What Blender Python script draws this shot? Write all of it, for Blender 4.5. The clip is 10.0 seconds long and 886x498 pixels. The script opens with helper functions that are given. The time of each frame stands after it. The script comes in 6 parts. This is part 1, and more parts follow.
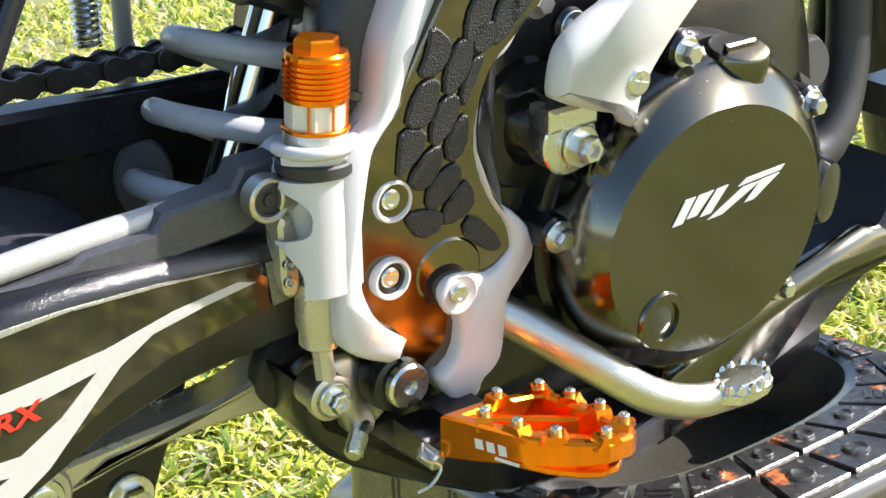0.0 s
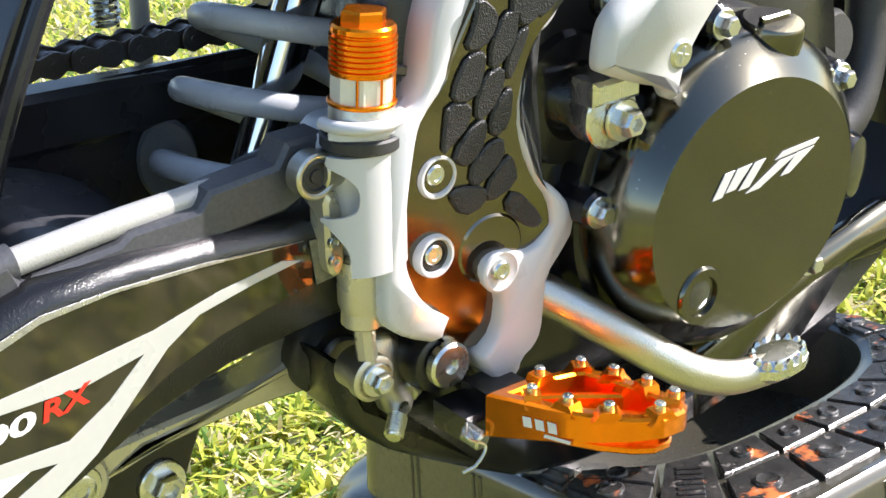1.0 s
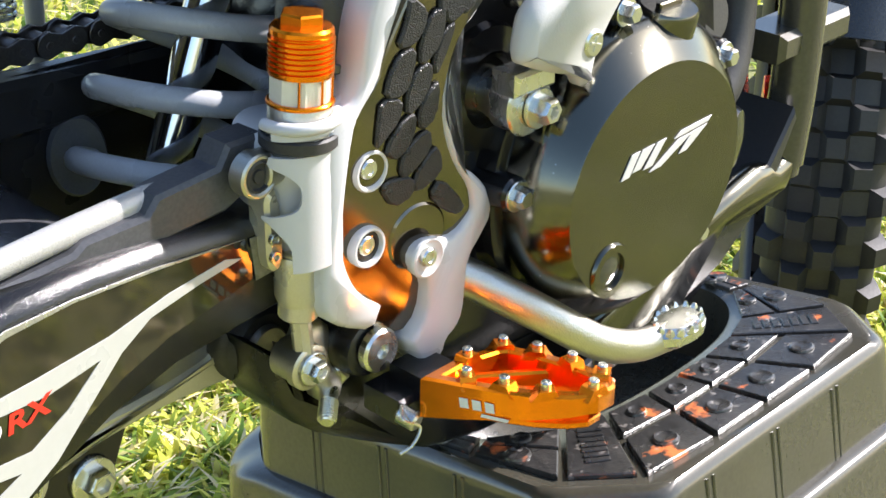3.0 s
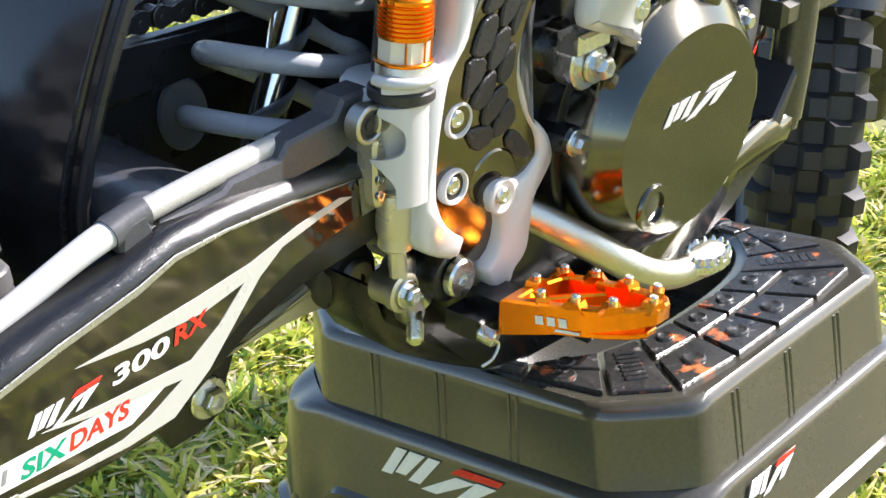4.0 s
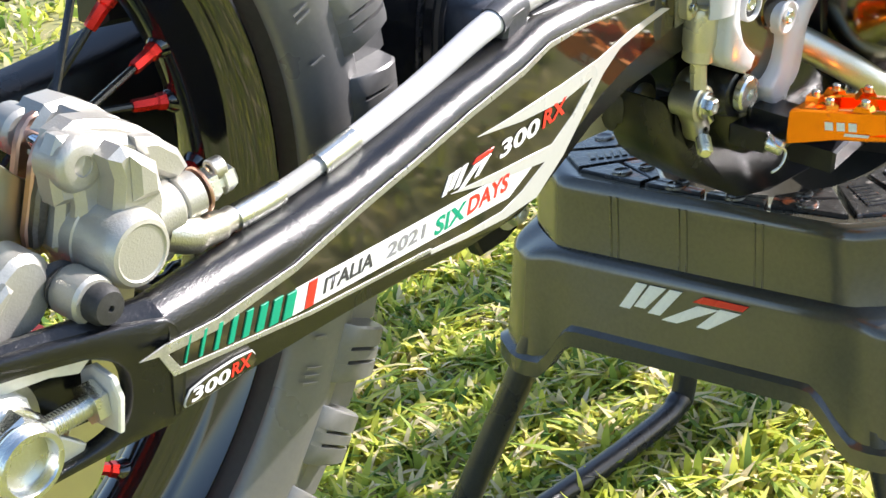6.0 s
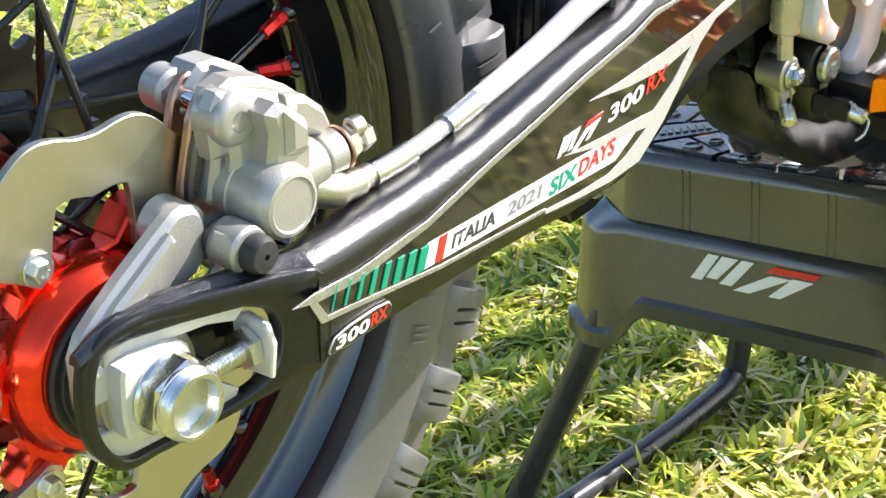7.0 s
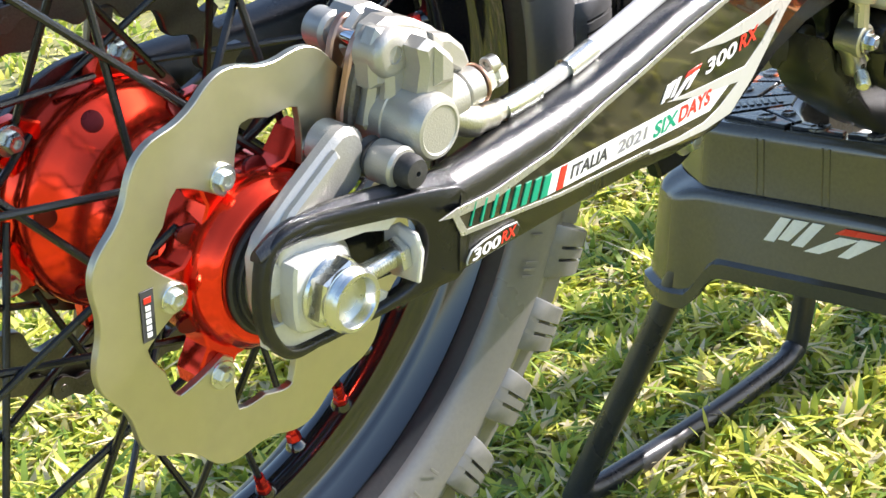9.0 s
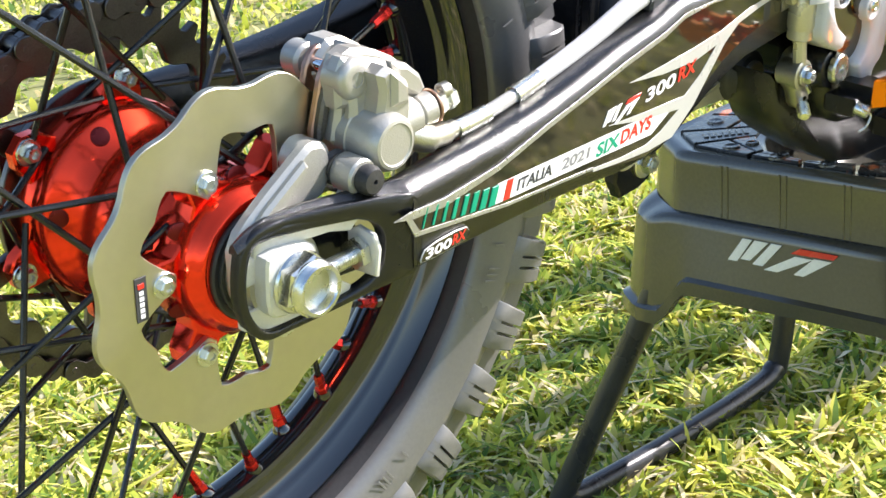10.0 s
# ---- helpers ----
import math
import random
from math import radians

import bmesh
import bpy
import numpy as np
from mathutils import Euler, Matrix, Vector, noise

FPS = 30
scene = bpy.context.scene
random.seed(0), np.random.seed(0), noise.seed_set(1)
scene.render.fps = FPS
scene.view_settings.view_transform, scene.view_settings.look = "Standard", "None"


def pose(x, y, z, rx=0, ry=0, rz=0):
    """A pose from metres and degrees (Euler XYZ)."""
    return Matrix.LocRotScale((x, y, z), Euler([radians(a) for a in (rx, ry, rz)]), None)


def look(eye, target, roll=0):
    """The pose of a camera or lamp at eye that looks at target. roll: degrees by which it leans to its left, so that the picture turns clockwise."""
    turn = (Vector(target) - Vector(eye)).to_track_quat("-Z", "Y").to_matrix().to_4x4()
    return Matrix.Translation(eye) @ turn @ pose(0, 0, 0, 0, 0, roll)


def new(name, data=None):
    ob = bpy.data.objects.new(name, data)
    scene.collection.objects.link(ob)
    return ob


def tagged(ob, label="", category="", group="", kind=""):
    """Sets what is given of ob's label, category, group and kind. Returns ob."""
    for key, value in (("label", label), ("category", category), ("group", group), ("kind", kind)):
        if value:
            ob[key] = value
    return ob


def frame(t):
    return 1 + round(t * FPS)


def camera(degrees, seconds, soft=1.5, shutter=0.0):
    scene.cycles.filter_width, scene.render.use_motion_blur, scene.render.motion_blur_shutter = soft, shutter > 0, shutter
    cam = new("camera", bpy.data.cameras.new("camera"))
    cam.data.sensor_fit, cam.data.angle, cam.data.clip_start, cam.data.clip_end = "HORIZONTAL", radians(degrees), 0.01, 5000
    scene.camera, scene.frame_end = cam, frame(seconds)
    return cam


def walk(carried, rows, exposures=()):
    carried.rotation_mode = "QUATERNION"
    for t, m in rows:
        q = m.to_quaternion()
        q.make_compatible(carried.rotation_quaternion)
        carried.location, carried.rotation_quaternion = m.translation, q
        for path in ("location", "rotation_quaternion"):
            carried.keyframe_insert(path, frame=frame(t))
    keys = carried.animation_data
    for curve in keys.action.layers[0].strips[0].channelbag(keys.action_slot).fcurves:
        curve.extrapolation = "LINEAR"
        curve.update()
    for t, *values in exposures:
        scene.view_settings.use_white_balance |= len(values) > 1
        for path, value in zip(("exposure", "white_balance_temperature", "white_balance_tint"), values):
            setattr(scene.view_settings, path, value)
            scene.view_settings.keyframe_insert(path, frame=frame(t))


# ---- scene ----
cam = camera(31.0, 10.0)
PATH = [
    (0, (0.1600, -0.7983, 0.8282), (0.8070, 0.1472, 0.4712), -6.05),
    (0.5, (0.1390, -0.7772, 0.8222), (0.8048, 0.1555, 0.4661), -6.00),
    (1, (0.1260, -0.7629, 0.8213), (0.8070, 0.1555, 0.4569), -6.15),
    (1.5, (0.1250, -0.7380, 0.8170), (0.8325, 0.1595, 0.4511), -6.16),
    (2, (0.1310, -0.7117, 0.8239), (0.8656, 0.1590, 0.4468), -6.22),
    (2.2, (0.1300, -0.7035, 0.8231), (0.8791, 0.1514, 0.4387), -5.97),
    (3.3, (0.0230, -0.7372, 0.8727), (0.8234, 0.0437, 0.4373), -5.62),
    (3.5, (-0.0070, -0.7419, 0.8770), (0.8005, 0.0302, 0.4392), -5.59),
    (4, (-0.0740, -0.7515, 0.8867), (0.7455, 0.0055, 0.4448), -5.71),
    (4.5, (-0.1360, -0.7383, 0.8867), (0.6879, 0.0135, 0.4439), -5.95),
    (5, (-0.1940, -0.7146, 0.8700), (0.6320, 0.0345, 0.4266), -6.17),
    (5.5, (-0.2420, -0.6929, 0.8601), (0.5814, 0.0571, 0.4134), -6.27),
    (6, (-0.2850, -0.6799, 0.8408), (0.5354, 0.0693, 0.3873), -6.29),
    (6.2, (-0.3020, -0.6742, 0.8366), (0.5156, 0.0773, 0.3818), -6.47),
    (7.5, (-0.3730, -0.6537, 0.8417), (0.4454, 0.0967, 0.3866), -6.48),
    (8, (-0.4050, -0.6526, 0.8409), (0.4096, 0.1020, 0.3859), -6.55),
    (8.5, (-0.4320, -0.6598, 0.8347), (0.3777, 0.1026, 0.3840), -6.58),
    (9, (-0.4530, -0.6895, 0.8374), (0.3508, 0.0839, 0.3949), -6.29),
    (9.5, (-0.4730, -0.7539, 0.8419), (0.3267, 0.0315, 0.4133), -6.28),
    (10, (-0.5100, -0.8082, 0.8540), (0.2829, -0.0055, 0.4454), -6.33),
]
walk(cam, [(t, look(eye, target, roll)) for t, eye, target, roll in PATH], exposures=[(0, 1.19), (10, 1.19)])

# ---- world, sun, exposure ----
LIGHT_WAY = Vector((-1.25, 0.66, -1.0)).normalized()
sky_world = bpy.data.worlds.new("sky")
scene.world = sky_world
sky_world.use_nodes = True
wn = sky_world.node_tree
sky = wn.nodes.new("ShaderNodeTexSky")
sky.sky_type, sky.sun_disc = "NISHITA", False
sky.sun_elevation = math.asin(-LIGHT_WAY.z)
sky.sun_rotation = math.atan2(-LIGHT_WAY.x, -LIGHT_WAY.y)
wn.links.new(sky.outputs[0], wn.nodes["Background"].inputs[0])
wn.nodes["Background"].inputs[1].default_value = 0.138
sun = new("sun", bpy.data.lights.new("sun", "SUN"))
sun.data.energy, sun.data.angle, sun.data.color = 5.0, radians(0.6), (1.0, 0.93, 0.925)
sun.matrix_world = LIGHT_WAY.to_track_quat("-Z", "Y").to_matrix().to_4x4()


# ---- materials ----
def mat(name, base, rough=0.5, metal=0.0, spot=None, grain=400.0, patch=25.0, mix=0.25, bump=0.0, coat=0.0, spec=0.5, rvar=0.08, bump_scale=None):
    """A surface with fine grain and broad patches in its colour, gloss and relief."""
    m = bpy.data.materials.new(name)
    m.use_nodes = True
    n, k = m.node_tree.nodes, m.node_tree.links
    b = n["Principled BSDF"]
    spot = spot or tuple(c * 0.6 for c in base)
    tc = n.new("ShaderNodeTexCoord")
    fine, wide = n.new("ShaderNodeTexNoise"), n.new("ShaderNodeTexNoise")
    fine.inputs["Scale"].default_value, wide.inputs["Scale"].default_value = grain, patch
    fine.inputs["Detail"].default_value, wide.inputs["Detail"].default_value = 3.0, 4.0
    for t in (fine, wide):
        k.new(tc.outputs["Object"], t.inputs["Vector"])
    both = n.new("ShaderNodeMath")
    both.operation = "MULTIPLY"
    k.new(fine.outputs[0], both.inputs[0])
    k.new(wide.outputs[0], both.inputs[1])
    ramp = n.new("ShaderNodeMapRange")
    ramp.inputs["From Min"].default_value, ramp.inputs["From Max"].default_value = 0.12, 0.42
    ramp.inputs["To Max"].default_value = mix
    k.new(both.outputs[0], ramp.inputs[0])
    cm = n.new("ShaderNodeMix")
    cm.data_type = "RGBA"
    cm.inputs[6].default_value, cm.inputs[7].default_value = (*base, 1), (*spot, 1)
    k.new(ramp.outputs[0], cm.inputs[0])
    k.new(cm.outputs[2], b.inputs["Base Color"])
    rm = n.new("ShaderNodeMapRange")
    rm.inputs["From Min"].default_value, rm.inputs["From Max"].default_value = 0.3, 0.7
    rm.inputs["To Min"].default_value, rm.inputs["To Max"].default_value = max(rough - rvar, 0.02), min(rough + rvar, 1)
    k.new(wide.outputs[0], rm.inputs[0])
    k.new(rm.outputs[0], b.inputs["Roughness"])
    b.inputs["Metallic"].default_value = metal
    b.inputs["Coat Weight"].default_value = coat
    b.inputs["Coat Roughness"].default_value = 0.06
    b.inputs["Specular IOR Level"].default_value = spec
    if bump:
        bn = n.new("ShaderNodeBump")
        bn.inputs["Strength"].default_value, bn.inputs["Distance"].default_value = bump, 0.0006
        src = fine
        if bump_scale:
            src = n.new("ShaderNodeTexVoronoi")
            src.inputs["Scale"].default_value = bump_scale
            k.new(tc.outputs["Object"], src.inputs["Vector"])
        k.new(src.outputs[0], bn.inputs["Height"])
        k.new(bn.outputs[0], b.inputs["Normal"])
    return m


RIM_BLACK = mat("gloss_black_rim_paint", (0.006, 0.006, 0.008), 0.10, 0.0, (0.012, 0.012, 0.014), 900, 25, 0.4, 0.0, coat=0.6, spec=0.8, rvar=0.03)
BLACK_GLOSS = mat("black_powder_coat", (0.006, 0.006, 0.007), 0.21, 0.0, (0.015, 0.015, 0.017), 1100, 30, 0.4, 0.45, spec=0.65)
FRAME_BLACK = mat("black_frame_plate", (0.22, 0.19, 0.145), 0.12, 1.0, (0.13, 0.125, 0.11), 700, 18, 0.5, 0.03)
COVER_BLACK = mat("dark_cast_cover", (0.155, 0.152, 0.125), 0.15, 1.0, (0.12, 0.118, 0.10), 1500, 14, 0.6, 0.03, rvar=0.05)
CASE_BLACK = mat("black_engine_paint", (0.006, 0.006, 0.007), 0.13, 0.0, (0.016, 0.016, 0.016), 600, 25, 0.5, 0.12)
MUDGUARD_BLACK = mat("glossy_mudguard_plastic", (0.012, 0.012, 0.014), 0.17, 0.0, (0.03, 0.03, 0.034), 400, 10, 0.6, 0.06, spec=0.7)
SCUFFED = mat("scuffed_black_plastic", (0.05, 0.052, 0.06), 0.26, 0.0, (0.12, 0.12, 0.13), 90, 14, 0.8, 0.5, spec=0.7)
# black plastic with the sky's grey-blue sheen put into its colour
CHANNEL_GREY = mat("sky_sheen_black_plastic", (0.05, 0.052, 0.058), 0.36, 0.0, (0.10, 0.10, 0.11), 500, 25, 0.6, 0.15)
PLASTIC_BLACK = mat("black_plastic", (0.018, 0.018, 0.021), 0.28, 0.0, (0.03, 0.03, 0.03), 500, 12, 0.5, 0.06)
STAND_PLASTIC = mat("black_moulded_plastic", (0.060, 0.056, 0.042), 0.19, 0.0, (0.040, 0.038, 0.030), 300, 9, 0.8, 0.05, rvar=0.09, spec=0.9)
STAND_RUBBER = mat("black_rubber_mat", (0.016, 0.016, 0.017), 0.27, 0.0, (0.05, 0.048, 0.045), 260, 22, 0.8, 0.8, spec=1.0)
RUBBER = mat("tyre_rubber", (0.112, 0.111, 0.110), 0.34, 0.0, (0.17, 0.166, 0.158), 350, 16, 0.4, 0.10, spec=1.0)
DARK_RUBBER = mat("clean_and_shaded_tyre_rubber", (0.018, 0.018, 0.020), 0.5, 0.0, (0.04, 0.04, 0.04), 350, 16, 0.5, 0.2)
GREY_RUBBER = mat("grey_rubber", (0.16, 0.165, 0.175), 0.5, 0.0, (0.10, 0.10, 0.11), 600, 30, 0.5, 0.2)
SOFT_RUBBER = mat("soft_black_rubber", (0.02, 0.02, 0.02), 0.5, 0.0, (0.05, 0.05, 0.05), 600, 30, 0.5, 0.2)
PAD_RUBBER = mat("stippled_grip_rubber", (0.016, 0.016, 0.017), 0.30, 0.0, (0.04, 0.04, 0.04), 900, 60, 0.6, 0.8, bump_scale=1300)
WHITE = mat("white_plastic", (0.54, 0.54, 0.555), 0.32, 0.0, (0.56, 0.545, 0.535), 500, 20, 0.4, 0.08)
LEVER_GREY = mat("pale_grey_paint", (0.52, 0.52, 0.51), 0.42, 0.0, (0.5, 0.5, 0.48), 800, 20, 0.5, 0.15)
SPRING_GREY = mat("grey_spring_paint", (0.50, 0.52, 0.55), 0.28, 0.0, (0.40, 0.41, 0.43), 700, 25, 0.5, 0.15)
ALU = mat("cast_aluminium", (0.62, 0.60, 0.53), 0.38, 1.0, (0.50, 0.48, 0.42), 900, 30, 0.6, 0.35)
ALU_OLIVE = mat("matt_aluminium_forging", (0.62, 0.585, 0.46), 0.30, 0.6, (0.54, 0.50, 0.36), 900, 30, 0.6, 0.2)
CALIPER = mat("silver_caliper_paint", (0.52, 0.505, 0.46), 0.40, 0.6, (0.45, 0.435, 0.39), 900, 35, 0.5, 0.3)
DISC = mat("brushed_disc_steel", (0.60, 0.57, 0.46), 0.38, 1.0, (0.52, 0.49, 0.40), 120, 20, 0.5, 0.08)
MACHINED = mat("bare_machined_aluminium", (0.74, 0.73, 0.69), 0.40, 0.35, (0.62, 0.61, 0.57), 500, 60, 0.5, 0.2)
ZINC = mat("zinc_plated_steel", (0.72, 0.73, 0.70), 0.26, 1.0, (0.60, 0.60, 0.52), 700, 60, 0.5, 0.2)
CHROME = mat("polished_steel", (0.75, 0.76, 0.78), 0.07, 1.0, (0.65, 0.66, 0.68), 400, 30, 0.4)
STEEL_DARK = mat("dark_oiled_steel", (0.17, 0.16, 0.155), 0.36, 1.0, (0.09, 0.08, 0.075), 700, 60, 0.6, 0.2)
ORANGE = mat("orange_anodised_aluminium", (1.0, 0.28, 0.010), 0.19, 0.90, (0.92, 0.22, 0.008), 800, 40, 0.4, 0.05)
RED_HUB = mat("red_anodised_aluminium", (1.0, 0.060, 0.026), 0.17, 0.92, (0.92, 0.045, 0.018), 700, 30, 0.4, 0.0, rvar=0.05)
RED_HOLE_SHADE = mat("red_hole_shade", (0.16, 0.006, 0.005), 0.3, 0.6, None, 500, 30, 0.4)
RED_NIPPLE = mat("red_nipple_anodising", (0.75, 0.03, 0.02), 0.25, 0.8)
COPPER = mat("copper_tinted_steel", (0.62, 0.38, 0.28), 0.34, 1.0)
HOSE = mat("clear_sheathed_braided_hose", (0.40, 0.395, 0.38), 0.28, 0.1, (0.36, 0.355, 0.345), 900, 50, 0.6, 0.35, coat=0.6)
STICKER_DARK = mat("gloss_black_decal", (0.115, 0.105, 0.080), 0.05, 0.85, (0.085, 0.08, 0.065), 300, 20, 0.5, 0.0, rvar=0.02)
STICKER_GREY = mat("grey_decal", (0.50, 0.50, 0.47), 0.3, 0.1, (0.45, 0.45, 0.42), 300, 20, 0.4)
STICKER_WHITE = mat("white_decal", (0.82, 0.82, 0.81), 0.3)
STICKER_SILVER = mat("glitter_silver_decal", (0.66, 0.66, 0.64), 0.32, 0.8, (0.35, 0.35, 0.34), 1600, 200, 0.9, 0.6)
STICKER_RED = mat("red_decal", (0.72, 0.035, 0.02), 0.3)
STICKER_GREEN = mat("green_decal", (0.0, 0.30, 0.17), 0.3)
STICKER_MID = mat("mid_grey_ink", (0.24, 0.24, 0.25), 0.4)
STICKER_INK = mat("dark_grey_ink", (0.05, 0.05, 0.055), 0.4)
LENS = mat("amber_window", (0.75, 0.72, 0.60), 0.12, 0.0, (0.65, 0.62, 0.5), 300, 40, 0.4)
TUBE_BLACK = mat("satin_black_tube", (0.02, 0.02, 0.024), 0.3, 0.0, (0.05, 0.05, 0.05), 500, 20, 0.5, 0.15)



def add_wear(m, colour, scale, low, high):
    """Patches of another colour rubbed into a surface, in the shapes of a coarse noise."""
    n, k = m.node_tree.nodes, m.node_tree.links
    b = n["Principled BSDF"]
    src = b.inputs["Base Color"].links[0].from_socket
    pos, ns, mr, mx = n.new("ShaderNodeNewGeometry"), n.new("ShaderNodeTexNoise"), n.new("ShaderNodeMapRange"), n.new("ShaderNodeMix")
    ns.inputs["Scale"].default_value, ns.inputs["Detail"].default_value = scale, 5.0
    mr.inputs["From Min"].default_value, mr.inputs["From Max"].default_value = low, high
    mx.data_type = "RGBA"
    k.new(pos.outputs["Position"], ns.inputs["Vector"])
    k.new(ns.outputs[0], mr.inputs[0])
    k.new(mr.outputs[0], mx.inputs[0])
    k.new(src, mx.inputs[6])
    mx.inputs[7].default_value = (*colour, 1)
    k.new(mx.outputs[2], b.inputs["Base Color"])


add_wear(COVER_BLACK, (0.55, 0.53, 0.48), 420.0, 0.715, 0.73)
add_wear(STAND_RUBBER, (0.62, 0.17, 0.05), 42.0, 0.60, 0.66)
add_wear(STAND_RUBBER, (0.30, 0.28, 0.26), 95.0, 0.62, 0.75)


# ---- mesh tools ----
def axes_of(way):
    w = Vector(way).normalized()
    u = w.cross(Vector((0, 0, 1)) if abs(w.z) < 0.9 else Vector((1, 0, 0))).normalized()
    return u, w.cross(u), w


def add_lathe(bm, origin, way, profile, n=24, turn=0.0, sx=1.0):
    """Revolve (distance along way, radius) pairs; zero radii close to a point. sx stretches across."""
    u, v, w = axes_of(way)
    o, rings = Vector(origin), []
    for d, r in profile:
        if r < 1e-6:
            rings.append([bm.verts.new(o + w * d)])
        else:
            rings.append([bm.verts.new(o + w * d + (u * math.cos(a) * sx + v * math.sin(a)) * r)
                          for a in (turn + 2 * math.pi * i / n for i in range(n))])
    for a, b in zip(rings, rings[1:]):
        for i in range(n):
            j = (i + 1) % n
            q = [a[i % len(a)], a[j % len(a)], b[j % len(b)], b[i % len(b)]]
            q = list(dict.fromkeys(q))
            if len(q) > 2:
                bm.faces.new(q)
    return bm


def add_cyl(bm, p0, p1, r, n=20, bev=0.0008, r1=None):
    p0, p1 = Vector(p0), Vector(p1)
    h, r1 = (p1 - p0).length, r if r1 is None else r1
    bev = min(bev, r * 0.4, r1 * 0.4, h * 0.4)
    return add_lathe(bm, p0, p1 - p0, [(0, 0), (0, r - bev), (bev, r), (h - bev, r1), (h, r1 - bev), (h, 0)], n)


def add_pipe(bm, p0, p1, r, ri, n=24, bev=0.0006):
    p0, p1 = Vector(p0), Vector(p1)
    h = (p1 - p0).length
    return add_lathe(bm, p0, p1 - p0, [(bev, ri), (0, ri + bev), (0, r - bev), (bev, r), (h - bev, r), (h, r - bev), (h, ri + bev), (h - bev, ri), (bev, ri)], n)


def add_bolt(bm, p, way, r, h=None, washer=True, n=6, socket=True):
    """A bolt head that stands on p and points along way: washer, head with a rounded top, recess."""
    h = h or r * 0.9
    p, w = Vector(p), Vector(way).normalized()
    if washer:
        add_lathe(bm, p, w, [(0, 0), (0, r * 1.55), (r * 0.25, r * 1.6), (r * 0.35, r * 1.5), (r * 0.35, 0)], 20)
    q = p + w * (r * 0.3 if washer else 0)
    tail = [(h, r * 0.55), (h * 0.6, r * 0.45), (h * 0.6, 0)] if socket else [(h, 0)]
    add_lathe(bm, q, w, [(0, 0), (0, r * 1.06), (h * 0.75, r * 1.06), (h, r * 0.85)] + tail, n if n > 6 else 12 if n == 0 else 6)
    return bm


def offset(pts, d):
    """A closed outline moved inwards by d."""
    n, out = len(pts), []
    area = sum(pts[i][0] * pts[(i + 1) % n][1] - pts[(i + 1) % n][0] * pts[i][1] for i in range(n))
    s = 1 if area > 0 else -1
    for i in range(n):
        a, b, c = Vector(pts[i - 1]), Vector(pts[i]), Vector(pts[(i + 1) % n])
        e, f = (b - a).normalized(), (c - b).normalized()
        m = Vector((-(e + f).y, (e + f).x))
        m = m.normalized() if m.length > 1e-6 else Vector((-e.y, e.x))
        k = max(m.dot(Vector((-e.y, e.x))), 0.5)
        out.append(tuple(b + m * (s * d / k)))
    return out


def chaikin(pts, k=2):
    for _ in range(k):
        pts = [tuple(Vector(a) * (1 - f) + Vector(b) * f) for a, b in zip(pts, pts[1:] + pts[:1]) for f in (0.25, 0.75)]
    return pts


def side(u, v, out):
    """Bike sides face -y: (x, z) and the distance out from the middle plane."""
    return Vector((u, -out, v))


def add_prism(bm, pts, d0, d1, bev=0.001, put=side, back_bev=True):
    """A flat piece with the outline pts, from depth d0 (inside) to d1 (outside), chamfered."""
    ins = offset(pts, bev)
    s = 1 if d1 > d0 else -1
    levels = [(ins if back_bev else pts, d0), (pts, d0 + s * bev), (pts, d1 - s * bev), (ins, d1)]
    rings = [[bm.verts.new(put(u, v, d)) for u, v in p] for p, d in levels]
    n = len(pts)
    for a, b in zip(rings, rings[1:]):
        for i in range(n):
            bm.faces.new((a[i], a[(i + 1) % n], b[(i + 1) % n], b[i]))
    bm.faces.new(rings[0]), bm.faces.new(rings[-1])
    return bm


def add_ring(bm, outer, inner, d0, d1, bev=0.0008, put=side):
    """A flat piece with a hole; both outlines have as many points."""
    s, n = (1 if d1 > d0 else -1), len(outer)
    oi, ii = offset(outer, bev), offset(inner, -bev)
    loops = [(inner, d0), (outer, d0), (outer, d1 - s * bev), (oi, d1), (ii, d1), (inner, d1 - s * bev)]
    rings = [[bm.verts.new(put(u, v, d)) for u, v in p] for p, d in loops]
    for a, b in zip(rings, rings[1:] + rings[:1]):
        for i in range(n):
            bm.faces.new((a[i], a[(i + 1) % n], b[(i + 1) % n], b[i]))
    return bm


def smooth_line(pts, k=6):
    """Catmull-Rom through the points."""
    p = [Vector(q) for q in pts]
    p = [p[0] * 2 - p[1]] + p + [p[-1] * 2 - p[-2]]
    out = []
    for a, b, c, d in zip(p, p[1:], p[2:], p[3:]):
        for i in range(k):
            t = i / k
            out.append(0.5 * (2 * b + (c - a) * t + (2 * a - 5 * b + 4 * c - d) * t * t + (3 * b - a - 3 * c + d) * t ** 3))
    return out + [p[-2]]


def add_tube(bm, pts, r, n=12, flat=1.0):
    """Sweep a round section along the points; r is a number or one for each point."""
    pts = [Vector(p) for p in pts]
    rr = r if isinstance(r, (list, tuple)) else [r] * len(pts)
    u, rings = None, []
    for i, p in enumerate(pts):
        w = (pts[min(i + 1, len(pts) - 1)] - pts[max(i - 1, 0)]).normalized()
        u = axes_of(w)[0] if u is None else (u - w * u.dot(w)).normalized()
        v = w.cross(u)
        rings.append([bm.verts.new(p + (u * math.cos(a) + v * math.sin(a) * flat) * rr[i]) for a in (2 * math.pi * k / n for k in range(n))])
    for a, b in zip(rings, rings[1:]):
        for i in range(n):
            bm.faces.new((a[i], a[(i + 1) % n], b[(i + 1) % n], b[i]))
    bm.faces.new(rings[0]), bm.faces.new(rings[-1])
    return bm


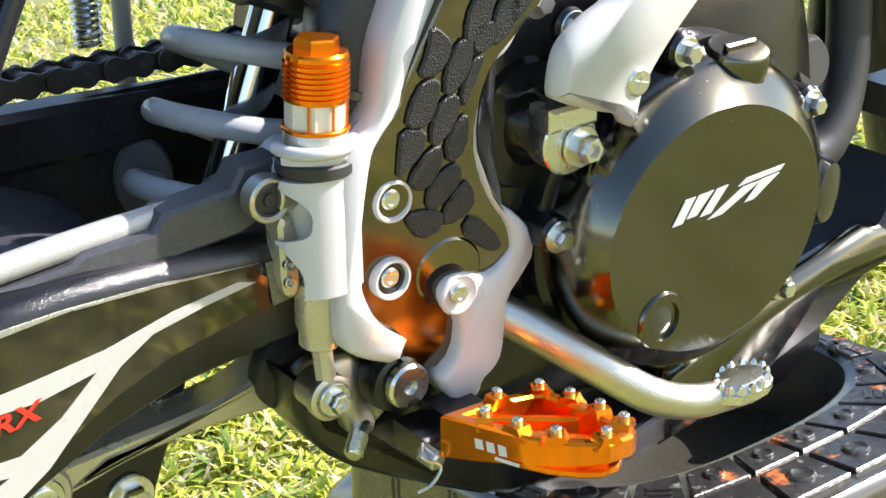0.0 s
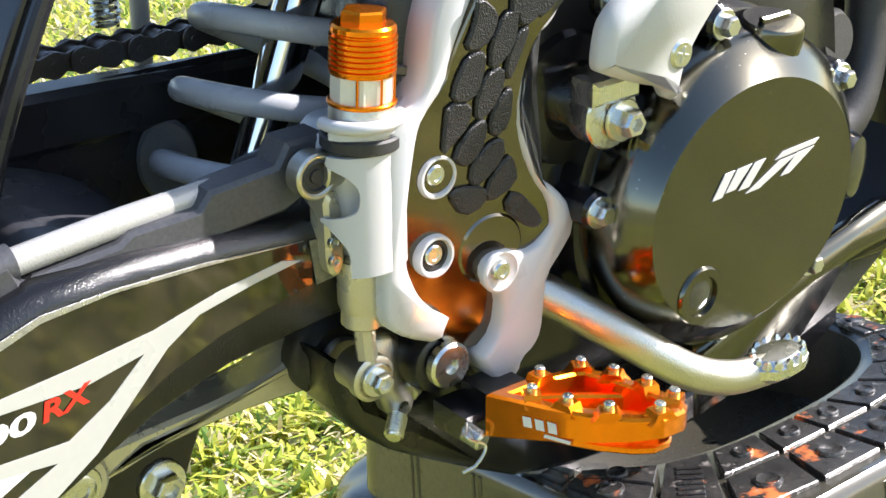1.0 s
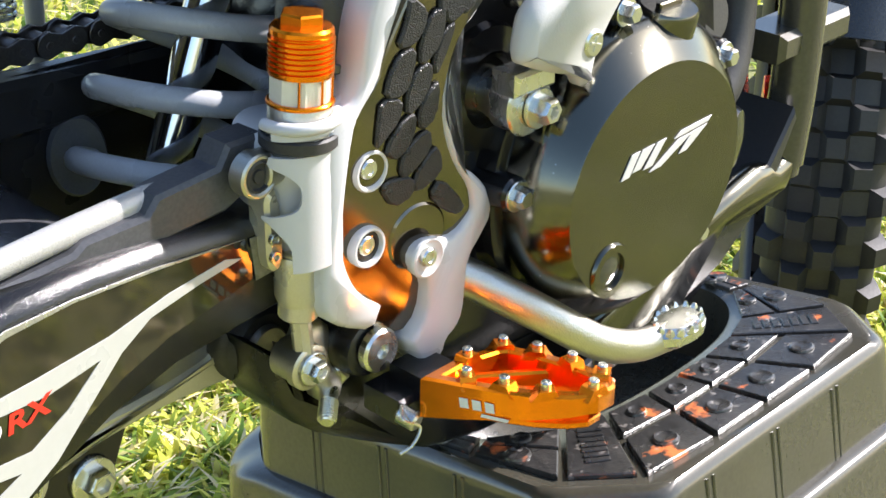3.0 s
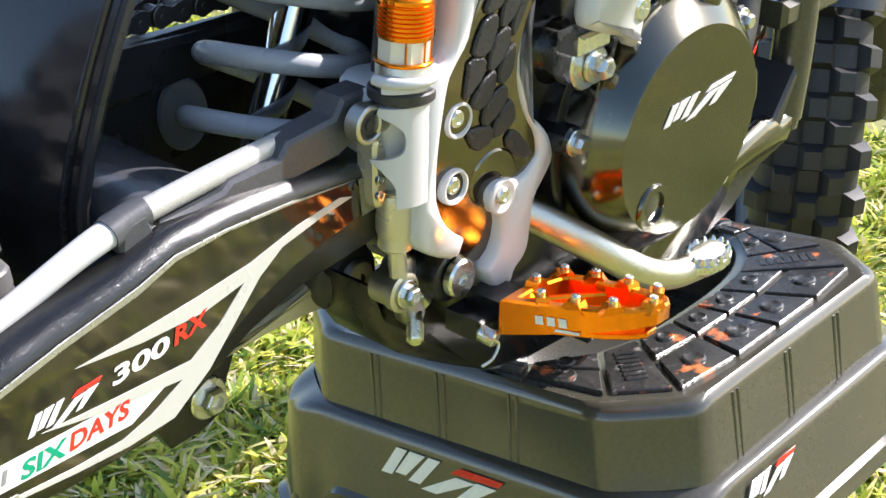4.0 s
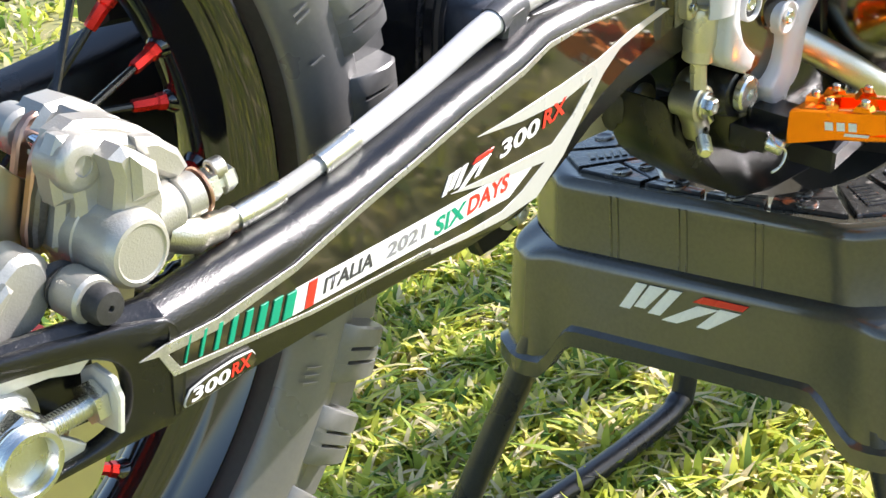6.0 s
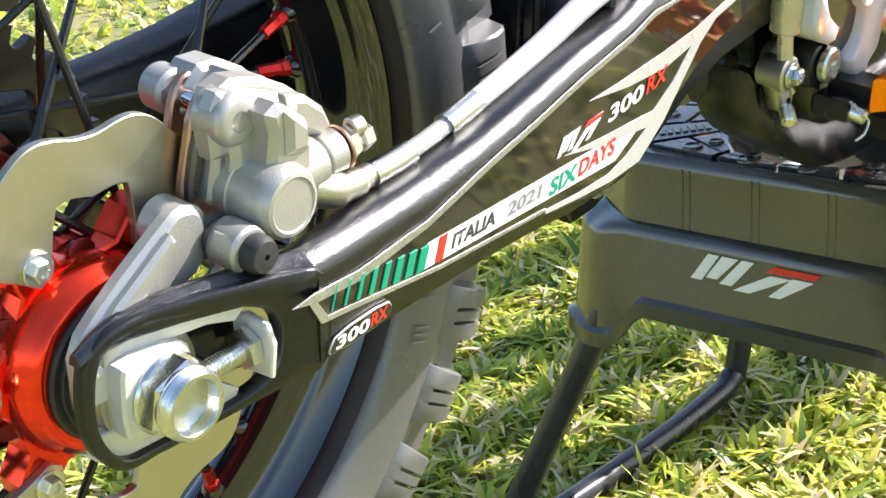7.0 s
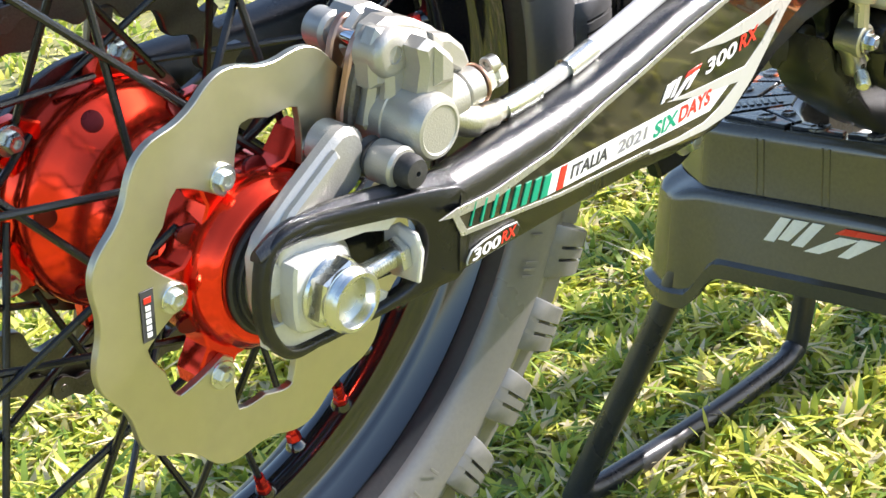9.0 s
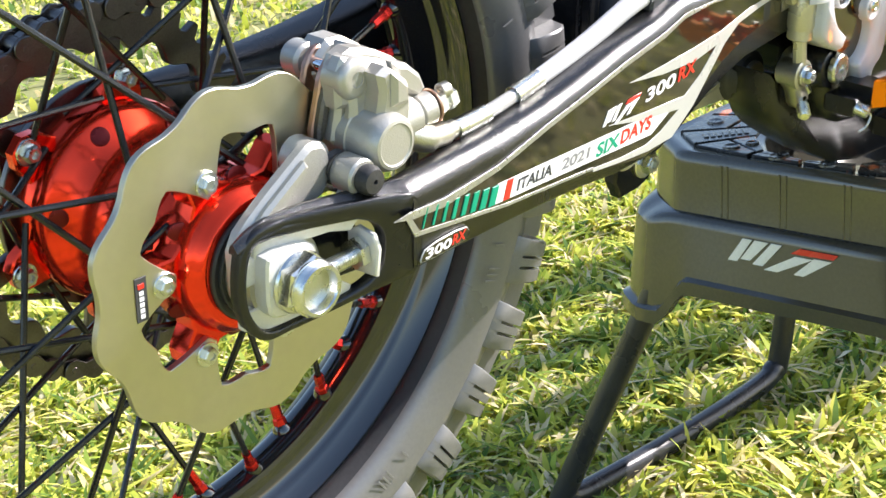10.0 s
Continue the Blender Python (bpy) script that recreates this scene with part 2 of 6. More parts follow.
def add_box(bm, c, size, bev=0.001, m=None):
    x, y, z = (s / 2 for s in size)
    m = m or Matrix()
    put = lambda u, v, d: Vector(c) + m.to_3x3() @ Vector((u, d, v))
    return add_prism(bm, [(-x, -z), (x, -z), (x, z), (-x, z)], y, -y, min(bev, x * 0.4, y * 0.4, z * 0.4), put)


def add_loft(bm, rings):
    rr = [[bm.verts.new(p) for p in ring] for ring in rings]
    n = len(rr[0])
    for a, b in zip(rr, rr[1:]):
        for i in range(n):
            bm.faces.new((a[i], a[(i + 1) % n], b[(i + 1) % n], b[i]))
    bm.faces.new(rr[0]), bm.faces.new(rr[-1])
    return bm


def circle(cx, cz, r, n=24, rz=None, turn=0.0):
    return [(cx + r * math.cos(turn + 2 * math.pi * i / n), cz + (rz or r) * math.sin(turn + 2 * math.pi * i / n)) for i in range(n)]


PLACE = {}


def finish(bm, name, material, crease=38):
    bmesh.ops.recalc_face_normals(bm, faces=bm.faces)
    for e in bm.edges:
        e.smooth = len(e.link_faces) == 2 and e.calc_face_angle(0) < radians(crease)
    for f in bm.faces:
        f.smooth = True
    me = bpy.data.meshes.new(name)
    bm.to_mesh(me)
    bm.free()
    me.materials.append(material)
    return me


def hang(ob, parent, at):
    """Set ob under parent; at is its origin in the space in which the thing was drawn."""
    PLACE[ob] = Vector(at)
    if parent is None:
        ob.location = at
        return ob
    ob.parent = parent
    ob.matrix_parent_inverse = Matrix.Translation(-PLACE[parent])
    ob.location = at
    return ob


def part(name, bm, material, parent, label="", crease=38):
    me = bm if isinstance(bm, bpy.types.Mesh) else finish(bm, name, material, crease)
    n = len(me.vertices)
    co = np.empty(n * 3, "f")
    me.vertices.foreach_get("co", co)
    co = co.reshape(-1, 3)
    mid = Vector([float(v) for v in (co.min(0) + co.max(0)) / 2])
    me.transform(Matrix.Translation(-mid))
    return tagged(hang(new(name, me), parent, mid), label)


def text_mesh(words, height, m, material, lean=0.25, width=None, thick=0.0003):
    """Letters on a surface: m takes x along the line, y up and z out."""
    cu = bpy.data.curves.new("letters", "FONT")
    cu.body, cu.size, cu.extrude, cu.resolution_u, cu.offset = words, 1.0, 0.0, 3, 0.030
    ob = bpy.data.objects.new("letters", cu)
    scene.collection.objects.link(ob)
    me = bpy.data.meshes.new_from_object(ob.evaluated_get(bpy.context.evaluated_depsgraph_get()))
    bpy.data.objects.remove(ob)
    bpy.data.curves.remove(cu)
    co = [v.co for v in me.vertices]
    x0, x1 = min(c.x for c in co), max(c.x for c in co)
    y0, y1 = min(c.y for c in co), max(c.y for c in co)
    k = height / (y1 - y0)
    kx = width / (x1 - x0) if width else k
    flat = Matrix(((kx, lean * k, 0, -x0 * kx), (0, k, 0, -y0 * k), (0, 0, 1, thick), (0, 0, 0, 1)))
    me.transform(m @ flat)
    me.materials.clear()
    me.materials.append(material)
    return me


def poly_mesh(bm, polys, m, thick=0.0004):
    """Thin raised shapes on a surface, m as in text_mesh."""
    for i, p in enumerate(polys):
        add_prism(bm, p, 0, thick * (1 + 0.35 * i), thick * 0.3, lambda u, v, d: m @ Vector((u, v, d)))
    return bm


def slanted_badge(w, h):
    """Plain slanted emblem: a leaning block, one long blade and a wedge, its upper accent apart."""
    s = lambda pts: [(x * w + y * h * 0.55, y * h) for x, y in pts]
    body = [s([(0.0, 0.0), (0.10, 0.0), (0.13, 0.95), (0.03, 0.95)]), s([(0.12, 0.12), (0.22, 0.12), (0.30, 0.95), (0.155, 0.95)]), s([(0.26, 0.0), (0.37, 0.0), (0.44, 0.95), (0.33, 0.95)])]
    body += [s([(0.36, -0.24), (0.50, -0.24), (0.80, 0.62), (0.62, 0.62)])]
    body += [s([(0.70, -0.10), (0.80, -0.10), (0.98, 0.66), (0.80, 0.66)])]
    return body, [s([(0.56, 0.70), (0.98, 0.74), (1.0, 0.95), (0.62, 0.95)])]


# ---- motorcycle: it leans a little on its lift stand; drawn upright with x forward, right side at -y ----
LEAN = Matrix.Translation((0, 0, 0.175)) @ pose(0, 0, 0, 8.5, 0, 0)
bike = new("motorcycle")
BASE = Vector((0.3, 0, 0.07))
bike.matrix_world = LEAN @ Matrix.Translation(BASE)
PLACE[bike] = BASE
tagged(bike, "black and white off-road motorcycle with orange and red anodised parts", "motorcycle")
OUT = Vector((0, -1, 0))
AX, AZ = 0.004, 0.3974


def around(r, a, y):
    return Vector((AX + r * math.cos(a), y, AZ + r * math.sin(a)))


# -- rear wheel
wheel = hang(tagged(new("rear_wheel"), "rear wheel with black rim, red hub and knobbly tyre"), bike, (AX, 0, AZ))


def rim_profile():
    half = [(0.000, 0.2040), (0.006, 0.2045), (0.0105, 0.2070), (0.0130, 0.2130), (0.0150, 0.2195), (0.0180, 0.2240), (0.0192, 0.2246), (0.0205, 0.2270), (0.0290, 0.2350), (0.0310, 0.2362), (0.0315, 0.2385), (0.0290, 0.2390), (0.0, 0.215)]
    return [(-y, r) for y, r in half[:-1]][::-1] + half[1:-1] + [(0.0, 0.216)]


def add_revolved(bm, profile, n, c=(AX, 0, AZ), closed=True):
    """Revolve (y, radius) pairs round the wheel's axle."""
    rings = [[bm.verts.new((c[0] + r * math.cos(a), c[1] + y, c[2] + r * math.sin(a))) for y, r in profile] for a in (2 * math.pi * i / n for i in range(n))]
    k = len(profile)
    for i in range(n):
        a, b = rings[i], rings[(i + 1) % n]
        for j in range(k if closed else k - 1):
            bm.faces.new((a[j], a[(j + 1) % k], b[(j + 1) % k], b[j]))
    return bm


part("rim", add_revolved(bmesh.new(), rim_profile(), 128), RIM_BLACK, wheel, "gloss black spoked rim")
tyre_half = [(0.0400, 0.2412), (0.0430, 0.2418), (0.0470, 0.2450), (0.0505, 0.252), (0.0535, 0.262), (0.0545, 0.271), (0.052, 0.281), (0.043, 0.290), (0.028, 0.296), (0.0, 0.299)]
tyre_line = [(-y, r) for y, r in tyre_half] + [(y, r) for y, r in tyre_half[-2::-1]]
tyre = part("tyre", add_revolved(bmesh.new(), tyre_line, 128, closed=False), RUBBER, wheel, "dusty black off-road tyre")
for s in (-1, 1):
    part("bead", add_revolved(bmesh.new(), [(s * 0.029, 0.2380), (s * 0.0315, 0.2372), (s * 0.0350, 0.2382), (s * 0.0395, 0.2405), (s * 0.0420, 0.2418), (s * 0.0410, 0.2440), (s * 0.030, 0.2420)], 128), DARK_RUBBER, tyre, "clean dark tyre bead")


def knob_mesh(w, l, h, material=RUBBER):
    """A tread block, its base wider than its top."""
    bm = bmesh.new()
    add_loft(bm, [[Vector((sx * w / 2 * k, sy * l / 2 * k, z)) for sx, sy in ((-1, -1), (1, -1), (1, 1), (-1, 1))] for k, z in ((1.6, -0.016), (1.42, -0.006), (1.25, 0.002), (0.88, h * 0.85), (0.80, h))])
    return finish(bm, "tread_knob", material, 30)


def flank_knob_mesh(s, l):
    """A shoulder block with a tall flank that two slots cut across, between the sidewall and the tread; s is its side."""
    solid = [(0.030, 0.286), (0.0500, 0.270), (0.0545, 0.273), (0.0585, 0.281), (0.0590, 0.297), (0.0572, 0.304), (0.0530, 0.3085), (0.034, 0.312)]
    slot = [(0.030, 0.286), (0.0500, 0.270), (0.0545, 0.273), (0.0575, 0.2795), (0.0535, 0.2835), (0.0525, 0.301), (0.0500, 0.3055), (0.034, 0.309)]
    bm = bmesh.new()
    cuts = [(-0.50, -0.20, solid), (-0.20, -0.12, slot), (-0.12, 0.08, solid), (0.08, 0.16, slot), (0.16, 0.50, solid)]
    for a, b, line in cuts:
        rows = []
        for f in (a, b):
            flare = 1.0 + (0.5 if abs(f) == 0.5 else 0.0)
            rows.append([Vector((s * y, f * l * (1 + (0.310 - r) / 0.04 * 0.22 * (flare - 0.4)), r)) for y, r in line])
        if a == -0.5:
            rows.insert(0, [Vector((s * (y - 0.0012), (v.y - 0.0012), r - 0.0012)) for (y, r), v in zip(line, rows[0])])
        if b == 0.5:
            rows.append([Vector((s * (y - 0.0012), (v.y + 0.0012), r - 0.0012)) for (y, r), v in zip(line, rows[-1])])
        add_loft(bm, rows)
    return finish(bm, "tread_knob", RUBBER, 30)


def lay_knobs(host, c, big, count, rows):
    for me, y, r, tilt, shift in rows:
        for i in range(count):
            a = 2 * math.pi * (i + shift) / count
            up = Vector((math.cos(a), 0, math.sin(a)))
            zed = (up * math.cos(tilt) + Vector((0, math.sin(tilt), 0))).normalized()
            yed = Vector((-math.sin(a), 0, math.cos(a)))
            xed = yed.cross(zed)
            m = Matrix((xed, yed, zed)).transposed().to_4x4()
            ob = hang(new("tread_knob", me), host, Vector(c) + Vector((0, y, 0)) + up * r)
            ob.rotation_mode = "QUATERNION"
            ob.rotation_quaternion = m.to_quaternion()


mid_knob = knob_mesh(0.026, 0.027, 0.021)
lay_knobs(tyre, (AX, 0, AZ), 1, 36, [(flank_knob_mesh(-1, 0.0265), 0.0, 0.0, 0.0, 1.87), (flank_knob_mesh(1, 0.0265), 0.0, 0.0, 0.0, 0.3), (mid_knob, -0.026, 0.296, radians(-14), 0.35), (mid_knob, 0.021, 0.297, radians(10), 0.8), (mid_knob, 0.0, 0.299, 0, 0.05)])
# raised marks on the side of the tyre
for k in range(60):
    bm = bmesh.new()
    if k % 15 not in (3, 4, 5, 6, 11, 12):
        continue
    a = 2 * math.pi * k / 60
    up, al = Vector((math.cos(a), 0, math.sin(a))), Vector((-math.sin(a), 0, math.cos(a)))
    o = Vector((AX, -0.0535, AZ)) + up * 0.2555
    for s in range(1 + k % 3):
        w0 = -0.006 + 0.0045 * s
        add_prism(bm, [(w0, -0.005 + 0.002 * (k % 2)), (w0 + 0.0016, -0.005), (w0 + 0.0028, 0.004 + 0.001 * (k % 3)), (w0 + 0.0010, 0.005)], 0, 0.0004, 0.0002, lambda u, v, d: o + al * u + up * v + OUT * (d + 0.10 * v))
    part("raised_mark", bm, RUBBER, tyre)

# hub: two flanges with arms, tapering barrel between
barrel = [(-0.060, 0.0), (-0.060, 0.030), (-0.058, 0.040), (-0.050, 0.045), (-0.046, 0.047), (-0.040, 0.045), (-0.030, 0.039), (-0.010, 0.0365), (0.004, 0.0370), (0.014, 0.0395), (0.022, 0.0445), (0.028, 0.0510), (0.0325, 0.0580), (0.036, 0.0615), (0.042, 0.0630), (0.053, 0.0630), (0.055, 0.060), (0.055, 0.0)]
hub = part("hub", add_lathe(bmesh.new(), (AX, 0, AZ), (0, 1, 0), barrel, 48), RED_HUB, wheel, "red anodised hub")
TH = radians(56)
bm = bmesh.new()
flange = []
for i in range(6):
    a0 = TH + i * math.pi / 3
    flange += [(AX + r * math.cos(a0 + d), AZ + r * math.sin(a0 + d)) for d, r in ((-0.22, 0.050), (-0.15, 0.064), (-0.06, 0.069), (0.06, 0.069), (0.15, 0.064), (0.22, 0.050), (0.40, 0.046), (0.65, 0.046))]
add_ring(bm, flange, circle(AX, AZ, 0.036, 48, turn=TH - 0.22), 0.054, 0.0701, 0.0012)
part("disc_flange", bm, RED_HUB, hub)
bm = bmesh.new()
add_lathe(bm, (AX, -0.045, AZ), OUT, [(0, 0.0480), (0.012, 0.0475), (0.024, 0.0462), (0.029, 0.0448), (0.0325, 0.0425), (0.0350, 0.0405), (0.0375, 0.0392), (0.0385, 0.0378), (0.0385, 0.0345), (0.030, 0.0335)], 56)
part("hub_nose", bm, RED_HUB, hub, "", 60)
# drain holes as closed caps, the shade inside painted dark red
for i in range(6):
    a = TH + (i + 0.5) * math.pi / 3
    bm = bmesh.new()
    add_lathe(bm, around(0.0466, a, -0.0650), (around(1, a, 0) - around(0, a, 0)) * 0.35 + OUT, [(-0.002, 0), (-0.002, 0.0048), (0.0008, 0.0048), (0.0010, 0.0042), (0.0010, 0.0)], 18, 0, 1.4)
    part("drain_hole", bm, RED_HOLE_SHADE, hub)
# flange holes likewise: flat caps with the hole's shade in their colour
for i in range(6):
    a = TH + radians(25) + (i + 0.5) * math.pi / 3
    bm = bmesh.new()
    add_lathe(bm, around(0.0530, a, 0.0290), (around(1, a, 0) - around(0, a, 0)) * 0.75 + OUT, [(-0.002, 0), (-0.002, 0.0058), (0.0004, 0.0058), (0.0006, 0.0052), (0.0006, 0.0)], 18)
    part("flange_hole", bm, RED_HOLE_SHADE, hub)
bm = bmesh.new()
far = []
for i in range(6):
    a0 = TH + radians(25) + i * math.pi / 3
    far += [(AX + r * math.cos(a0 + d), AZ + r * math.sin(a0 + d)) for d, r in ((-0.26, 0.062), (-0.16, 0.076), (-0.07, 0.082), (0.07, 0.082), (0.16, 0.076), (0.26, 0.062), (0.42, 0.060), (0.63, 0.060))]
add_ring(bm, far, circle(AX, AZ, 0.045, 48, turn=TH + radians(25) - 0.26), -0.053, -0.045, 0.0012)
part("sprocket_flange", bm, RED_HUB, hub)
bm = bmesh.new()
add_pipe(bm, (AX, -0.076, AZ), (AX, -0.0860, AZ), 0.0342, 0.018, 40, 0.0012)
add_pipe(bm, (AX, -0.0855, AZ), (AX, -0.0885, AZ), 0.0305, 0.018, 40, 0.0006)
part("wheel_seal", bm, SOFT_RUBBER, hub, "black rubber wheel seal")
bm = bmesh.new()
add_lathe(bm, (AX, -0.086, AZ), OUT, [(0, 0.0), (0, 0.0275), (0.0080, 0.0275), (0.0095, 0.0262), (0.020, 0.0255), (0.020, 0)], 36)
part("axle_spacer", bm, ALU, hub)
bm = bmesh.new()
add_pipe(bm, (AX, 0.02, AZ), (AX, 0.048, AZ), 0.02, 0.012)
bolt_me = finish(add_bolt(bmesh.new(), (0, 0, 0), OUT, 0.0052, 0.006), "flange_bolt", ZINC)
bm.free()
for i in range(6):
    a = TH + radians(25) + i * math.pi / 3
    hang(new("flange_bolt", bolt_me), hub, around(0.075, a, 0.044))

# spokes and nipples
for sidey, rh, first, turn, lay in ((-0.052, 0.047, 25, 60, 0.004), (-0.052, 0.047, 5, -60, -0.004), (0.047, 0.066, 15, 60, 0.004), (0.047, 0.066, 35, -60, -0.004)):
    for i in range(9):
        a_rim = radians(first + 40 * i)
        p0, p1 = around(rh, a_rim + radians(turn), sidey + lay), around(0.2045, a_rim, math.copysign(0.004, sidey))
        way = (p1 - p0).normalized()
        sp = part("spoke", add_tube(bmesh.new(), [p0, p0 + way * 0.03, p1 - way * 0.012], 0.0021, 8), BLACK_GLOSS, wheel)
        bm = add_lathe(bmesh.new(), p1 - way * 0.021, way, [(0, 0), (0, 0.0030), (0.0015, 0.0034), (0.013, 0.0036), (0.014, 0.0044), (0.019, 0.0048), (0.022, 0.0)], 6)
        part("nipple", bm, RED_NIPPLE, sp, "red anodised spoke nipple", 20)
        bm = add_lathe(bmesh.new(), p1 - way * 0.003, way, [(0, 0), (0, 0.0048), (0.003, 0.0066), (0.006, 0.0070), (0.006, 0)], 12)
        part("nipple_seat", bm, RIM_BLACK, sp)

# brake disc
bm = bmesh.new()
outer, inner = [], []
for i in range(288):
    a = 2 * math.pi * i / 288
    w = math.cos(12 * (a - radians(72)))
    ro = 0.1028 + 0.0031 * (w if w > 0 else w * (1.15 - 0.15 * w * w))
    outer.append((AX + ro * math.cos(a), AZ + ro * math.sin(a)))
    d = abs((a - TH + math.pi / 6) % (math.pi / 3) - math.pi / 6)
    ri = 0.0495 if d < 0.075 else 0.0495 + (d - 0.075) / 0.10 * 0.012 if d < 0.175 else 0.0615 + (d - 0.175) / 0.11 * 0.015 if d < 0.285 else 0.0765 - max(0, d - 0.36) * 0.02
    inner.append((AX + ri * math.cos(a), AZ + ri * math.sin(a)))
add_ring(bm, outer, inner, 0.0703, 0.0745, 0.0004)
disc = part("brake_disc", bm, DISC, wheel, "wave-edged steel brake disc", 25)
bolt_me = finish(add_bolt(bmesh.new(), (0, 0, 0), OUT, 0.0048, 0.0034), "disc_bolt", ZINC)
for i in range(6):
    hang(new("disc_bolt", bolt_me), disc, around(0.0585, TH + i * math.pi / 3, -0.0745))
tagm = Matrix.Translation(around(0.0735, TH + radians(123), -0.0747)) @ Matrix(((0, 1, 0, 0), (0, 0, -1, 0), (1, 0, 0, 0), (0, 0, 0, 1))).to_4x4()
bm = bmesh.new()
add_prism(bm, [(-0.013, -0.0038), (0.013, -0.0038), (0.013, 0.0038), (-0.013, 0.0038)], 0, 0.0004, 0.0001, lambda u, v, d: tagm @ Vector((u, v, d)))
tag = part("maker_tag", bm, STICKER_INK, disc, "small black sticker with pale bars")
bm = bmesh.new()
for k in range(5):
    poly_mesh(bm, [[(-0.011 + k * 0.0034, -0.0016), (-0.0085 + k * 0.0034, -0.0016), (-0.0085 + k * 0.0034, 0.0014), (-0.011 + k * 0.0034, 0.0014)]], tagm @ Matrix.Translation((0, 0, 0.0004)), 0.0003)
part("lettering_bar", bm, STICKER_WHITE, tag)
bm = bmesh.new()
poly_mesh(bm, [[(0.0065, -0.0022), (0.0095, -0.0022), (0.0095, 0.0020), (0.0065, 0.0020)]], tagm @ Matrix.Translation((0, 0, 0.0004)), 0.0003)
part("accent_bar", bm, STICKER_RED, tag)

# sprocket and chain
NT, PITCH = 45, 0.0159
RS = PITCH / (2 * math.sin(math.pi / NT))
bm = bmesh.new()
outer = []
for i in range(NT):
    for d, r in ((-0.5, -0.0048), (-0.30, -0.0035), (-0.13, 0.0045), (0.13, 0.0045), (0.30, -0.0035)):
        a = 2 * math.pi * (i + d) / NT
        outer.append((AX + (RS + r) * math.cos(a), AZ + (RS + r) * math.sin(a)))
inner = [(AX + (0.092 + 0.004 * math.cos(18 * t)) * math.cos(t), AZ + (0.092 + 0.004 * math.cos(18 * t)) * math.sin(t)) for t in (2 * math.pi * (i - 2) / (NT * 5) for i in range(NT * 5))]
add_ring(bm, outer, inner, -0.064, -0.058, 0.0006)
sprocket = part("rear_sprocket", bm, STEEL_DARK, wheel, "black toothed rear sprocket")
for i in range(6):
    a = TH + radians(25) + i * math.pi / 3
    bm = bmesh.new()
    add_box(bm, around(0.082, a, 0.061), (0.026, 0.005, 0.016), 0.001, Matrix.Rotation(-a, 3, "Y").to_4x4())
    part("sprocket_arm", bm, STEEL_DARK, sprocket)
part("sprocket_ring", add_pipe(bmesh.new(), (AX, 0.0585, AZ), (AX, 0.0635, AZ), 0.072, 0.058, 48), STEEL_DARK, sprocket)

chain = hang(tagged(new("drive_chain"), "dark grey roller chain"), bike, (0.3, 0.061, 0.40))
def link_mesh(name, dy, th):
    bm = bmesh.new()
    h = PITCH / 2
    shape = [(h * 1.0 + 0.0072 * math.cos(a), 0.0072 * math.sin(a)) for a in (math.pi * (k / 8 - 0.5) for k in range(9))] + [(0, 0.0046)]
    shape += [(-h + 0.0072 * math.cos(a), 0.0072 * math.sin(a)) for a in (math.pi * (k / 8 + 0.5) for k in range(9))] + [(0, -0.0046)]
    for s in (-1, 1):
        add_prism(bm, shape, s * dy - th / 2, s * dy + th / 2, 0.0004)
    for s in (-1, 1):
        add_cyl(bm, (s * h, -dy - 0.0012, 0), (s * h, dy + 0.0012, 0), 0.0027 if dy > 0.008 else 0.0052, 10)
    return finish(bm, name, STEEL_DARK)
inner_link, outer_link = link_mesh("chain_link", 0.0066, 0.0018), link_mesh("chain_link", 0.0088, 0.0018)
FS = (0.655, 0.470, 0.036)
line = [Vector((0.655, 0, 0.506)), Vector((0.30, 0, 0.5125)), Vector((0.02, 0, AZ + RS))]
line += [Vector((AX + RS * math.cos(a), 0, AZ + RS * math.sin(a))) for a in (math.pi * (0.5 + k / 40) for k in range(1, 41))]
line += [Vector((0.15, 0, 0.292)), Vector((0.35, 0, 0.325)), Vector((0.62, 0, 0.418))]
line += [Vector((FS[0] + FS[2] * math.cos(a), 0, FS[1] + FS[2] * math.sin(a))) for a in (math.pi * (-0.5 + k / 12) for k in range(0, 13))]
dist, marks = 0.0, []
for a, b in zip(line, line[1:]):
    L = (b - a).length
    while dist <= L:
        marks.append(a + (b - a) * (dist / L))
        dist += PITCH
    dist -= L
for i, (a, b) in enumerate(zip(marks, marks[1:])):
    ob = hang(new("chain_link", outer_link if i % 2 else inner_link), chain, (a + b) / 2 + Vector((0, 0.061, 0)))
    ob.rotation_euler = (0, -math.atan2(b.z - a.z, b.x - a.x), 0)

# -- swingarm
def arm_out(x):
    return 0.141 - 0.06 * x


def on_arm(u, v, d):
    return Vector((u, -(arm_out(u) + d), v))


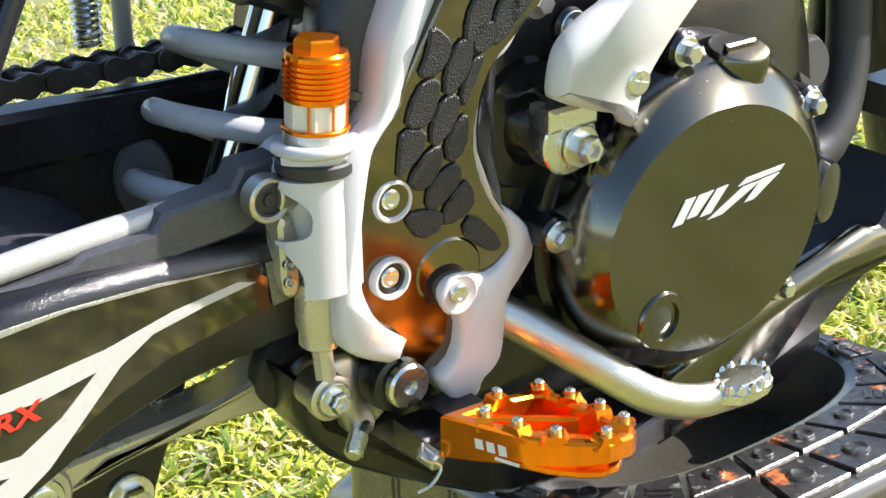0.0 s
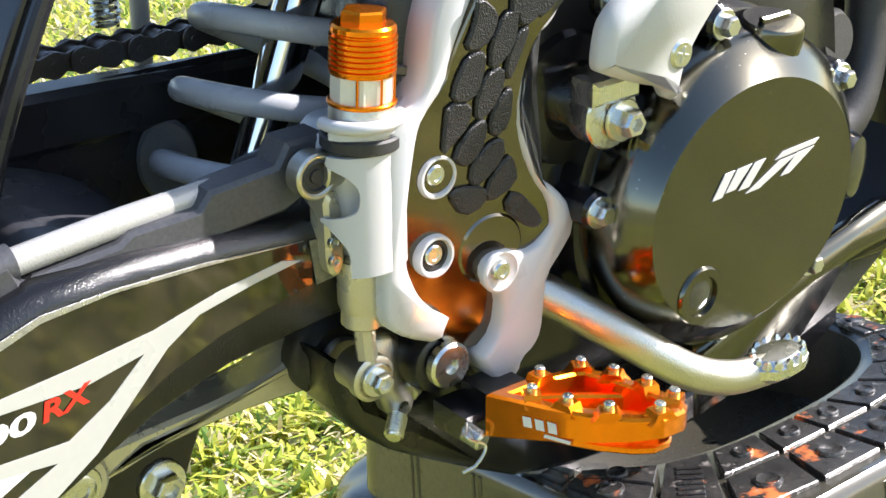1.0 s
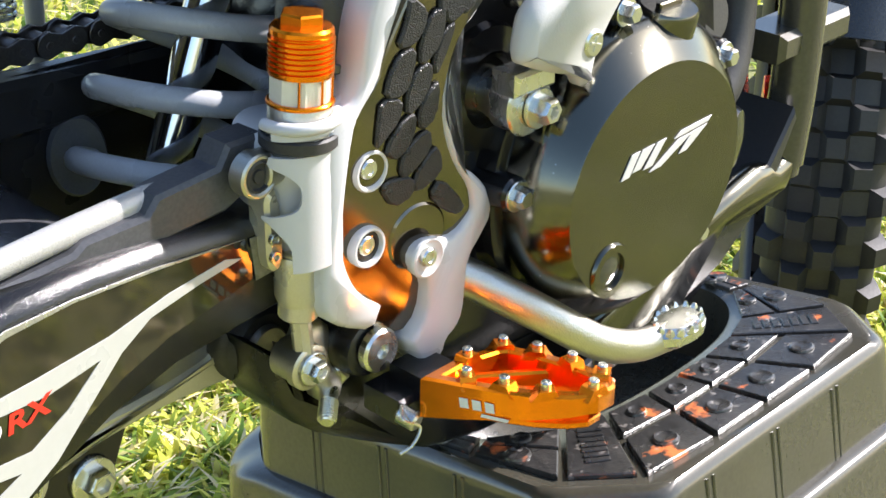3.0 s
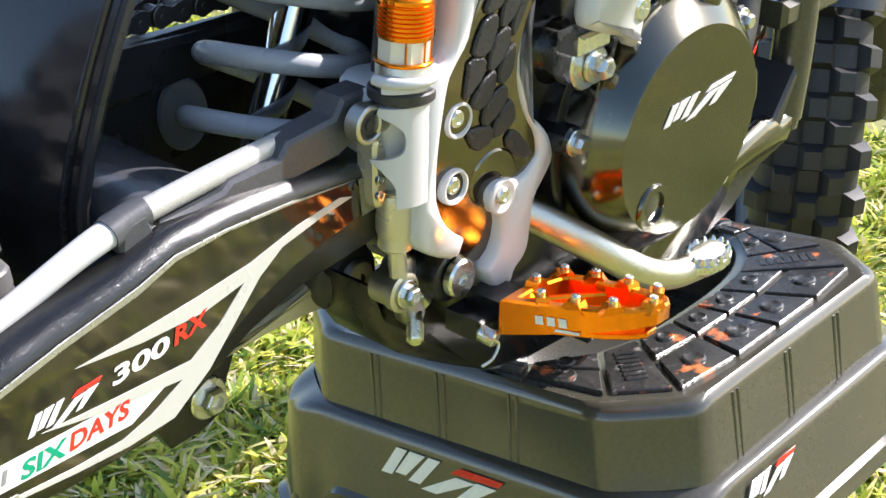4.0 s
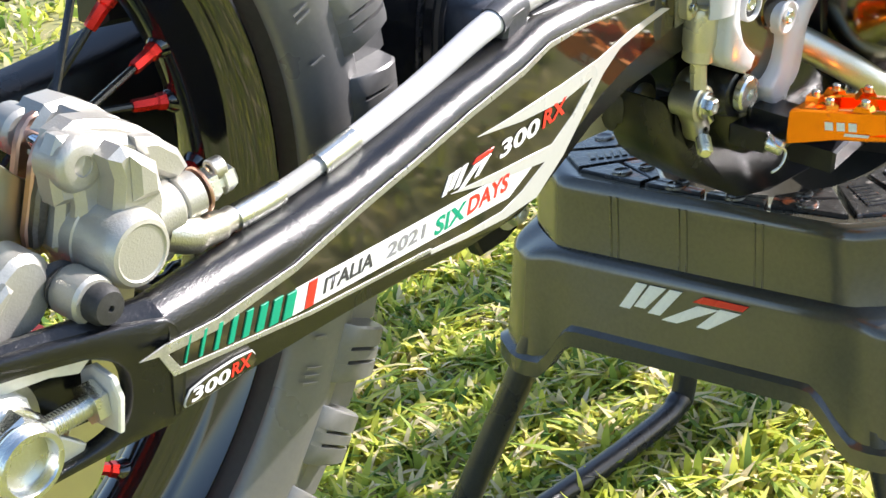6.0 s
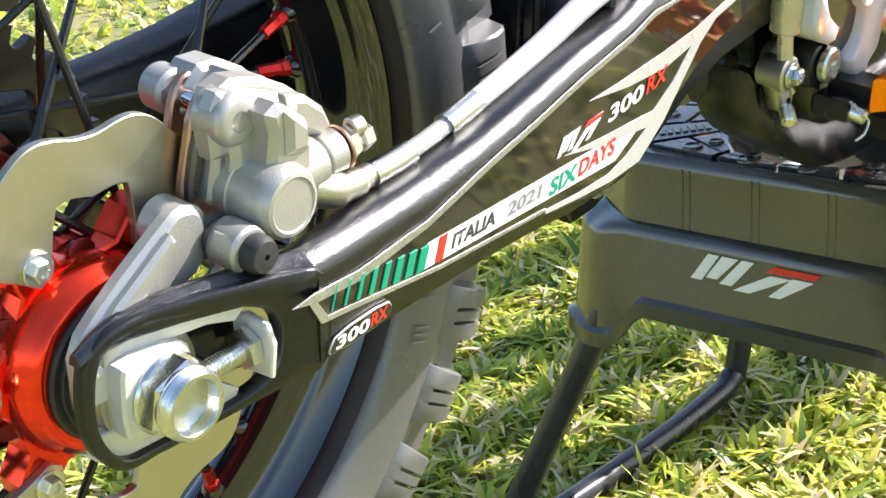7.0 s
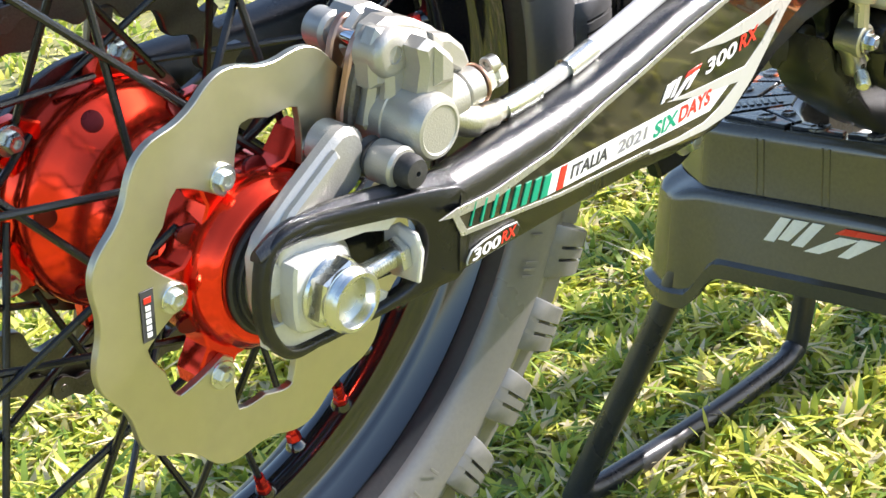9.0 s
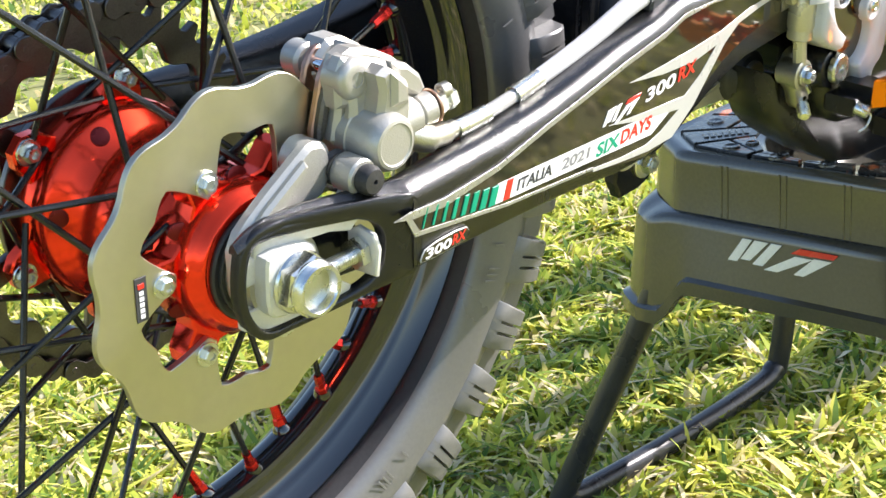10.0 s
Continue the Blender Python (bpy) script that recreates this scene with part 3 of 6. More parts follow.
bm = bmesh.new()
stations = [(0.074, 0.384, 0.4382, 0.024), (0.10, 0.384, 0.4392, 0.026), (0.16, 0.383, 0.4425, 0.030), (0.20, 0.382, 0.4475, 0.035), (0.24, 0.380, 0.455, 0.040), (0.28, 0.376, 0.4640, 0.042), (0.33, 0.376, 0.4725, 0.042),
            (0.355, 0.384, 0.4795, 0.042), (0.40, 0.404, 0.4795, 0.042), (0.44, 0.414, 0.4765, 0.044), (0.50, 0.418, 0.4705, 0.046), (0.56, 0.420, 0.468, 0.046)]
rings = []
for x, zb, zt, wd in stations:
    y0, h = arm_out(x), zt - zb
    sec = [(0.003, 0.0), (0.0, 0.003), (0.0, h - 0.0105), (0.0015, h - 0.0068), (0.0050, h - 0.0028), (0.010, h - 0.0006), (min(0.016, wd * 0.45), h), (wd - 0.010, h), (wd - 0.003, h - 0.003), (wd, h - 0.010), (wd, 0.004), (wd - 0.004, 0.0)]
    rings.append([Vector((x, -(y0 - d), zb + v)) for d, v in sec])
add_loft(bm, rings)
arm = part("swingarm", bm, BLACK_GLOSS, bike, "gloss black box-section swingarm", 50)
# open rear end with the axle slot; its face draws in towards the wheel
def end_out(x):
    k = min(max((0.075 - x) / 0.075, 0.0), 1.5)
    return arm_out(0.075) - 0.0235 * k * (1.0 if k < 1 else (1 + 0.3 * (k - 1)) / k + 0.0)


def on_end(u, v, d):
    return Vector((u, -(end_out(u) + d), v))


bm = bmesh.new()
ends_out = [(-0.0320, 0.3975), (-0.0300, 0.3830), (-0.0235, 0.3705), (-0.0150, 0.3650), (-0.0060, 0.3650), (0.0110, 0.3682), (0.0345, 0.3742), (0.060, 0.3800), (0.082, 0.3835), (0.082, 0.4320), (0.060, 0.4345), (0.0350, 0.4350), (0.0100, 0.4352), (-0.0080, 0.4345), (-0.0200, 0.4325), (-0.0275, 0.4265), (-0.0305, 0.4150)]
ends_in = [(-0.0270, 0.3975), (-0.0255, 0.3862), (-0.0200, 0.3752), (-0.0135, 0.3705), (-0.0040, 0.3700), (0.0120, 0.3730), (0.0345, 0.3790), (0.0500, 0.3850), (0.0570, 0.3950), (0.0575, 0.4130), (0.0500, 0.4215), (0.0340, 0.4265), (0.0100, 0.4275), (-0.0070, 0.4272), (-0.0165, 0.4258), (-0.0225, 0.4222), (-0.0255, 0.4125)]
add_ring(bm, chaikin(ends_out, 2), chaikin(ends_in, 2), -0.0080, 0.0, 0.0010, on_end)
# rounded rail over the slot
rings = []
for x, zt, h, wd in ((-0.032, 0.4280, 0.006, 0.007), (-0.022, 0.4325, 0.008, 0.010), (-0.008, 0.4355, 0.010, 0.014), (0.015, 0.4372, 0.012, 0.018), (0.045, 0.4378, 0.0135, 0.021), (0.0745, 0.4382, 0.0140, 0.024)):
    y0 = end_out(x) + 0.0001
    k = h / 0.014
    sec = [(0.001, 0.0), (0.0, h - 0.0105 * k), (0.0015 * k, h - 0.0068 * k), (0.005 * k, h - 0.0028 * k), (min(0.010, wd * 0.42), h - 0.0006), (wd * 0.45, h), (wd * 0.58, h), (wd - 0.003 * k, h - 0.003 * k), (wd, h - 0.010 * k), (wd, 0.0)]
    rings.append([Vector((x, -(y0 - d), zt - h + v)) for d, v in sec])
add_loft(bm, rings)
carrier = part("axle_carrier", bm, BLACK_GLOSS, arm, "gloss black open axle carrier", 50)
for name, pts in (("slot_upper_face", [(-0.0165, 0.4290), (0.000, 0.4300), (0.036, 0.4300), (0.0440, 0.4270), (0.0445, 0.4215), (0.0400, 0.4165), (0.0280, 0.4185), (0.0080, 0.4165), (-0.004, 0.4140), (-0.0180, 0.4120)]),
                  ("slot_rear_face", [(-0.0275, 0.4130), (-0.0200, 0.4170), (-0.0120, 0.4090), (-0.0165, 0.4000), (-0.0275, 0.3985)]),
                  ("slot_lower_face", [(-0.0270, 0.3850), (-0.0150, 0.3850), (-0.0060, 0.3770), (0.0100, 0.3750), (0.012, 0.3720), (-0.016, 0.3690), (-0.0260, 0.3735)]),
                  ("slot_front_face", [(0.0180, 0.3930), (0.0290, 0.3910), (0.0400, 0.3830), (0.0380, 0.3780), (0.0140, 0.3735)])):
    bm = bmesh.new()
    add_prism(bm, pts, -0.011, -0.0045, 0.0008, on_end)
    part(name, bm, MACHINED, arm, "bare machined aluminium face")
bm = bmesh.new()
add_prism(bm, [(-0.006, 0.374), (0.056, 0.382), (0.056, 0.422), (-0.006, 0.422)], -0.030, -0.022, 0.001, on_end)
part("slot_back", bm, CASE_BLACK, arm)
bm = bmesh.new()
add_prism(bm, chaikin([(-0.0180, 0.4110), (-0.0180, 0.3860), (-0.012, 0.3790), (0.0140, 0.3785), (0.0200, 0.3860), (0.0200, 0.4120), (0.012, 0.4185), (-0.016, 0.4185)], 1), 0.104, 0.1165, 0.0014)
part("axle_block", bm, MACHINED, arm, "machined axle block", 30)
bm = bmesh.new()
add_lathe(bm, (AX, -0.1165, AZ), OUT, [(0, 0), (0, 0.0180), (0.0014, 0.0184), (0.0030, 0.0176), (0.0030, 0)], 36)
add_lathe(bm, (AX, -0.1190, AZ), OUT, [(0, 0), (0, 0.0184), (0.0078, 0.0184), (0.0094, 0.0168), (0.0098, 0.0146), (0.0098, 0)], 6, 0.35)
part("axle_nut", bm, ZINC, arm, "zinc-plated axle nut", 25)
bm = bmesh.new()
add_lathe(bm, (AX, -0.1245, AZ), OUT, [(0, 0.0118), (0, 0.0158), (0.0040, 0.0158), (0.0046, 0.0149), (0.0054, 0.0157), (0.0064, 0.0149), (0.0072, 0.0157), (0.0082, 0.0149), (0.0090, 0.0156), (0.0108, 0.0146), (0.0108, 0.0126), (0.0098, 0.0118), (-0.014, 0.0112), (-0.014, 0.0)], 40)
part("axle_end", bm, ZINC, arm, "hollow polished axle end")
bm = bmesh.new()
add_cyl(bm, (0.016, -0.1185, 0.3975), (0.054, -0.1215, 0.4025), 0.0046, 14)
for k in range(13):
    add_pipe(bm, (0.024 + k * 0.0015, -0.1191 - k * 0.00012, 0.3985 + k * 0.00018), (0.0248 + k * 0.0015, -0.1192 - k * 0.00012, 0.3986 + k * 0.00018), 0.0052, 0.004, 14, 0.0003)
part("adjuster_bolt", bm, ZINC, arm, "threaded chain adjuster bolt")
bm = bmesh.new()
add_lathe(bm, (0.0415, -0.1205, 0.4010), (1, -0.07, 0.12), [(0, 0), (0, 0.0096), (0.0055, 0.0096), (0.0068, 0.0085), (0.0068, 0)], 6, 0.4)
part("adjuster_nut", bm, ZINC, arm)
bm = bmesh.new()
add_lathe(bm, (0.0170, -0.1185, 0.3976), (1, -0.07, 0.12), [(0, 0), (0, 0.0085), (0.0050, 0.0085), (0.0062, 0.0072), (0.0062, 0)], 6, 0.1)
part("adjuster_nut", bm, ZINC, arm)
bm = bmesh.new()
add_prism(bm, [(-0.0110, -0.0130), (0.0060, -0.0145), (0.0115, -0.0060), (0.0115, 0.0090), (0.0030, 0.0145), (-0.0090, 0.0125), (-0.0130, 0.0040)], 0.0, 0.0035, 0.0008, lambda u, v, d: Vector((0.0475 + d, -0.1215 + u, 0.4020 + v)))
part("adjuster_plate", bm, MACHINED, arm)
# decal on the arm's flat side
dec = [(0.060, 0.4215), (0.071, 0.4185), (0.077, 0.4080), (0.16, 0.3975), (0.25, 0.3875), (0.310, 0.3795), (0.332, 0.3815), (0.360, 0.3920), (0.381, 0.4085), (0.407, 0.4220), (0.435, 0.4310), (0.486, 0.4395), (0.4865, 0.455), (0.482, 0.4615), (0.43, 0.4660), (0.385, 0.4685), (0.357, 0.4685), (0.328, 0.4605), (0.282, 0.4530), (0.239, 0.4435), (0.199, 0.4360), (0.15, 0.4240), (0.10, 0.4185)]
bm = bmesh.new()
add_prism(bm, dec, -0.001, 0.0006, 0.0002, on_arm)
decal = part("side_decal", bm, STICKER_DARK, arm, "gloss black side decal with grey, red and green print")


def stripe(name, pts, material, d=0.0009, host=None, label=""):
    bm = bmesh.new()
    add_prism(bm, pts, 0.0004, d, 0.0001, on_arm)
    return part(name, bm, material, host or decal, label)


stripe("silver_edge", [(0.056, 0.4215), (0.071, 0.4180), (0.10, 0.4160), (0.15, 0.4220), (0.199, 0.4335), (0.239, 0.4415), (0.282, 0.4510), (0.328, 0.4590), (0.352, 0.4665), (0.385, 0.4685), (0.43, 0.4662), (0.482, 0.4618), (0.43, 0.4678), (0.385, 0.4702), (0.352, 0.4698), (0.328, 0.4630), (0.282, 0.4548), (0.239, 0.4452), (0.199, 0.4375), (0.15, 0.4258), (0.10, 0.4215), (0.07, 0.4230)], STICKER_SILVER, 0.0012)
stripe("silver_foot", [(0.066, 0.4200), (0.071, 0.4190), (0.078, 0.4085), (0.16, 0.3980), (0.25, 0.3920), (0.25, 0.3900), (0.16, 0.3958), (0.074, 0.4062)], STICKER_SILVER, 0.0011)
stripe("white_band", [(0.146, 0.4010), (0.318, 0.3935), (0.348, 0.4075), (0.150, 0.4135)], STICKER_WHITE)
stripe("grey_band", [(0.480, 0.4530), (0.454, 0.4500), (0.425, 0.4450), (0.408, 0.4350), (0.388, 0.4160), (0.370, 0.3990), (0.345, 0.3835), (0.315, 0.3825), (0.282, 0.3850), (0.25, 0.3885), (0.25, 0.3910), (0.282, 0.3885), (0.312, 0.3880), (0.330, 0.3925), (0.352, 0.4020), (0.300, 0.4085), (0.266, 0.4155), (0.310, 0.4125), (0.358, 0.4100), (0.378, 0.4210), (0.3965, 0.4365), (0.369, 0.4320), (0.328, 0.4335), (0.288, 0.4385), (0.319, 0.4395), (0.363, 0.4420), (0.402, 0.4455), (0.436, 0.4525), (0.470, 0.4560)], STICKER_GREY, 0.0010)
for k in range(8):
    x = 0.080 + k * 0.0086
    w = 0.0012 + k * 0.00075
    h = 0.0115
    z = 0.4095 - k * 0.00115
    stripe("green_bar", [(x, z), (x + w, z - 0.0002), (x + w + 0.0042, z + h), (x + 0.0042, z + h)], STICKER_GREEN, 0.0013)
stripe("red_bar", [(0.155, 0.4008), (0.161, 0.4006), (0.165, 0.4130), (0.159, 0.4132)], STICKER_RED, 0.0013)
arm_m = lambda x, z, a: Matrix.Translation(on_arm(x, z, 0.0008)) @ Matrix(((1, 0, 0, 0), (0.06, 0, -1, 0), (0, 1, 0, 0), (0, 0, 0, 1))) @ pose(0, 0, 0, 0, 0, a)
for words, x, z, h, w, a, material in (("ITALIA", 0.168, 0.4028, 0.0075, 0.036, -1.5, STICKER_INK), ("2021", 0.214, 0.4012, 0.0075, 0.030, -1.5, STICKER_MID), ("SIX", 0.252, 0.3975, 0.0095, 0.026, 0.5, STICKER_GREEN), ("DAYS", 0.280, 0.3980, 0.0095, 0.036, 1.5, STICKER_RED),
                                       ("300", 0.308, 0.4190, 0.0095, 0.036, 4, STICKER_WHITE), ("RX", 0.3475, 0.4225, 0.0095, 0.022, 5, STICKER_RED)):
    part("lettering", text_mesh(words, h, arm_m(x, z, a), material, 0.28, w), material, decal)
body, accent = slanted_badge(0.040, 0.0100)
m = arm_m(0.258, 0.4165, 3)
for shape in body:
    part("emblem", poly_mesh(bmesh.new(), [shape], m), STICKER_WHITE, decal)
part("emblem_accent", poly_mesh(bmesh.new(), accent, m), STICKER_RED, decal)
bm = bmesh.new()
add_prism(bm, chaikin([(0.0793, 0.3872), (0.1195, 0.3872), (0.1235, 0.392), (0.1195, 0.3978), (0.0834, 0.3968), (0.0778, 0.3903)], 1), 0, 0.0012, 0.0004, on_arm)
badge = part("model_badge", bm, STICKER_GREY, arm, "small black badge with silver border")
bm = bmesh.new()
add_prism(bm, chaikin([(0.080, 0.3878), (0.119, 0.3878), (0.123, 0.392), (0.119, 0.3972), (0.084, 0.3962), (0.0785, 0.3905)], 1), 0.0008, 0.0015, 0.0002, on_arm)
part("badge_face", bm, STICKER_DARK, badge)
part("lettering", text_mesh("300", 0.0062, arm_m(0.082, 0.3892, 0) @ Matrix.Translation((0, 0, 0.0007)), STICKER_WHITE, 0.25, 0.023), STICKER_WHITE, badge)
part("lettering", text_mesh("RX", 0.0062, arm_m(0.106, 0.3897, 0) @ Matrix.Translation((0, 0, 0.0007)), STICKER_RED, 0.25, 0.012), STICKER_RED, badge)
# carbon-look patch in front of the decal
stripe("woven_patch", [(0.488, 0.4385), (0.512, 0.4400), (0.512, 0.4600), (0.485, 0.4610)], mat("woven_patch", (0.30, 0.29, 0.24), 0.4, 0.6, (0.12, 0.12, 0.10), 1800, 300, 0.9, 0.6), 0.0012, arm)
# far arm and the bridge between both
bm = bmesh.new()
rings = []
for x, zb, zt, wd in [(-0.04, 0.375, 0.430, 0.030)] + stations:
    y0, h = 0.128 - 0.05 * x, zt - zb
    sec = [(0.004, 0), (0, 0.004), (0, h - 0.008), (0.006, h), (wd - 0.008, h), (wd, h - 0.008), (wd, 0.005), (wd - 0.005, 0)]
    rings.append([Vector((x, y0 - d, zb + v)) for d, v in sec])
add_loft(bm, rings)
part("swingarm_far_side", bm, BLACK_GLOSS, arm, "", 50)
bm = bmesh.new()
add_loft(bm, [[Vector((x, y, z)) for x, z in chaikin([(0.372 + c, 0.410), (0.47, 0.408), (0.475, 0.430), (0.452 + c, 0.447), (0.420 + c, 0.462), (0.392 + c, 0.468), (0.374 + c, 0.460)], 1)] for y, c in ((-0.100, 0.02), (-0.06, 0.0), (0.05, 0.0), (0.09, 0.02))])
part("swingarm_bridge", bm, SCUFFED, arm, "", 50)
bm = bmesh.new()
add_prism(bm, chaikin([(0.30, 0.37), (0.64, 0.37), (0.66, 0.47), (0.62, 0.494), (0.36, 0.497), (0.28, 0.47)], 1), -0.064, -0.056, 0.003)
add_prism(bm, chaikin([(0.20, 0.468), (0.64, 0.462), (0.64, 0.486), (0.40, 0.500), (0.20, 0.502)], 1), -0.074, -0.050, 0.004)
part("chain_slider", bm, PLASTIC_BLACK, arm, "black plastic chain slider")
bm = bmesh.new()
add_lathe(bm, (0.506, 0.053, 0.446), (-0.3, -1, 0.1), [(0, 0), (0, 0.021), (0.003, 0.023), (0.006, 0.021), (0.004, 0.016), (0.004, 0)], 28, 0.6, 0.72)
part("oval_plug", bm, GREY_RUBBER, arm, "oval grey rubber plug")

# -- brake caliper, its bracket and hose
bm = bmesh.new()
add_prism(bm, chaikin([(-0.0260, 0.4020), (-0.0250, 0.3880), (-0.012, 0.3740), (0.012, 0.3780), (0.020, 0.4000), (0.0260, 0.4260), (0.0440, 0.4330), (0.0470, 0.4500), (0.0430, 0.4620), (0.0320, 0.4655), (0.0230, 0.4600), (-0.0070, 0.4400), (-0.0265, 0.4235)], 1), 0.0900, 0.1010, 0.003)
add_prism(bm, [(-0.0255, 0.4180), (-0.0070, 0.4375), (0.0230, 0.4580), (0.0260, 0.4540), (0.0050, 0.4320), (-0.0080, 0.4150), (-0.0180, 0.4000), (-0.0250, 0.4030)], 0.0990, 0.1055, 0.002)
add_cyl(bm, (0.0360, -0.080, 0.4520), (0.0360, -0.0985, 0.4520), 0.0118, 24, 0.0015)
bracket = part("caliper_bracket", bm, CALIPER, bike, "cast aluminium caliper bracket", 30)
caliper_line = [(0.0600, 0.474), (0.0590, 0.492), (0.0640, 0.5035), (0.0730, 0.5065), (0.0820, 0.5045), (0.0920, 0.5010), (0.1050, 0.4940), (0.1160, 0.4850), (0.1245, 0.4730), (0.1240, 0.4560), (0.1120, 0.4430), (0.0900, 0.4400), (0.0660, 0.4420), (0.0560, 0.4560)]
bm = bmesh.new()
add_prism(bm, caliper_line, 0.076, 0.092, 0.003)
inset = offset(caliper_line, 0.004)
add_prism(bm, inset, 0.090, 0.1000, 0.0035)
add_prism(bm, [(0.0600, 0.5055), (0.0790, 0.5010), (0.0880, 0.4970), (0.0820, 0.4890), (0.0560, 0.4985)], 0.086, 0.0965, 0.002)
add_prism(bm, [(0.0690, 0.4850), (0.0720, 0.4960), (0.0800, 0.5035), (0.0920, 0.5030), (0.1060, 0.4950), (0.1180, 0.4840), (0.1200, 0.4640), (0.0900, 0.4520)], 0.044, 0.0640, 0.003)
add_prism(bm, [(0.0800, 0.4970), (0.0860, 0.5025), (0.1040, 0.4950), (0.1160, 0.4840), (0.1050, 0.4760)], 0.060, 0.080, 0.003)
caliper = part("brake_caliper", bm, CALIPER, bike, "silver brake caliper", 28)
bm = bmesh.new()
add_prism(bm, [(0.0720, 0.4960), (0.0790, 0.4995), (0.0850, 0.4960), (0.0960, 0.4870), (0.0985, 0.4720), (0.0970, 0.4560), (0.0740, 0.4560), (0.0715, 0.4700), (0.0745, 0.4860)], 0.096, 0.1130, 0.0035)
add_prism(bm, [(0.0800, 0.4960), (0.0850, 0.4945), (0.0930, 0.4870), (0.0940, 0.4750), (0.0800, 0.4760)], 0.110, 0.1165, 0.003)
add_prism(bm, [(0.0930, 0.4960), (0.1040, 0.4930), (0.1150, 0.4840), (0.1200, 0.4740), (0.1120, 0.4700), (0.0960, 0.4800)], 0.092, 0.1040, 0.003)
part("caliper_rib", bm, CALIPER, caliper, "", 28)
bm = bmesh.new()
add_lathe(bm, (0.0765, -0.082, 0.4565), OUT, [(0, 0), (0, 0.0185), (0.0155, 0.0185), (0.0160, 0.0176), (0.0300, 0.0174), (0.0350, 0.0166), (0.0385, 0.0145), (0.0390, 0.0126), (0.0384, 0.0118), (0.0384, 0)], 44)
part("piston_housing", bm, CALIPER, caliper, "", 28)
bm = bmesh.new()
add_lathe(bm, (0.0670, -0.0840, 0.4920), OUT, [(0, 0), (0, 0.0125), (0.0130, 0.0122), (0.0160, 0.0105), (0.0168, 0.0085), (0.0168, 0.0046), (0.0135, 0.0042), (0.0135, 0)], 28)
add_prism(bm, [(0.0550, 0.4900), (0.0790, 0.4920), (0.0720, 0.4740), (0.0560, 0.4760)], 0.082, 0.0965, 0.003)
part("pad_pin_boss", bm, CALIPER, caliper, "", 40)
bm = bmesh.new()
add_cyl(bm, (0.0760, -0.0380, 0.4895), (0.0745, -0.0540, 0.4900), 0.0108, 28, 0.002)
part("pad_pin_cap", bm, CALIPER, caliper)
bm = bmesh.new()
add_cyl(bm, (0.0745, -0.0520, 0.4900), (0.0680, -0.0850, 0.4920), 0.0048, 16)
part("pad_pin", bm, CHROME, caliper)
bm = bmesh.new()
add_lathe(bm, (0.0695, -0.0765, 0.4916), OUT, [(0, 0), (0, 0.0078), (0.0052, 0.0078), (0.0062, 0.0070), (0.0062, 0)], 6, 0.3)
part("pin_nut", bm, ZINC, caliper)
for d, dx in ((0.0560, 0.010), (0.0765, 0.002)):
    bm = bmesh.new()
    add_prism(bm, chaikin([(0.0460 + dx, 0.4560), (0.0530 + dx, 0.4530), (0.0600 + dx, 0.4740), (0.0680 + dx, 0.4860), (0.0740 + dx, 0.4980), (0.0640 + dx, 0.5020), (0.0560 + dx, 0.4940), (0.0520 + dx, 0.4780)], 1), d, d + 0.0050, 0.001)
    part("pad_backing", bm, COPPER, caliper, "copper-tinted brake pad backing plate")
bm = bmesh.new()
add_prism(bm, chaikin([(0.0490, 0.4570), (0.0540, 0.4530), (0.0600, 0.4700), (0.0610, 0.4850), (0.0560, 0.4850)], 1), 0.0800, 0.0860, 0.0015)
part("pad_spring_clip", bm, STEEL_DARK, caliper)
bm = bmesh.new()
add_lathe(bm, (0.0520, -0.1020, 0.4440), OUT, [(0, 0), (0, 0.0100), (0.0015, 0.0108), (0.0160, 0.0108), (0.0175, 0.0096), (0.0175, 0)], 28)
add_prism(bm, [(0.0520, 0.4520), (0.0620, 0.4500), (0.0720, 0.4560), (0.0700, 0.4400), (0.0580, 0.4370)], 0.1020, 0.1140, 0.002)
part("slide_sleeve", bm, CALIPER, caliper)
bm = bmesh.new()
add_lathe(bm, (0.0530, -0.1180, 0.4435), OUT, [(0, 0), (0, 0.0086), (0.0060, 0.0086), (0.0095, 0.0070), (0.0100, 0.0015), (0.0080, 0.0012), (0.0080, 0)], 24)
add_lathe(bm, (0.0500, -0.0955, 0.4450), OUT, [(0, 0), (0, 0.0090), (0.0025, 0.0105), (0.0050, 0.0085), (0.0080, 0.0100), (0.0090, 0)], 24)
part("slide_boot", bm, SOFT_RUBBER, caliper, "black rubber slide boot")
bm = bmesh.new()
add_lathe(bm, (0.0460, -0.0900, 0.4470), OUT, [(0, 0), (0, 0.0078), (0.0060, 0.0078), (0.0066, 0.0070), (0.0066, 0)], 6, 0.2)
part("slide_nut", bm, STEEL_DARK, caliper)
bm = bmesh.new()
add_lathe(bm, (0.0950, -0.1020, 0.4600), (1, -0.10, 0.12), [(0, 0), (0, 0.0125), (0.0120, 0.0120), (0.0150, 0.0085), (0.0160, 0.0100), (0.0250, 0.0100), (0.0260, 0.0080), (0.0270, 0)], 26)
add_lathe(bm, (0.0880, -0.1000, 0.4480), (1, -0.1, -0.1), [(0, 0), (0, 0.0105), (0.0150, 0.0100), (0.0190, 0.0070), (0.0190, 0)], 22)
part("banjo_union", bm, CALIPER, caliper)
bm = bmesh.new()
add_pipe(bm, (0.1215, -0.1046, 0.4632), (0.1232, -0.1048, 0.4634), 0.0106, 0.006, 24)
part("copper_washer", bm, COPPER, caliper)
bm = bmesh.new()
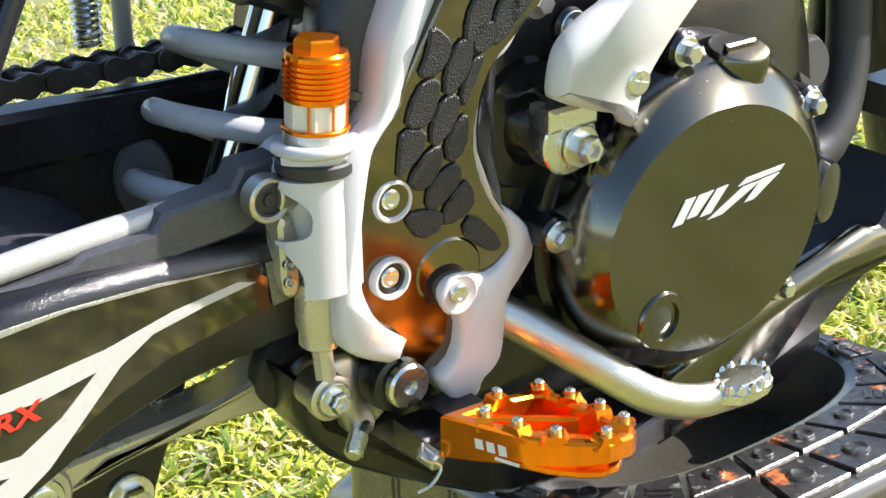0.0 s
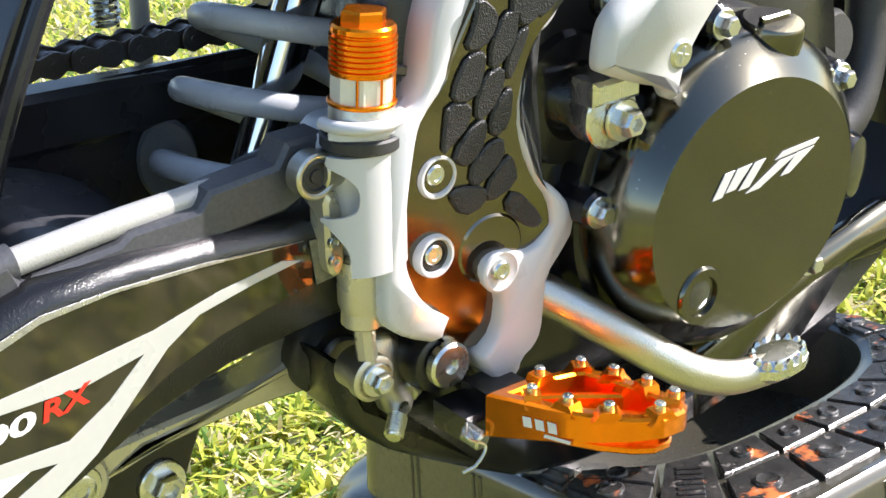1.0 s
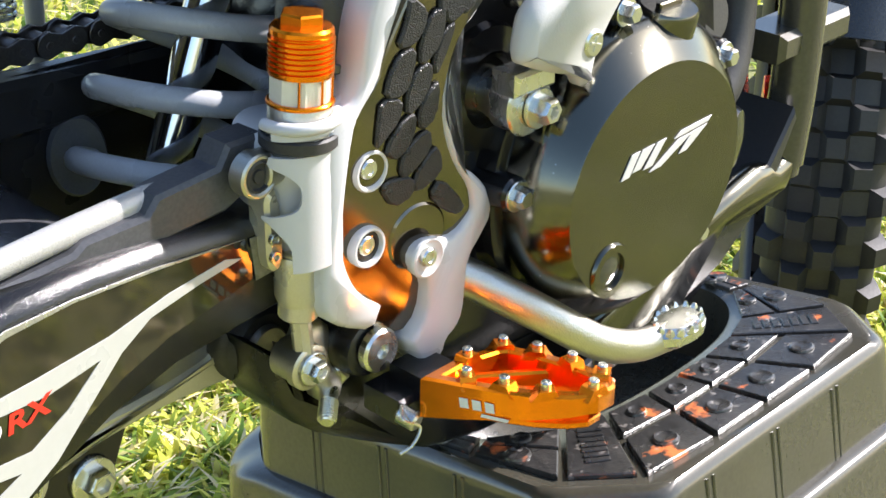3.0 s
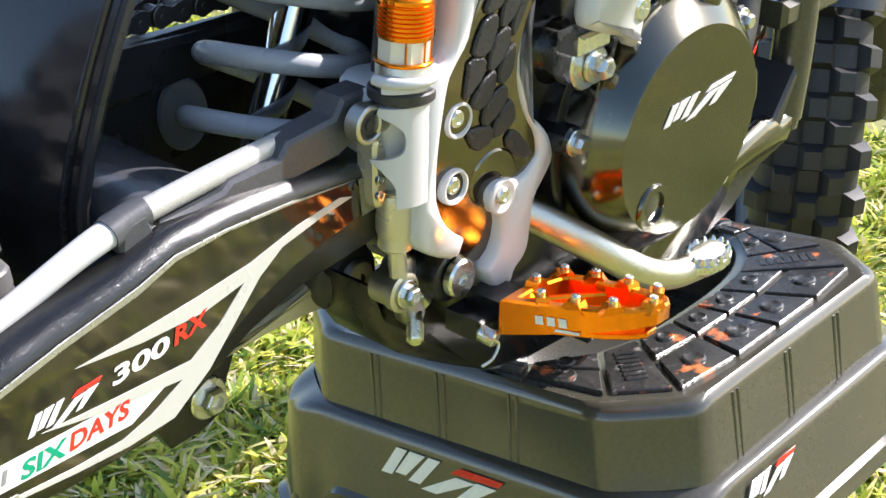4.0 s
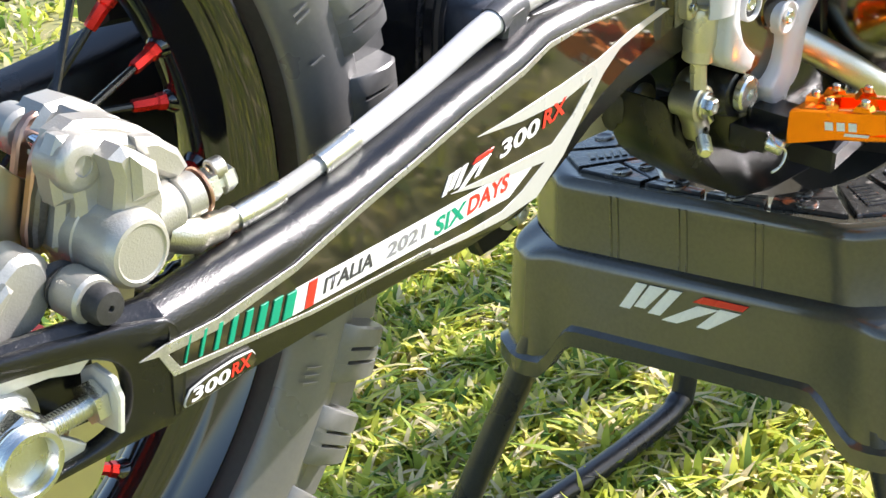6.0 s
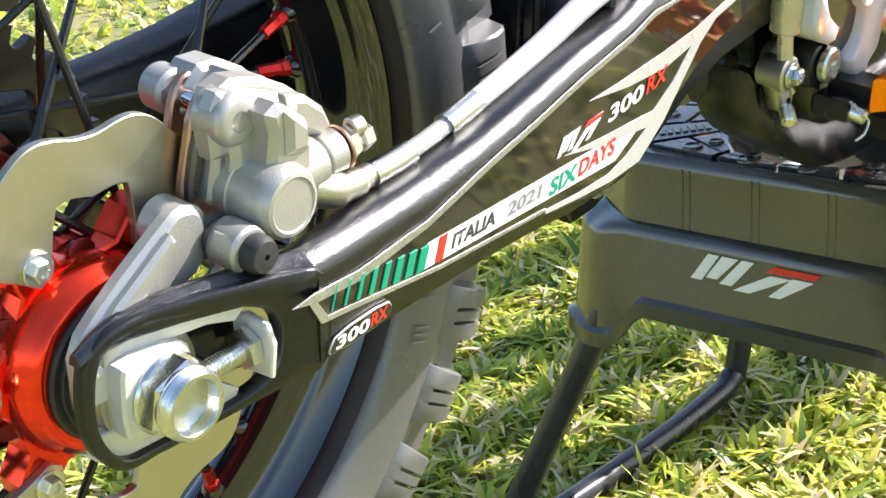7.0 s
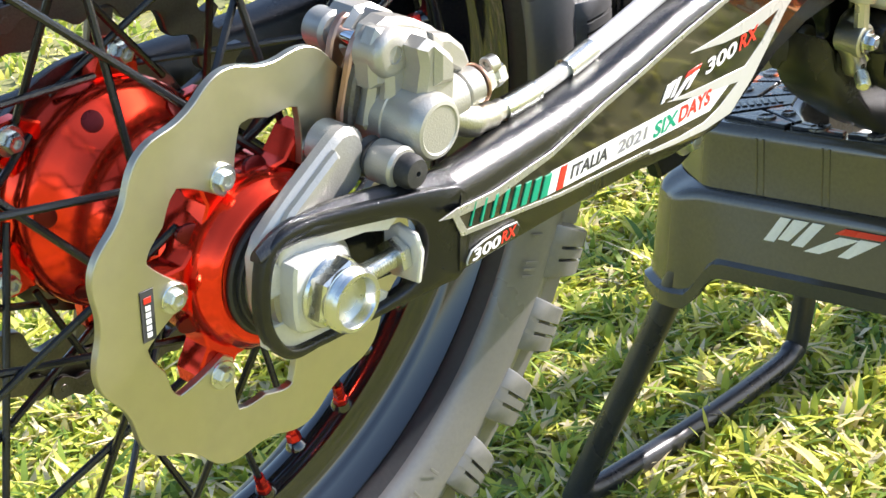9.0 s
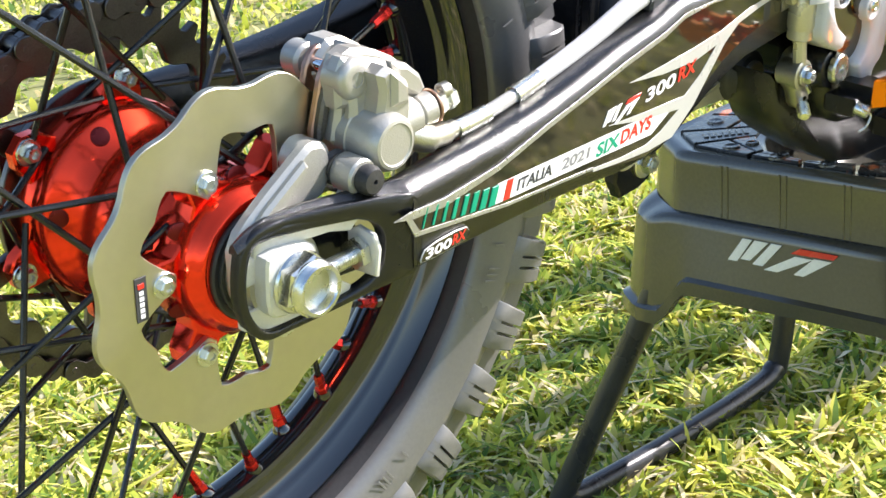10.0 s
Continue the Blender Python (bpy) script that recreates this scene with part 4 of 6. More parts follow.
add_lathe(bm, (0.1230, -0.1048, 0.4634), (1, -0.10, 0.12), [(0, 0), (0, 0.0080), (0.0060, 0.0080), (0.0068, 0.0050), (0.0095, 0.0050), (0.0100, 0.0072), (0.0150, 0.0068), (0.0168, 0.0045), (0.0170, 0)], 6, 0.2)
part("bleed_screw", bm, ZINC, caliper)
bm = bmesh.new()
add_pipe(bm, (0.1280, -0.1053, 0.4700), (0.1345, -0.1060, 0.4708), 0.0052, 0.0026, 16)
part("bleed_cap_ring", bm, ALU, caliper)
bm = bmesh.new()
add_tube(bm, smooth_line([(0.100, -0.106, 0.452), (0.112, -0.110, 0.4475), (0.126, -0.110, 0.4460), (0.136, -0.109, 0.4462)]), [0.0086] * 8 + [0.0070] * 6 + [0.0058] * 5, 14)
part("hose_elbow", bm, ALU, caliper)
hose_pts = smooth_line([(0.132, -0.110, 0.4455), (0.165, -0.108, 0.4470), (0.205, -0.105, 0.4520), (0.268, -0.101, 0.4640), (0.328, -0.100, 0.4815), (0.387, -0.098, 0.4875), (0.448, -0.094, 0.4890), (0.500, -0.092, 0.4910)], 8)
bm = bmesh.new()
add_tube(bm, hose_pts, [0.0046] * 30 + [0.0062] * (len(hose_pts) - 30), 16)
hose = part("brake_hose", bm, HOSE, bike, "pale braided brake hose in a clear sheath")
for a, b, r in ((1, 9, 0.0062), (14, 19, 0.0062)):
    part("hose_ferrule", add_tube(bmesh.new(), hose_pts[a:b], r, 18), ZINC, hose)
bm = bmesh.new()
add_tube(bm, hose_pts[18:36], [0.0056 + 0.0001 * i for i in range(len(hose_pts[18:36]))], 18)
part("hose_sleeve", bm, WHITE, hose, "white heat-shrink sleeve")
# channel that holds the hose on the arm
bm = bmesh.new()
clip_line = [(0.331, 0.466), (0.374, 0.465), (0.415, 0.470), (0.478, 0.475), (0.500, 0.485), (0.500, 0.507), (0.480, 0.507), (0.474, 0.4975), (0.440, 0.4945), (0.434, 0.4875), (0.402, 0.4865), (0.396, 0.4825), (0.352, 0.4790), (0.348, 0.4885), (0.333, 0.4855)]
add_prism(bm, clip_line, 0.088, 0.107, 0.002)
part("hose_channel", bm, CHANNEL_GREY, bike, "black plastic hose channel")
bm = bmesh.new()
add_tube(bm, smooth_line([(0.329, -0.100, 0.4815), (0.340, -0.099, 0.4838), (0.352, -0.099, 0.4855)], 3), 0.0080, 18)
part("channel_clip", bm, CHANNEL_GREY, bike)

# -- rear suspension
SP0, SPW = Vector((0.526, 0.0, 0.450)), Vector((0.37, 0.0, 0.93)).normalized()
u, v, w = axes_of(SPW)
coil = [SP0 + SPW * (0.0386 * t) + (u * math.cos(2 * math.pi * t + 2.2) + v * math.sin(2 * math.pi * t + 2.2)) * 0.045 for t in (i / 28 - 0.3 for i in range(28 * 5))]
part("coil_spring", add_tube(bmesh.new(), coil, 0.0068, 14), SPRING_GREY, bike, "pale grey coil spring")
bm = bmesh.new()
add_cyl(bm, SP0 - SPW * 0.06, SP0 + SPW * 0.16, 0.0120, 28)
part("shock_shaft", bm, CHROME, bike, "polished chrome shock shaft")
bm = bmesh.new()
add_lathe(bm, SP0 + SPW * 0.100, SPW, [(0, 0), (0, 0.044), (0.004, 0.050), (0.030, 0.052), (0.034, 0.048), (0.036, 0.034), (0.12, 0.034), (0.12, 0)], 40)
part("shock_body", bm, PLASTIC_BLACK, bike, "black shock absorber body")
bm = bmesh.new()
add_box(bm, (0.68, 0.05, 0.50), (0.12, 0.05, 0.10), 0.012)
part("shock_reservoir", bm, LEVER_GREY, bike)
bm = bmesh.new()
top_line = smooth_line([(0.5480, 0, 0.3860), (0.5398, 0, 0.3838), (0.5233, 0, 0.3735), (0.5097, 0, 0.3665), (0.4966, 0, 0.3622), (0.4662, 0, 0.3585), (0.4373, 0, 0.3570), (0.4093, 0, 0.3550), (0.3800, 0, 0.3535)], 4)
low_line = smooth_line([(0.3800, 0, 0.3310), (0.3885, 0, 0.3330), (0.4143, 0, 0.3392), (0.4359, 0, 0.3440), (0.4676, 0, 0.3468), (0.5004, 0, 0.3465), (0.5267, 0, 0.3445), (0.5480, 0, 0.3440)], 4)
add_prism(bm, [(q.x, q.z) for q in top_line + low_line][::-1], 0.026, 0.0520, 0.0022)
ridge = [(q.x, q.z - 0.0042) for q in top_line[10:-6]] + [(q.x, q.z + 0.0040) for q in low_line[6:-14]]
add_prism(bm, ridge[::-1], 0.050, 0.0530, 0.0012)
add_cyl(bm, (0.386, -0.030, 0.3445), (0.386, -0.0575, 0.3445), 0.0175, 28, 0.002)
linkage = part("linkage_arm", bm, ALU_OLIVE, bike, "forged aluminium linkage arm")
bm = bmesh.new()
add_prism(bm, chaikin([(0.405, 0.285), (0.452, 0.288), (0.4570, 0.305), (0.4845, 0.368), (0.492, 0.41), (0.44, 0.41), (0.415, 0.35)], 1), 0.018, 0.030, 0.002)
link_plate = part("linkage_plate", bm, CASE_BLACK, bike)
for words, x, z in (("F", 0.4590, 0.3585), ("S", 0.4735, 0.3520)):
    part("lettering", text_mesh(words, 0.0046, Matrix.Translation((x, -0.0302, z)) @ Matrix(((1, 0, 0, 0), (0, 0, -1, 0), (0, 1, 0, 0), (0, 0, 0, 1))) @ pose(0, 0, 0, 0, 0, -22), LEVER_GREY, 0.0), LEVER_GREY, link_plate)
bm = bmesh.new()
poly_mesh(bm, [[(0, 0), (0.0025, 0.0022), (0.0025, 0.0008), (0.0065, 0.0008), (0.0065, 0.0022), (0.0090, 0), (0.0065, -0.0022), (0.0065, -0.0008), (0.0025, -0.0008), (0.0025, -0.0022)]], Matrix.Translation((0.4630, -0.0300, 0.3588)) @ Matrix(((1, 0, 0, 0), (0, 0, -1, 0), (0, 1, 0, 0), (0, 0, 0, 1))) @ pose(0, 0, 0, 0, 0, -22))
part("arrow_mark", bm, LEVER_GREY, link_plate)
bm = bmesh.new()
add_bolt(bm, (0.443, -0.030, 0.310), OUT, 0.0085, 0.008)
part("linkage_bolt", bm, ZINC, bike)
bm = bmesh.new()
add_bolt(bm, (0.386, -0.0575, 0.3445), OUT, 0.0075, 0.003, True, 16)
part("linkage_bolt", bm, ZINC, linkage)
bm = bmesh.new()
add_lathe(bm, (0.531, -0.048, 0.3665), OUT, [(0, 0), (0, 0.024), (0.008, 0.024), (0.010, 0.0225), (0.012, 0.0205), (0.016, 0.0200), (0.018, 0.0180), (0.018, 0)], 36)
part("linkage_seal", bm, SOFT_RUBBER, bike)
bm = bmesh.new()
add_lathe(bm, (0.531, -0.060, 0.3665), OUT, [(0, 0), (0, 0.0125), (0.0090, 0.0125), (0.0103, 0.0115), (0.0106, 0.0045), (0.0080, 0.0040), (0.0080, 0)], 32)
part("pivot_plug", bm, ALU, bike)

# -- frame behind the guard
bm = bmesh.new()
add_prism(bm, chaikin([(0.565, 0.335), (0.60, 0.318), (0.66, 0.322), (0.66, 0.345), (0.60, 0.36), (0.585, 0.40), (0.58, 0.44), (0.61, 0.47), (0.59, 0.53), (0.62, 0.60), (0.53, 0.60), (0.52, 0.53), (0.515, 0.46), (0.535, 0.42), (0.552, 0.39)], 1), 0.085, 0.118, 0.006)
frame_body = part("frame", bm, BLACK_GLOSS, bike, "gloss black steel frame", 50)
bm = bmesh.new()
add_prism(bm, chaikin([(0.512, 0.388), (0.513, 0.352), (0.528, 0.330), (0.575, 0.300), (0.640, 0.264), (0.760, 0.256), (0.90, 0.262), (0.90, 0.33), (0.70, 0.345), (0.60, 0.352), (0.56, 0.352), (0.53, 0.348)], 1), 0.050, 0.100, 0.006)
part("frame_cradle", bm, BLACK_GLOSS, frame_body, "", 50)

# -- white frame guard with its dark plate and grip pads
def on_plate(u, v, d):
    """The plate stands prouder towards its front edge and draws in towards its foot."""
    return side(u, v, d + 0.10 * (u - 0.56) + 0.06 * (v - 0.46))


PLATE = [(0.5900, 0.6150), (0.5600, 0.5623), (0.5487, 0.5390), (0.5453, 0.5267), (0.5324, 0.5138), (0.5291, 0.5067), (0.5245, 0.4837), (0.5221, 0.4652), (0.5217, 0.4458), (0.5244, 0.4364), (0.5291, 0.4263), (0.5372, 0.4172), (0.5474, 0.4101), (0.5438, 0.3984), (0.5665, 0.3848), (0.5765, 0.3944), (0.5779, 0.4154),
         (0.5700, 0.4199), (0.5658, 0.4296), (0.5693, 0.4359), (0.5770, 0.4372), (0.5860, 0.4335), (0.5968, 0.4323), (0.6077, 0.4411), (0.6087, 0.4453), (0.6055, 0.4581), (0.5962, 0.4707), (0.5889, 0.4867), (0.5842, 0.5046), (0.5874, 0.5256), (0.5933, 0.5405), (0.6068, 0.5538), (0.6400, 0.5900)]
LEFT_RIM = [(0.5660, 0.6150), (0.5427, 0.5655), (0.5378, 0.5514), (0.5350, 0.5315), (0.5326, 0.5255), (0.5278, 0.5201), (0.5200, 0.5180), (0.5130, 0.5100), (0.5100, 0.4951), (0.5092, 0.4472), (0.5088, 0.4241), (0.5124, 0.4157), (0.5215, 0.4085), (0.5421, 0.3989), (0.5468, 0.4095)]
RIGHT_RIM = [(0.6480, 0.5850), (0.6121, 0.5529), (0.6053, 0.5435), (0.5968, 0.5398), (0.5901, 0.5278), (0.5869, 0.5039), (0.5924, 0.4887), (0.5998, 0.4697), (0.6109, 0.4610), (0.6205, 0.4496), (0.6235, 0.4367), (0.6155, 0.4268), (0.6063, 0.4173), (0.6047, 0.4055), (0.6032, 0.3872), (0.5977, 0.3795), (0.5903, 0.3757), (0.5885, 0.3690), (0.5775, 0.3636), (0.5701, 0.3732), (0.5647, 0.3829)]
rim_in = offset(PLATE, 0.0008)
bm = bmesh.new()
add_prism(bm, chaikin(LEFT_RIM + rim_in[:13][::-1], 1), 0.108, 0.1366, 0.0026)
add_prism(bm, chaikin(RIGHT_RIM + rim_in[14:], 1), 0.118, 0.1398, 0.0022)
guard = part("frame_guard", bm, WHITE, bike, "white plastic frame guard", 50)
bm = bmesh.new()
add_prism(bm, chaikin(offset(PLATE, -0.0006), 1), 0.112, 0.1332, 0.0008, on_plate)
plate = part("guard_plate", bm, FRAME_BLACK, guard, "glossy dark plate mirroring the footpeg", 20)
bm = bmesh.new()
add_lathe(bm, (0.5735, -0.1320, 0.4390), (-0.10, -1, -0.06), [(0, 0), (0, 0.0182), (0.0014, 0.0180), (0.0024, 0.0168), (0.0024, 0.0)], 40)
part("round_boss", bm, FRAME_BLACK, plate, "", 20)


PADS = [[(0.5614, 0.5624), (0.5691, 0.5559), (0.5685, 0.5496), (0.5636, 0.5428), (0.5561, 0.5430), (0.5604, 0.5524)],
        [(0.5750, 0.5535), (0.5800, 0.5544), (0.5801, 0.5434), (0.5752, 0.5352), (0.5695, 0.5319), (0.5692, 0.5416)],
        [(0.5833, 0.5600), (0.5934, 0.5600), (0.5930, 0.5528), (0.5858, 0.5489), (0.5834, 0.5519)],
        [(0.5571, 0.5376), (0.5636, 0.5376), (0.5629, 0.5285), (0.5586, 0.5188), (0.5498, 0.5195), (0.5515, 0.5283)],
        [(0.5679, 0.5275), (0.5735, 0.5284), (0.5746, 0.5220), (0.5686, 0.5113), (0.5629, 0.5085), (0.5626, 0.5180)],
        [(0.5835, 0.5441), (0.5868, 0.5452), (0.5819, 0.5325), (0.5786, 0.5252), (0.5775, 0.5307)],
        [(0.5472, 0.5161), (0.5570, 0.5144), (0.5559, 0.5061), (0.5487, 0.4997), (0.5454, 0.4965), (0.5461, 0.5057)],
        [(0.5619, 0.5047), (0.5659, 0.5043), (0.5652, 0.4957), (0.5602, 0.4887), (0.5552, 0.4872), (0.5512, 0.4923)],
        [(0.5770, 0.5161), (0.5793, 0.5169), (0.5788, 0.5021), (0.5720, 0.4982), (0.5703, 0.5068)],
        [(0.5693, 0.4920), (0.5754, 0.4938), (0.5765, 0.4860), (0.5652, 0.4763), (0.5612, 0.4768), (0.5619, 0.4855)],
        [(0.5799, 0.4838), (0.5831, 0.4802), (0.5842, 0.4713), (0.5714, 0.4656), (0.5693, 0.4710)],
        [(0.5534, 0.4738), (0.5669, 0.4716), (0.5669, 0.4645), (0.5567, 0.4617), (0.5501, 0.4719)],
        [(0.5854, 0.4653), (0.6007, 0.4481), (0.5989, 0.4456), (0.5916, 0.4491), (0.5808, 0.4593)]]
for dx, dz in ((0.0105, 0.0225), (0.0245, 0.0200), (0.0330, 0.0290)):
    PADS.append([(x + dx, z + dz) for x, z in PADS[1]])
for pts in PADS:
    bm = bmesh.new()
    add_prism(bm, chaikin(offset(pts, -0.0021), 1), 0.1326, 0.1356, 0.0010, on_plate)
    part("grip_pad", bm, PAD_RUBBER, plate, "", 30)
for bx, bz, white in ((0.5425, 0.4830, False), (0.5408, 0.4440, False), (0.5745, 0.4290, True)):
    bm = bmesh.new()
    if white:
        add_lathe(bm, (bx, -0.1397, bz), OUT, [(0.0003, 0.0), (0.0003, 0.0062), (0.0012, 0.0088), (0.0016, 0.0096), (0.0012, 0.0106), (0, 0.0112)], 32)
    else:
        add_lathe(bm, (bx, -0.1310, bz), OUT, [(-0.004, 0.0080), (0.0020, 0.0080), (0.0034, 0.0088), (0.0034, 0.0100), (0.002, 0.0106), (-0.003, 0.0107)], 32)
    ring = part("bolt_collar", bm, WHITE, guard, "white bolt collar")
    if not white:
        bm = bmesh.new()
        add_lathe(bm, (bx + 0.0008, -0.1270, bz), OUT, [(0, 0), (0, 0.0080), (0.0050, 0.0078), (0.0050, 0.0055), (0.002, 0.005), (0.002, 0)], 28)
        part("rubber_grommet", bm, SOFT_RUBBER, ring)
    bm = bmesh.new()
    add_lathe(bm, (bx - 0.0012, -0.1362 if white else -0.1270, bz + 0.0012), OUT, [(0, 0), (0, 0.0050), (0.0062, 0.0050), (0.0072, 0.0042), (0.0072, 0.0026), (0.0067, 0.0022), (0.0067, 0)], 18)
    part("guard_bolt", bm, ZINC, ring)
# rounded cheek of the guard over the master cylinder, and its strap
bm = bmesh.new()
add_loft(bm, [[Vector((0.5165 + 1.25 * r * math.cos(a), -0.1030 + 1.50 * r * math.sin(a), z)) for a in (2 * math.pi * i / 24 for i in range(24))] for z, r in ((0.438, 0.0120), (0.441, 0.0140), (0.447, 0.0150), (0.455, 0.0148), (0.464, 0.0160), (0.475, 0.0178), (0.487, 0.0184), (0.497, 0.0184), (0.504, 0.0176), (0.507, 0.0160))])
part("cylinder_cheek", bm, WHITE, guard, "", 60)
bm = bmesh.new()
strap = [Vector((0.508 + 0.0178 * math.cos(a), -0.122 + 0.0178 * math.sin(a), 0.5175)) for a in (math.pi * (-1.05 + k / 14 * 0.95) for k in range(15))] + [Vector((0.530, -0.126, 0.5195)), Vector((0.538, -0.126, 0.523))]
add_tube(bm, strap, 0.0030, 10)
part("guard_strap", bm, WHITE, guard)

# -- rear master cylinder and reservoir
RC = Vector((0.5085, -0.1215, -0.0038))
bm = bmesh.new()
add_lathe(bm, RC + Vector((0, 0, 0.500)), (0.06, 0, 1), [(0, 0), (0, 0.0146), (0.0275, 0.0148), (0.0285, 0.0142), (0.0285, 0)], 36)
res = part("fluid_reservoir", bm, ALU, bike, "brake fluid reservoir with orange cap")
bm = bmesh.new()
prof = [(0, 0), (0, 0.0146), (0.0010, 0.0149)]
for k in range(7):
    prof += [(0.0014 + k * 0.0024, 0.0150), (0.0026 + k * 0.0024, 0.0150), (0.0030 + k * 0.0024, 0.0137), (0.0035 + k * 0.0024, 0.0137)]
prof += [(0.0188, 0.0146), (0.0208, 0.0144), (0.0220, 0.0134), (0.0222, 0)]
add_lathe(bm, RC + Vector((0.0024, 0, 0.5405)), (0.06, 0, 1), prof, 40)
cap = part("reservoir_cap", bm, ORANGE, res, "orange ribbed anodised cap", 30)
bm = bmesh.new()
add_lathe(bm, RC + Vector((0.0038, 0, 0.5622)), (0.06, 0, 1), [(0, 0), (0, 0.0104), (0.0052, 0.0104), (0.0062, 0.0094), (0.0062, 0)], 6, 0.25)
part("hex_top", bm, ORANGE, cap)
bm = bmesh.new()
add_lathe(bm, RC + Vector((0.0017, 0, 0.5280)), (0.06, 0, 1), [(0, 0), (0, 0.0140), (0.0130, 0.0140), (0.0130, 0)], 8, 0.2)
part("sight_window", bm, LENS, res, "clear faceted fluid window")
bm = bmesh.new()
add_pipe(bm, RC + Vector((0.0016, 0, 0.5268)), RC + Vector((0.0017, 0, 0.5290)), 0.0156, 0.013, 36)
part("orange_ring", bm, ORANGE, res)
bm = bmesh.new()
for a in (math.pi * (-0.75 + k * 0.25) for k in range(5)):
    add_cyl(bm, RC + Vector((0.0017 + 0.0141 * math.cos(a), 0.0141 * math.sin(a), 0.5285)), RC + Vector((0.0024 + 0.0141 * math.cos(a), 0.0141 * math.sin(a), 0.541)), 0.0006, 6)
part("window_post", bm, ORANGE, res)
bm = bmesh.new()
add_pipe(bm, RC + Vector((0, 0, 0.5075)), RC + Vector((0.0003, 0, 0.5140)), 0.0182, 0.0152, 36, 0.001)
part("rubber_band", bm, SOFT_RUBBER, res)
bm = bmesh.new()
add_tube(bm, smooth_line([(0.536, -0.112, 0.525), (0.541, -0.110, 0.540), (0.542, -0.108, 0.556), (0.534, -0.100, 0.572), (0.52, -0.09, 0.59)]), 0.0085, 14)
part("reservoir_hose", bm, SOFT_RUBBER, bike, "black rubber hose")
bm = bmesh.new()
add_pipe(bm, (0.537, -0.112, 0.529), (0.538, -0.112, 0.5335), 0.0102, 0.008)
part("hose_clamp", bm, STEEL_DARK, bike)
bm = bmesh.new()
add_cyl(bm, (0.5085, -0.118, 0.414), (0.510, -0.119, 0.45), 0.0098, 24, 0.001)
add_lathe(bm, (0.5088, -0.118, 0.422), (0, 0, 1), [(0, 0), (0, 0.0098), (0.004, 0.0112), (0.022, 0.0112), (0.026, 0.0100), (0.026, 0)], 28)
cyl = part("master_cylinder", bm, ALU_OLIVE, bike, "aluminium rear brake master cylinder")
bm = bmesh.new()
add_pipe(bm, (0.4850, -0.112, 0.4945), (0.4850, -0.1225, 0.4945), 0.0108, 0.0078, 32, 0.001)
add_cyl(bm, (0.4880, -0.1150, 0.4945), (0.505, -0.112, 0.4930), 0.0094, 24, 0.001)
part("cylinder_eye", bm, ALU, cyl)
bm = bmesh.new()
add_lathe(bm, (0.4850, -0.1115, 0.4945), OUT, [(0, 0), (0, 0.0080), (0.0100, 0.0080), (0.0106, 0.0066), (0.0090, 0.0060), (0.0090, 0.0034), (0.0100, 0.0030), (0.0100, 0)], 28)
part("eye_plug", bm, SOFT_RUBBER, cyl)
bm = bmesh.new()
add_prism(bm, chaikin([(0.4890, 0.484), (0.498, 0.484), (0.5000, 0.452), (0.4975, 0.4435), (0.4925, 0.4430), (0.4895, 0.450), (0.4895, 0.466)], 1), 0.106, 0.1205, 0.002)
lug = part("mount_lug", bm, ALU_OLIVE, cyl)
for z in (0.4610, 0.4520):
    bm = bmesh.new()
    add_pipe(bm, (0.4925, -0.1200, z), (0.4925, -0.1227, z), 0.0031, 0.0014, 14, 0.0003)
    part("rivet", bm, ZINC, lug)
bm = bmesh.new()
add_cyl(bm, (0.5105, -0.120, 0.388), (0.5088, -0.118, 0.420), 0.0052, 8, 0.0006)
part("push_rod", bm, ALU_OLIVE, cyl)


def wrap(edge, x1, a=0.0215, b=0.0185, cx=0.5095, cy=0.1185):
    """A thin white shell round the cylinder; edge gives its free side as (height, x), x1 where it meets the guard."""
    bm, rows = bmesh.new(), []
    for z, x0 in edge:
        row = []
        for i in range(15):
            f = i / 14
            x = x0 + (x1 - x0) * (1 - math.cos(f * math.pi / 2)) if f < 1 else x1
            d = (x - cx) / a
            row.append(bm.verts.new((x, -(cy + (b * math.sqrt(max(1 - d * d, 0.0)) if d < 0 else b - 0.010 * d * d)), z)))
        rows.append(row)
    for p, q in zip(rows, rows[1:]):
        for k in range(14):
            bm.faces.new((p[k], p[k + 1], q[k + 1], q[k]))
    bmesh.ops.recalc_face_normals(bm, faces=bm.faces[:])
    bmesh.ops.solidify(bm, geom=bm.faces[:], thickness=0.0024)
    return bm


free_side = [(q.x, q.z) for q in smooth_line([(0.5032, 0, 0.4888), (0.4985, 0, 0.4888), (0.4945, 0, 0.4935), (0.4900, 0, 0.4972), (0.4844, 0, 0.4984), (0.4780, 0, 0.4968), (0.4745, 0, 0.4900), (0.4730, 0, 0.4876), (0.4700, 0, 0.4885), (0.4659, 0, 0.4903), (0.4582, 0, 0.4938), (0.4462, 0, 0.4942)], 3)]
part("cylinder_wrap", wrap(free_side, 0.5260), WHITE, guard, "white wrap round the brake cylinder", 60)
part("cylinder_strap", wrap([(0.5150, 0.4895), (0.5148, 0.4893), (0.5116, 0.4893), (0.5112, 0.4895)], 0.5300), WHITE, guard, "", 60)
bm = bmesh.new()
add_cyl(bm, (0.511, -0.104, 0.386), (0.511, -0.124, 0.386), 0.0105, 24, 0.001)
add_lathe(bm, (0.511, -0.118, 0.386), OUT, [(0, 0), (0, 0.0118), (0.005, 0.0118), (0.006, 0.0105), (0.006, 0)], 28)
part("clevis", bm, ALU, cyl)
bm = bmesh.new()
add_bolt(bm, (0.5115, -0.124, 0.386), OUT, 0.0054, 0.006)
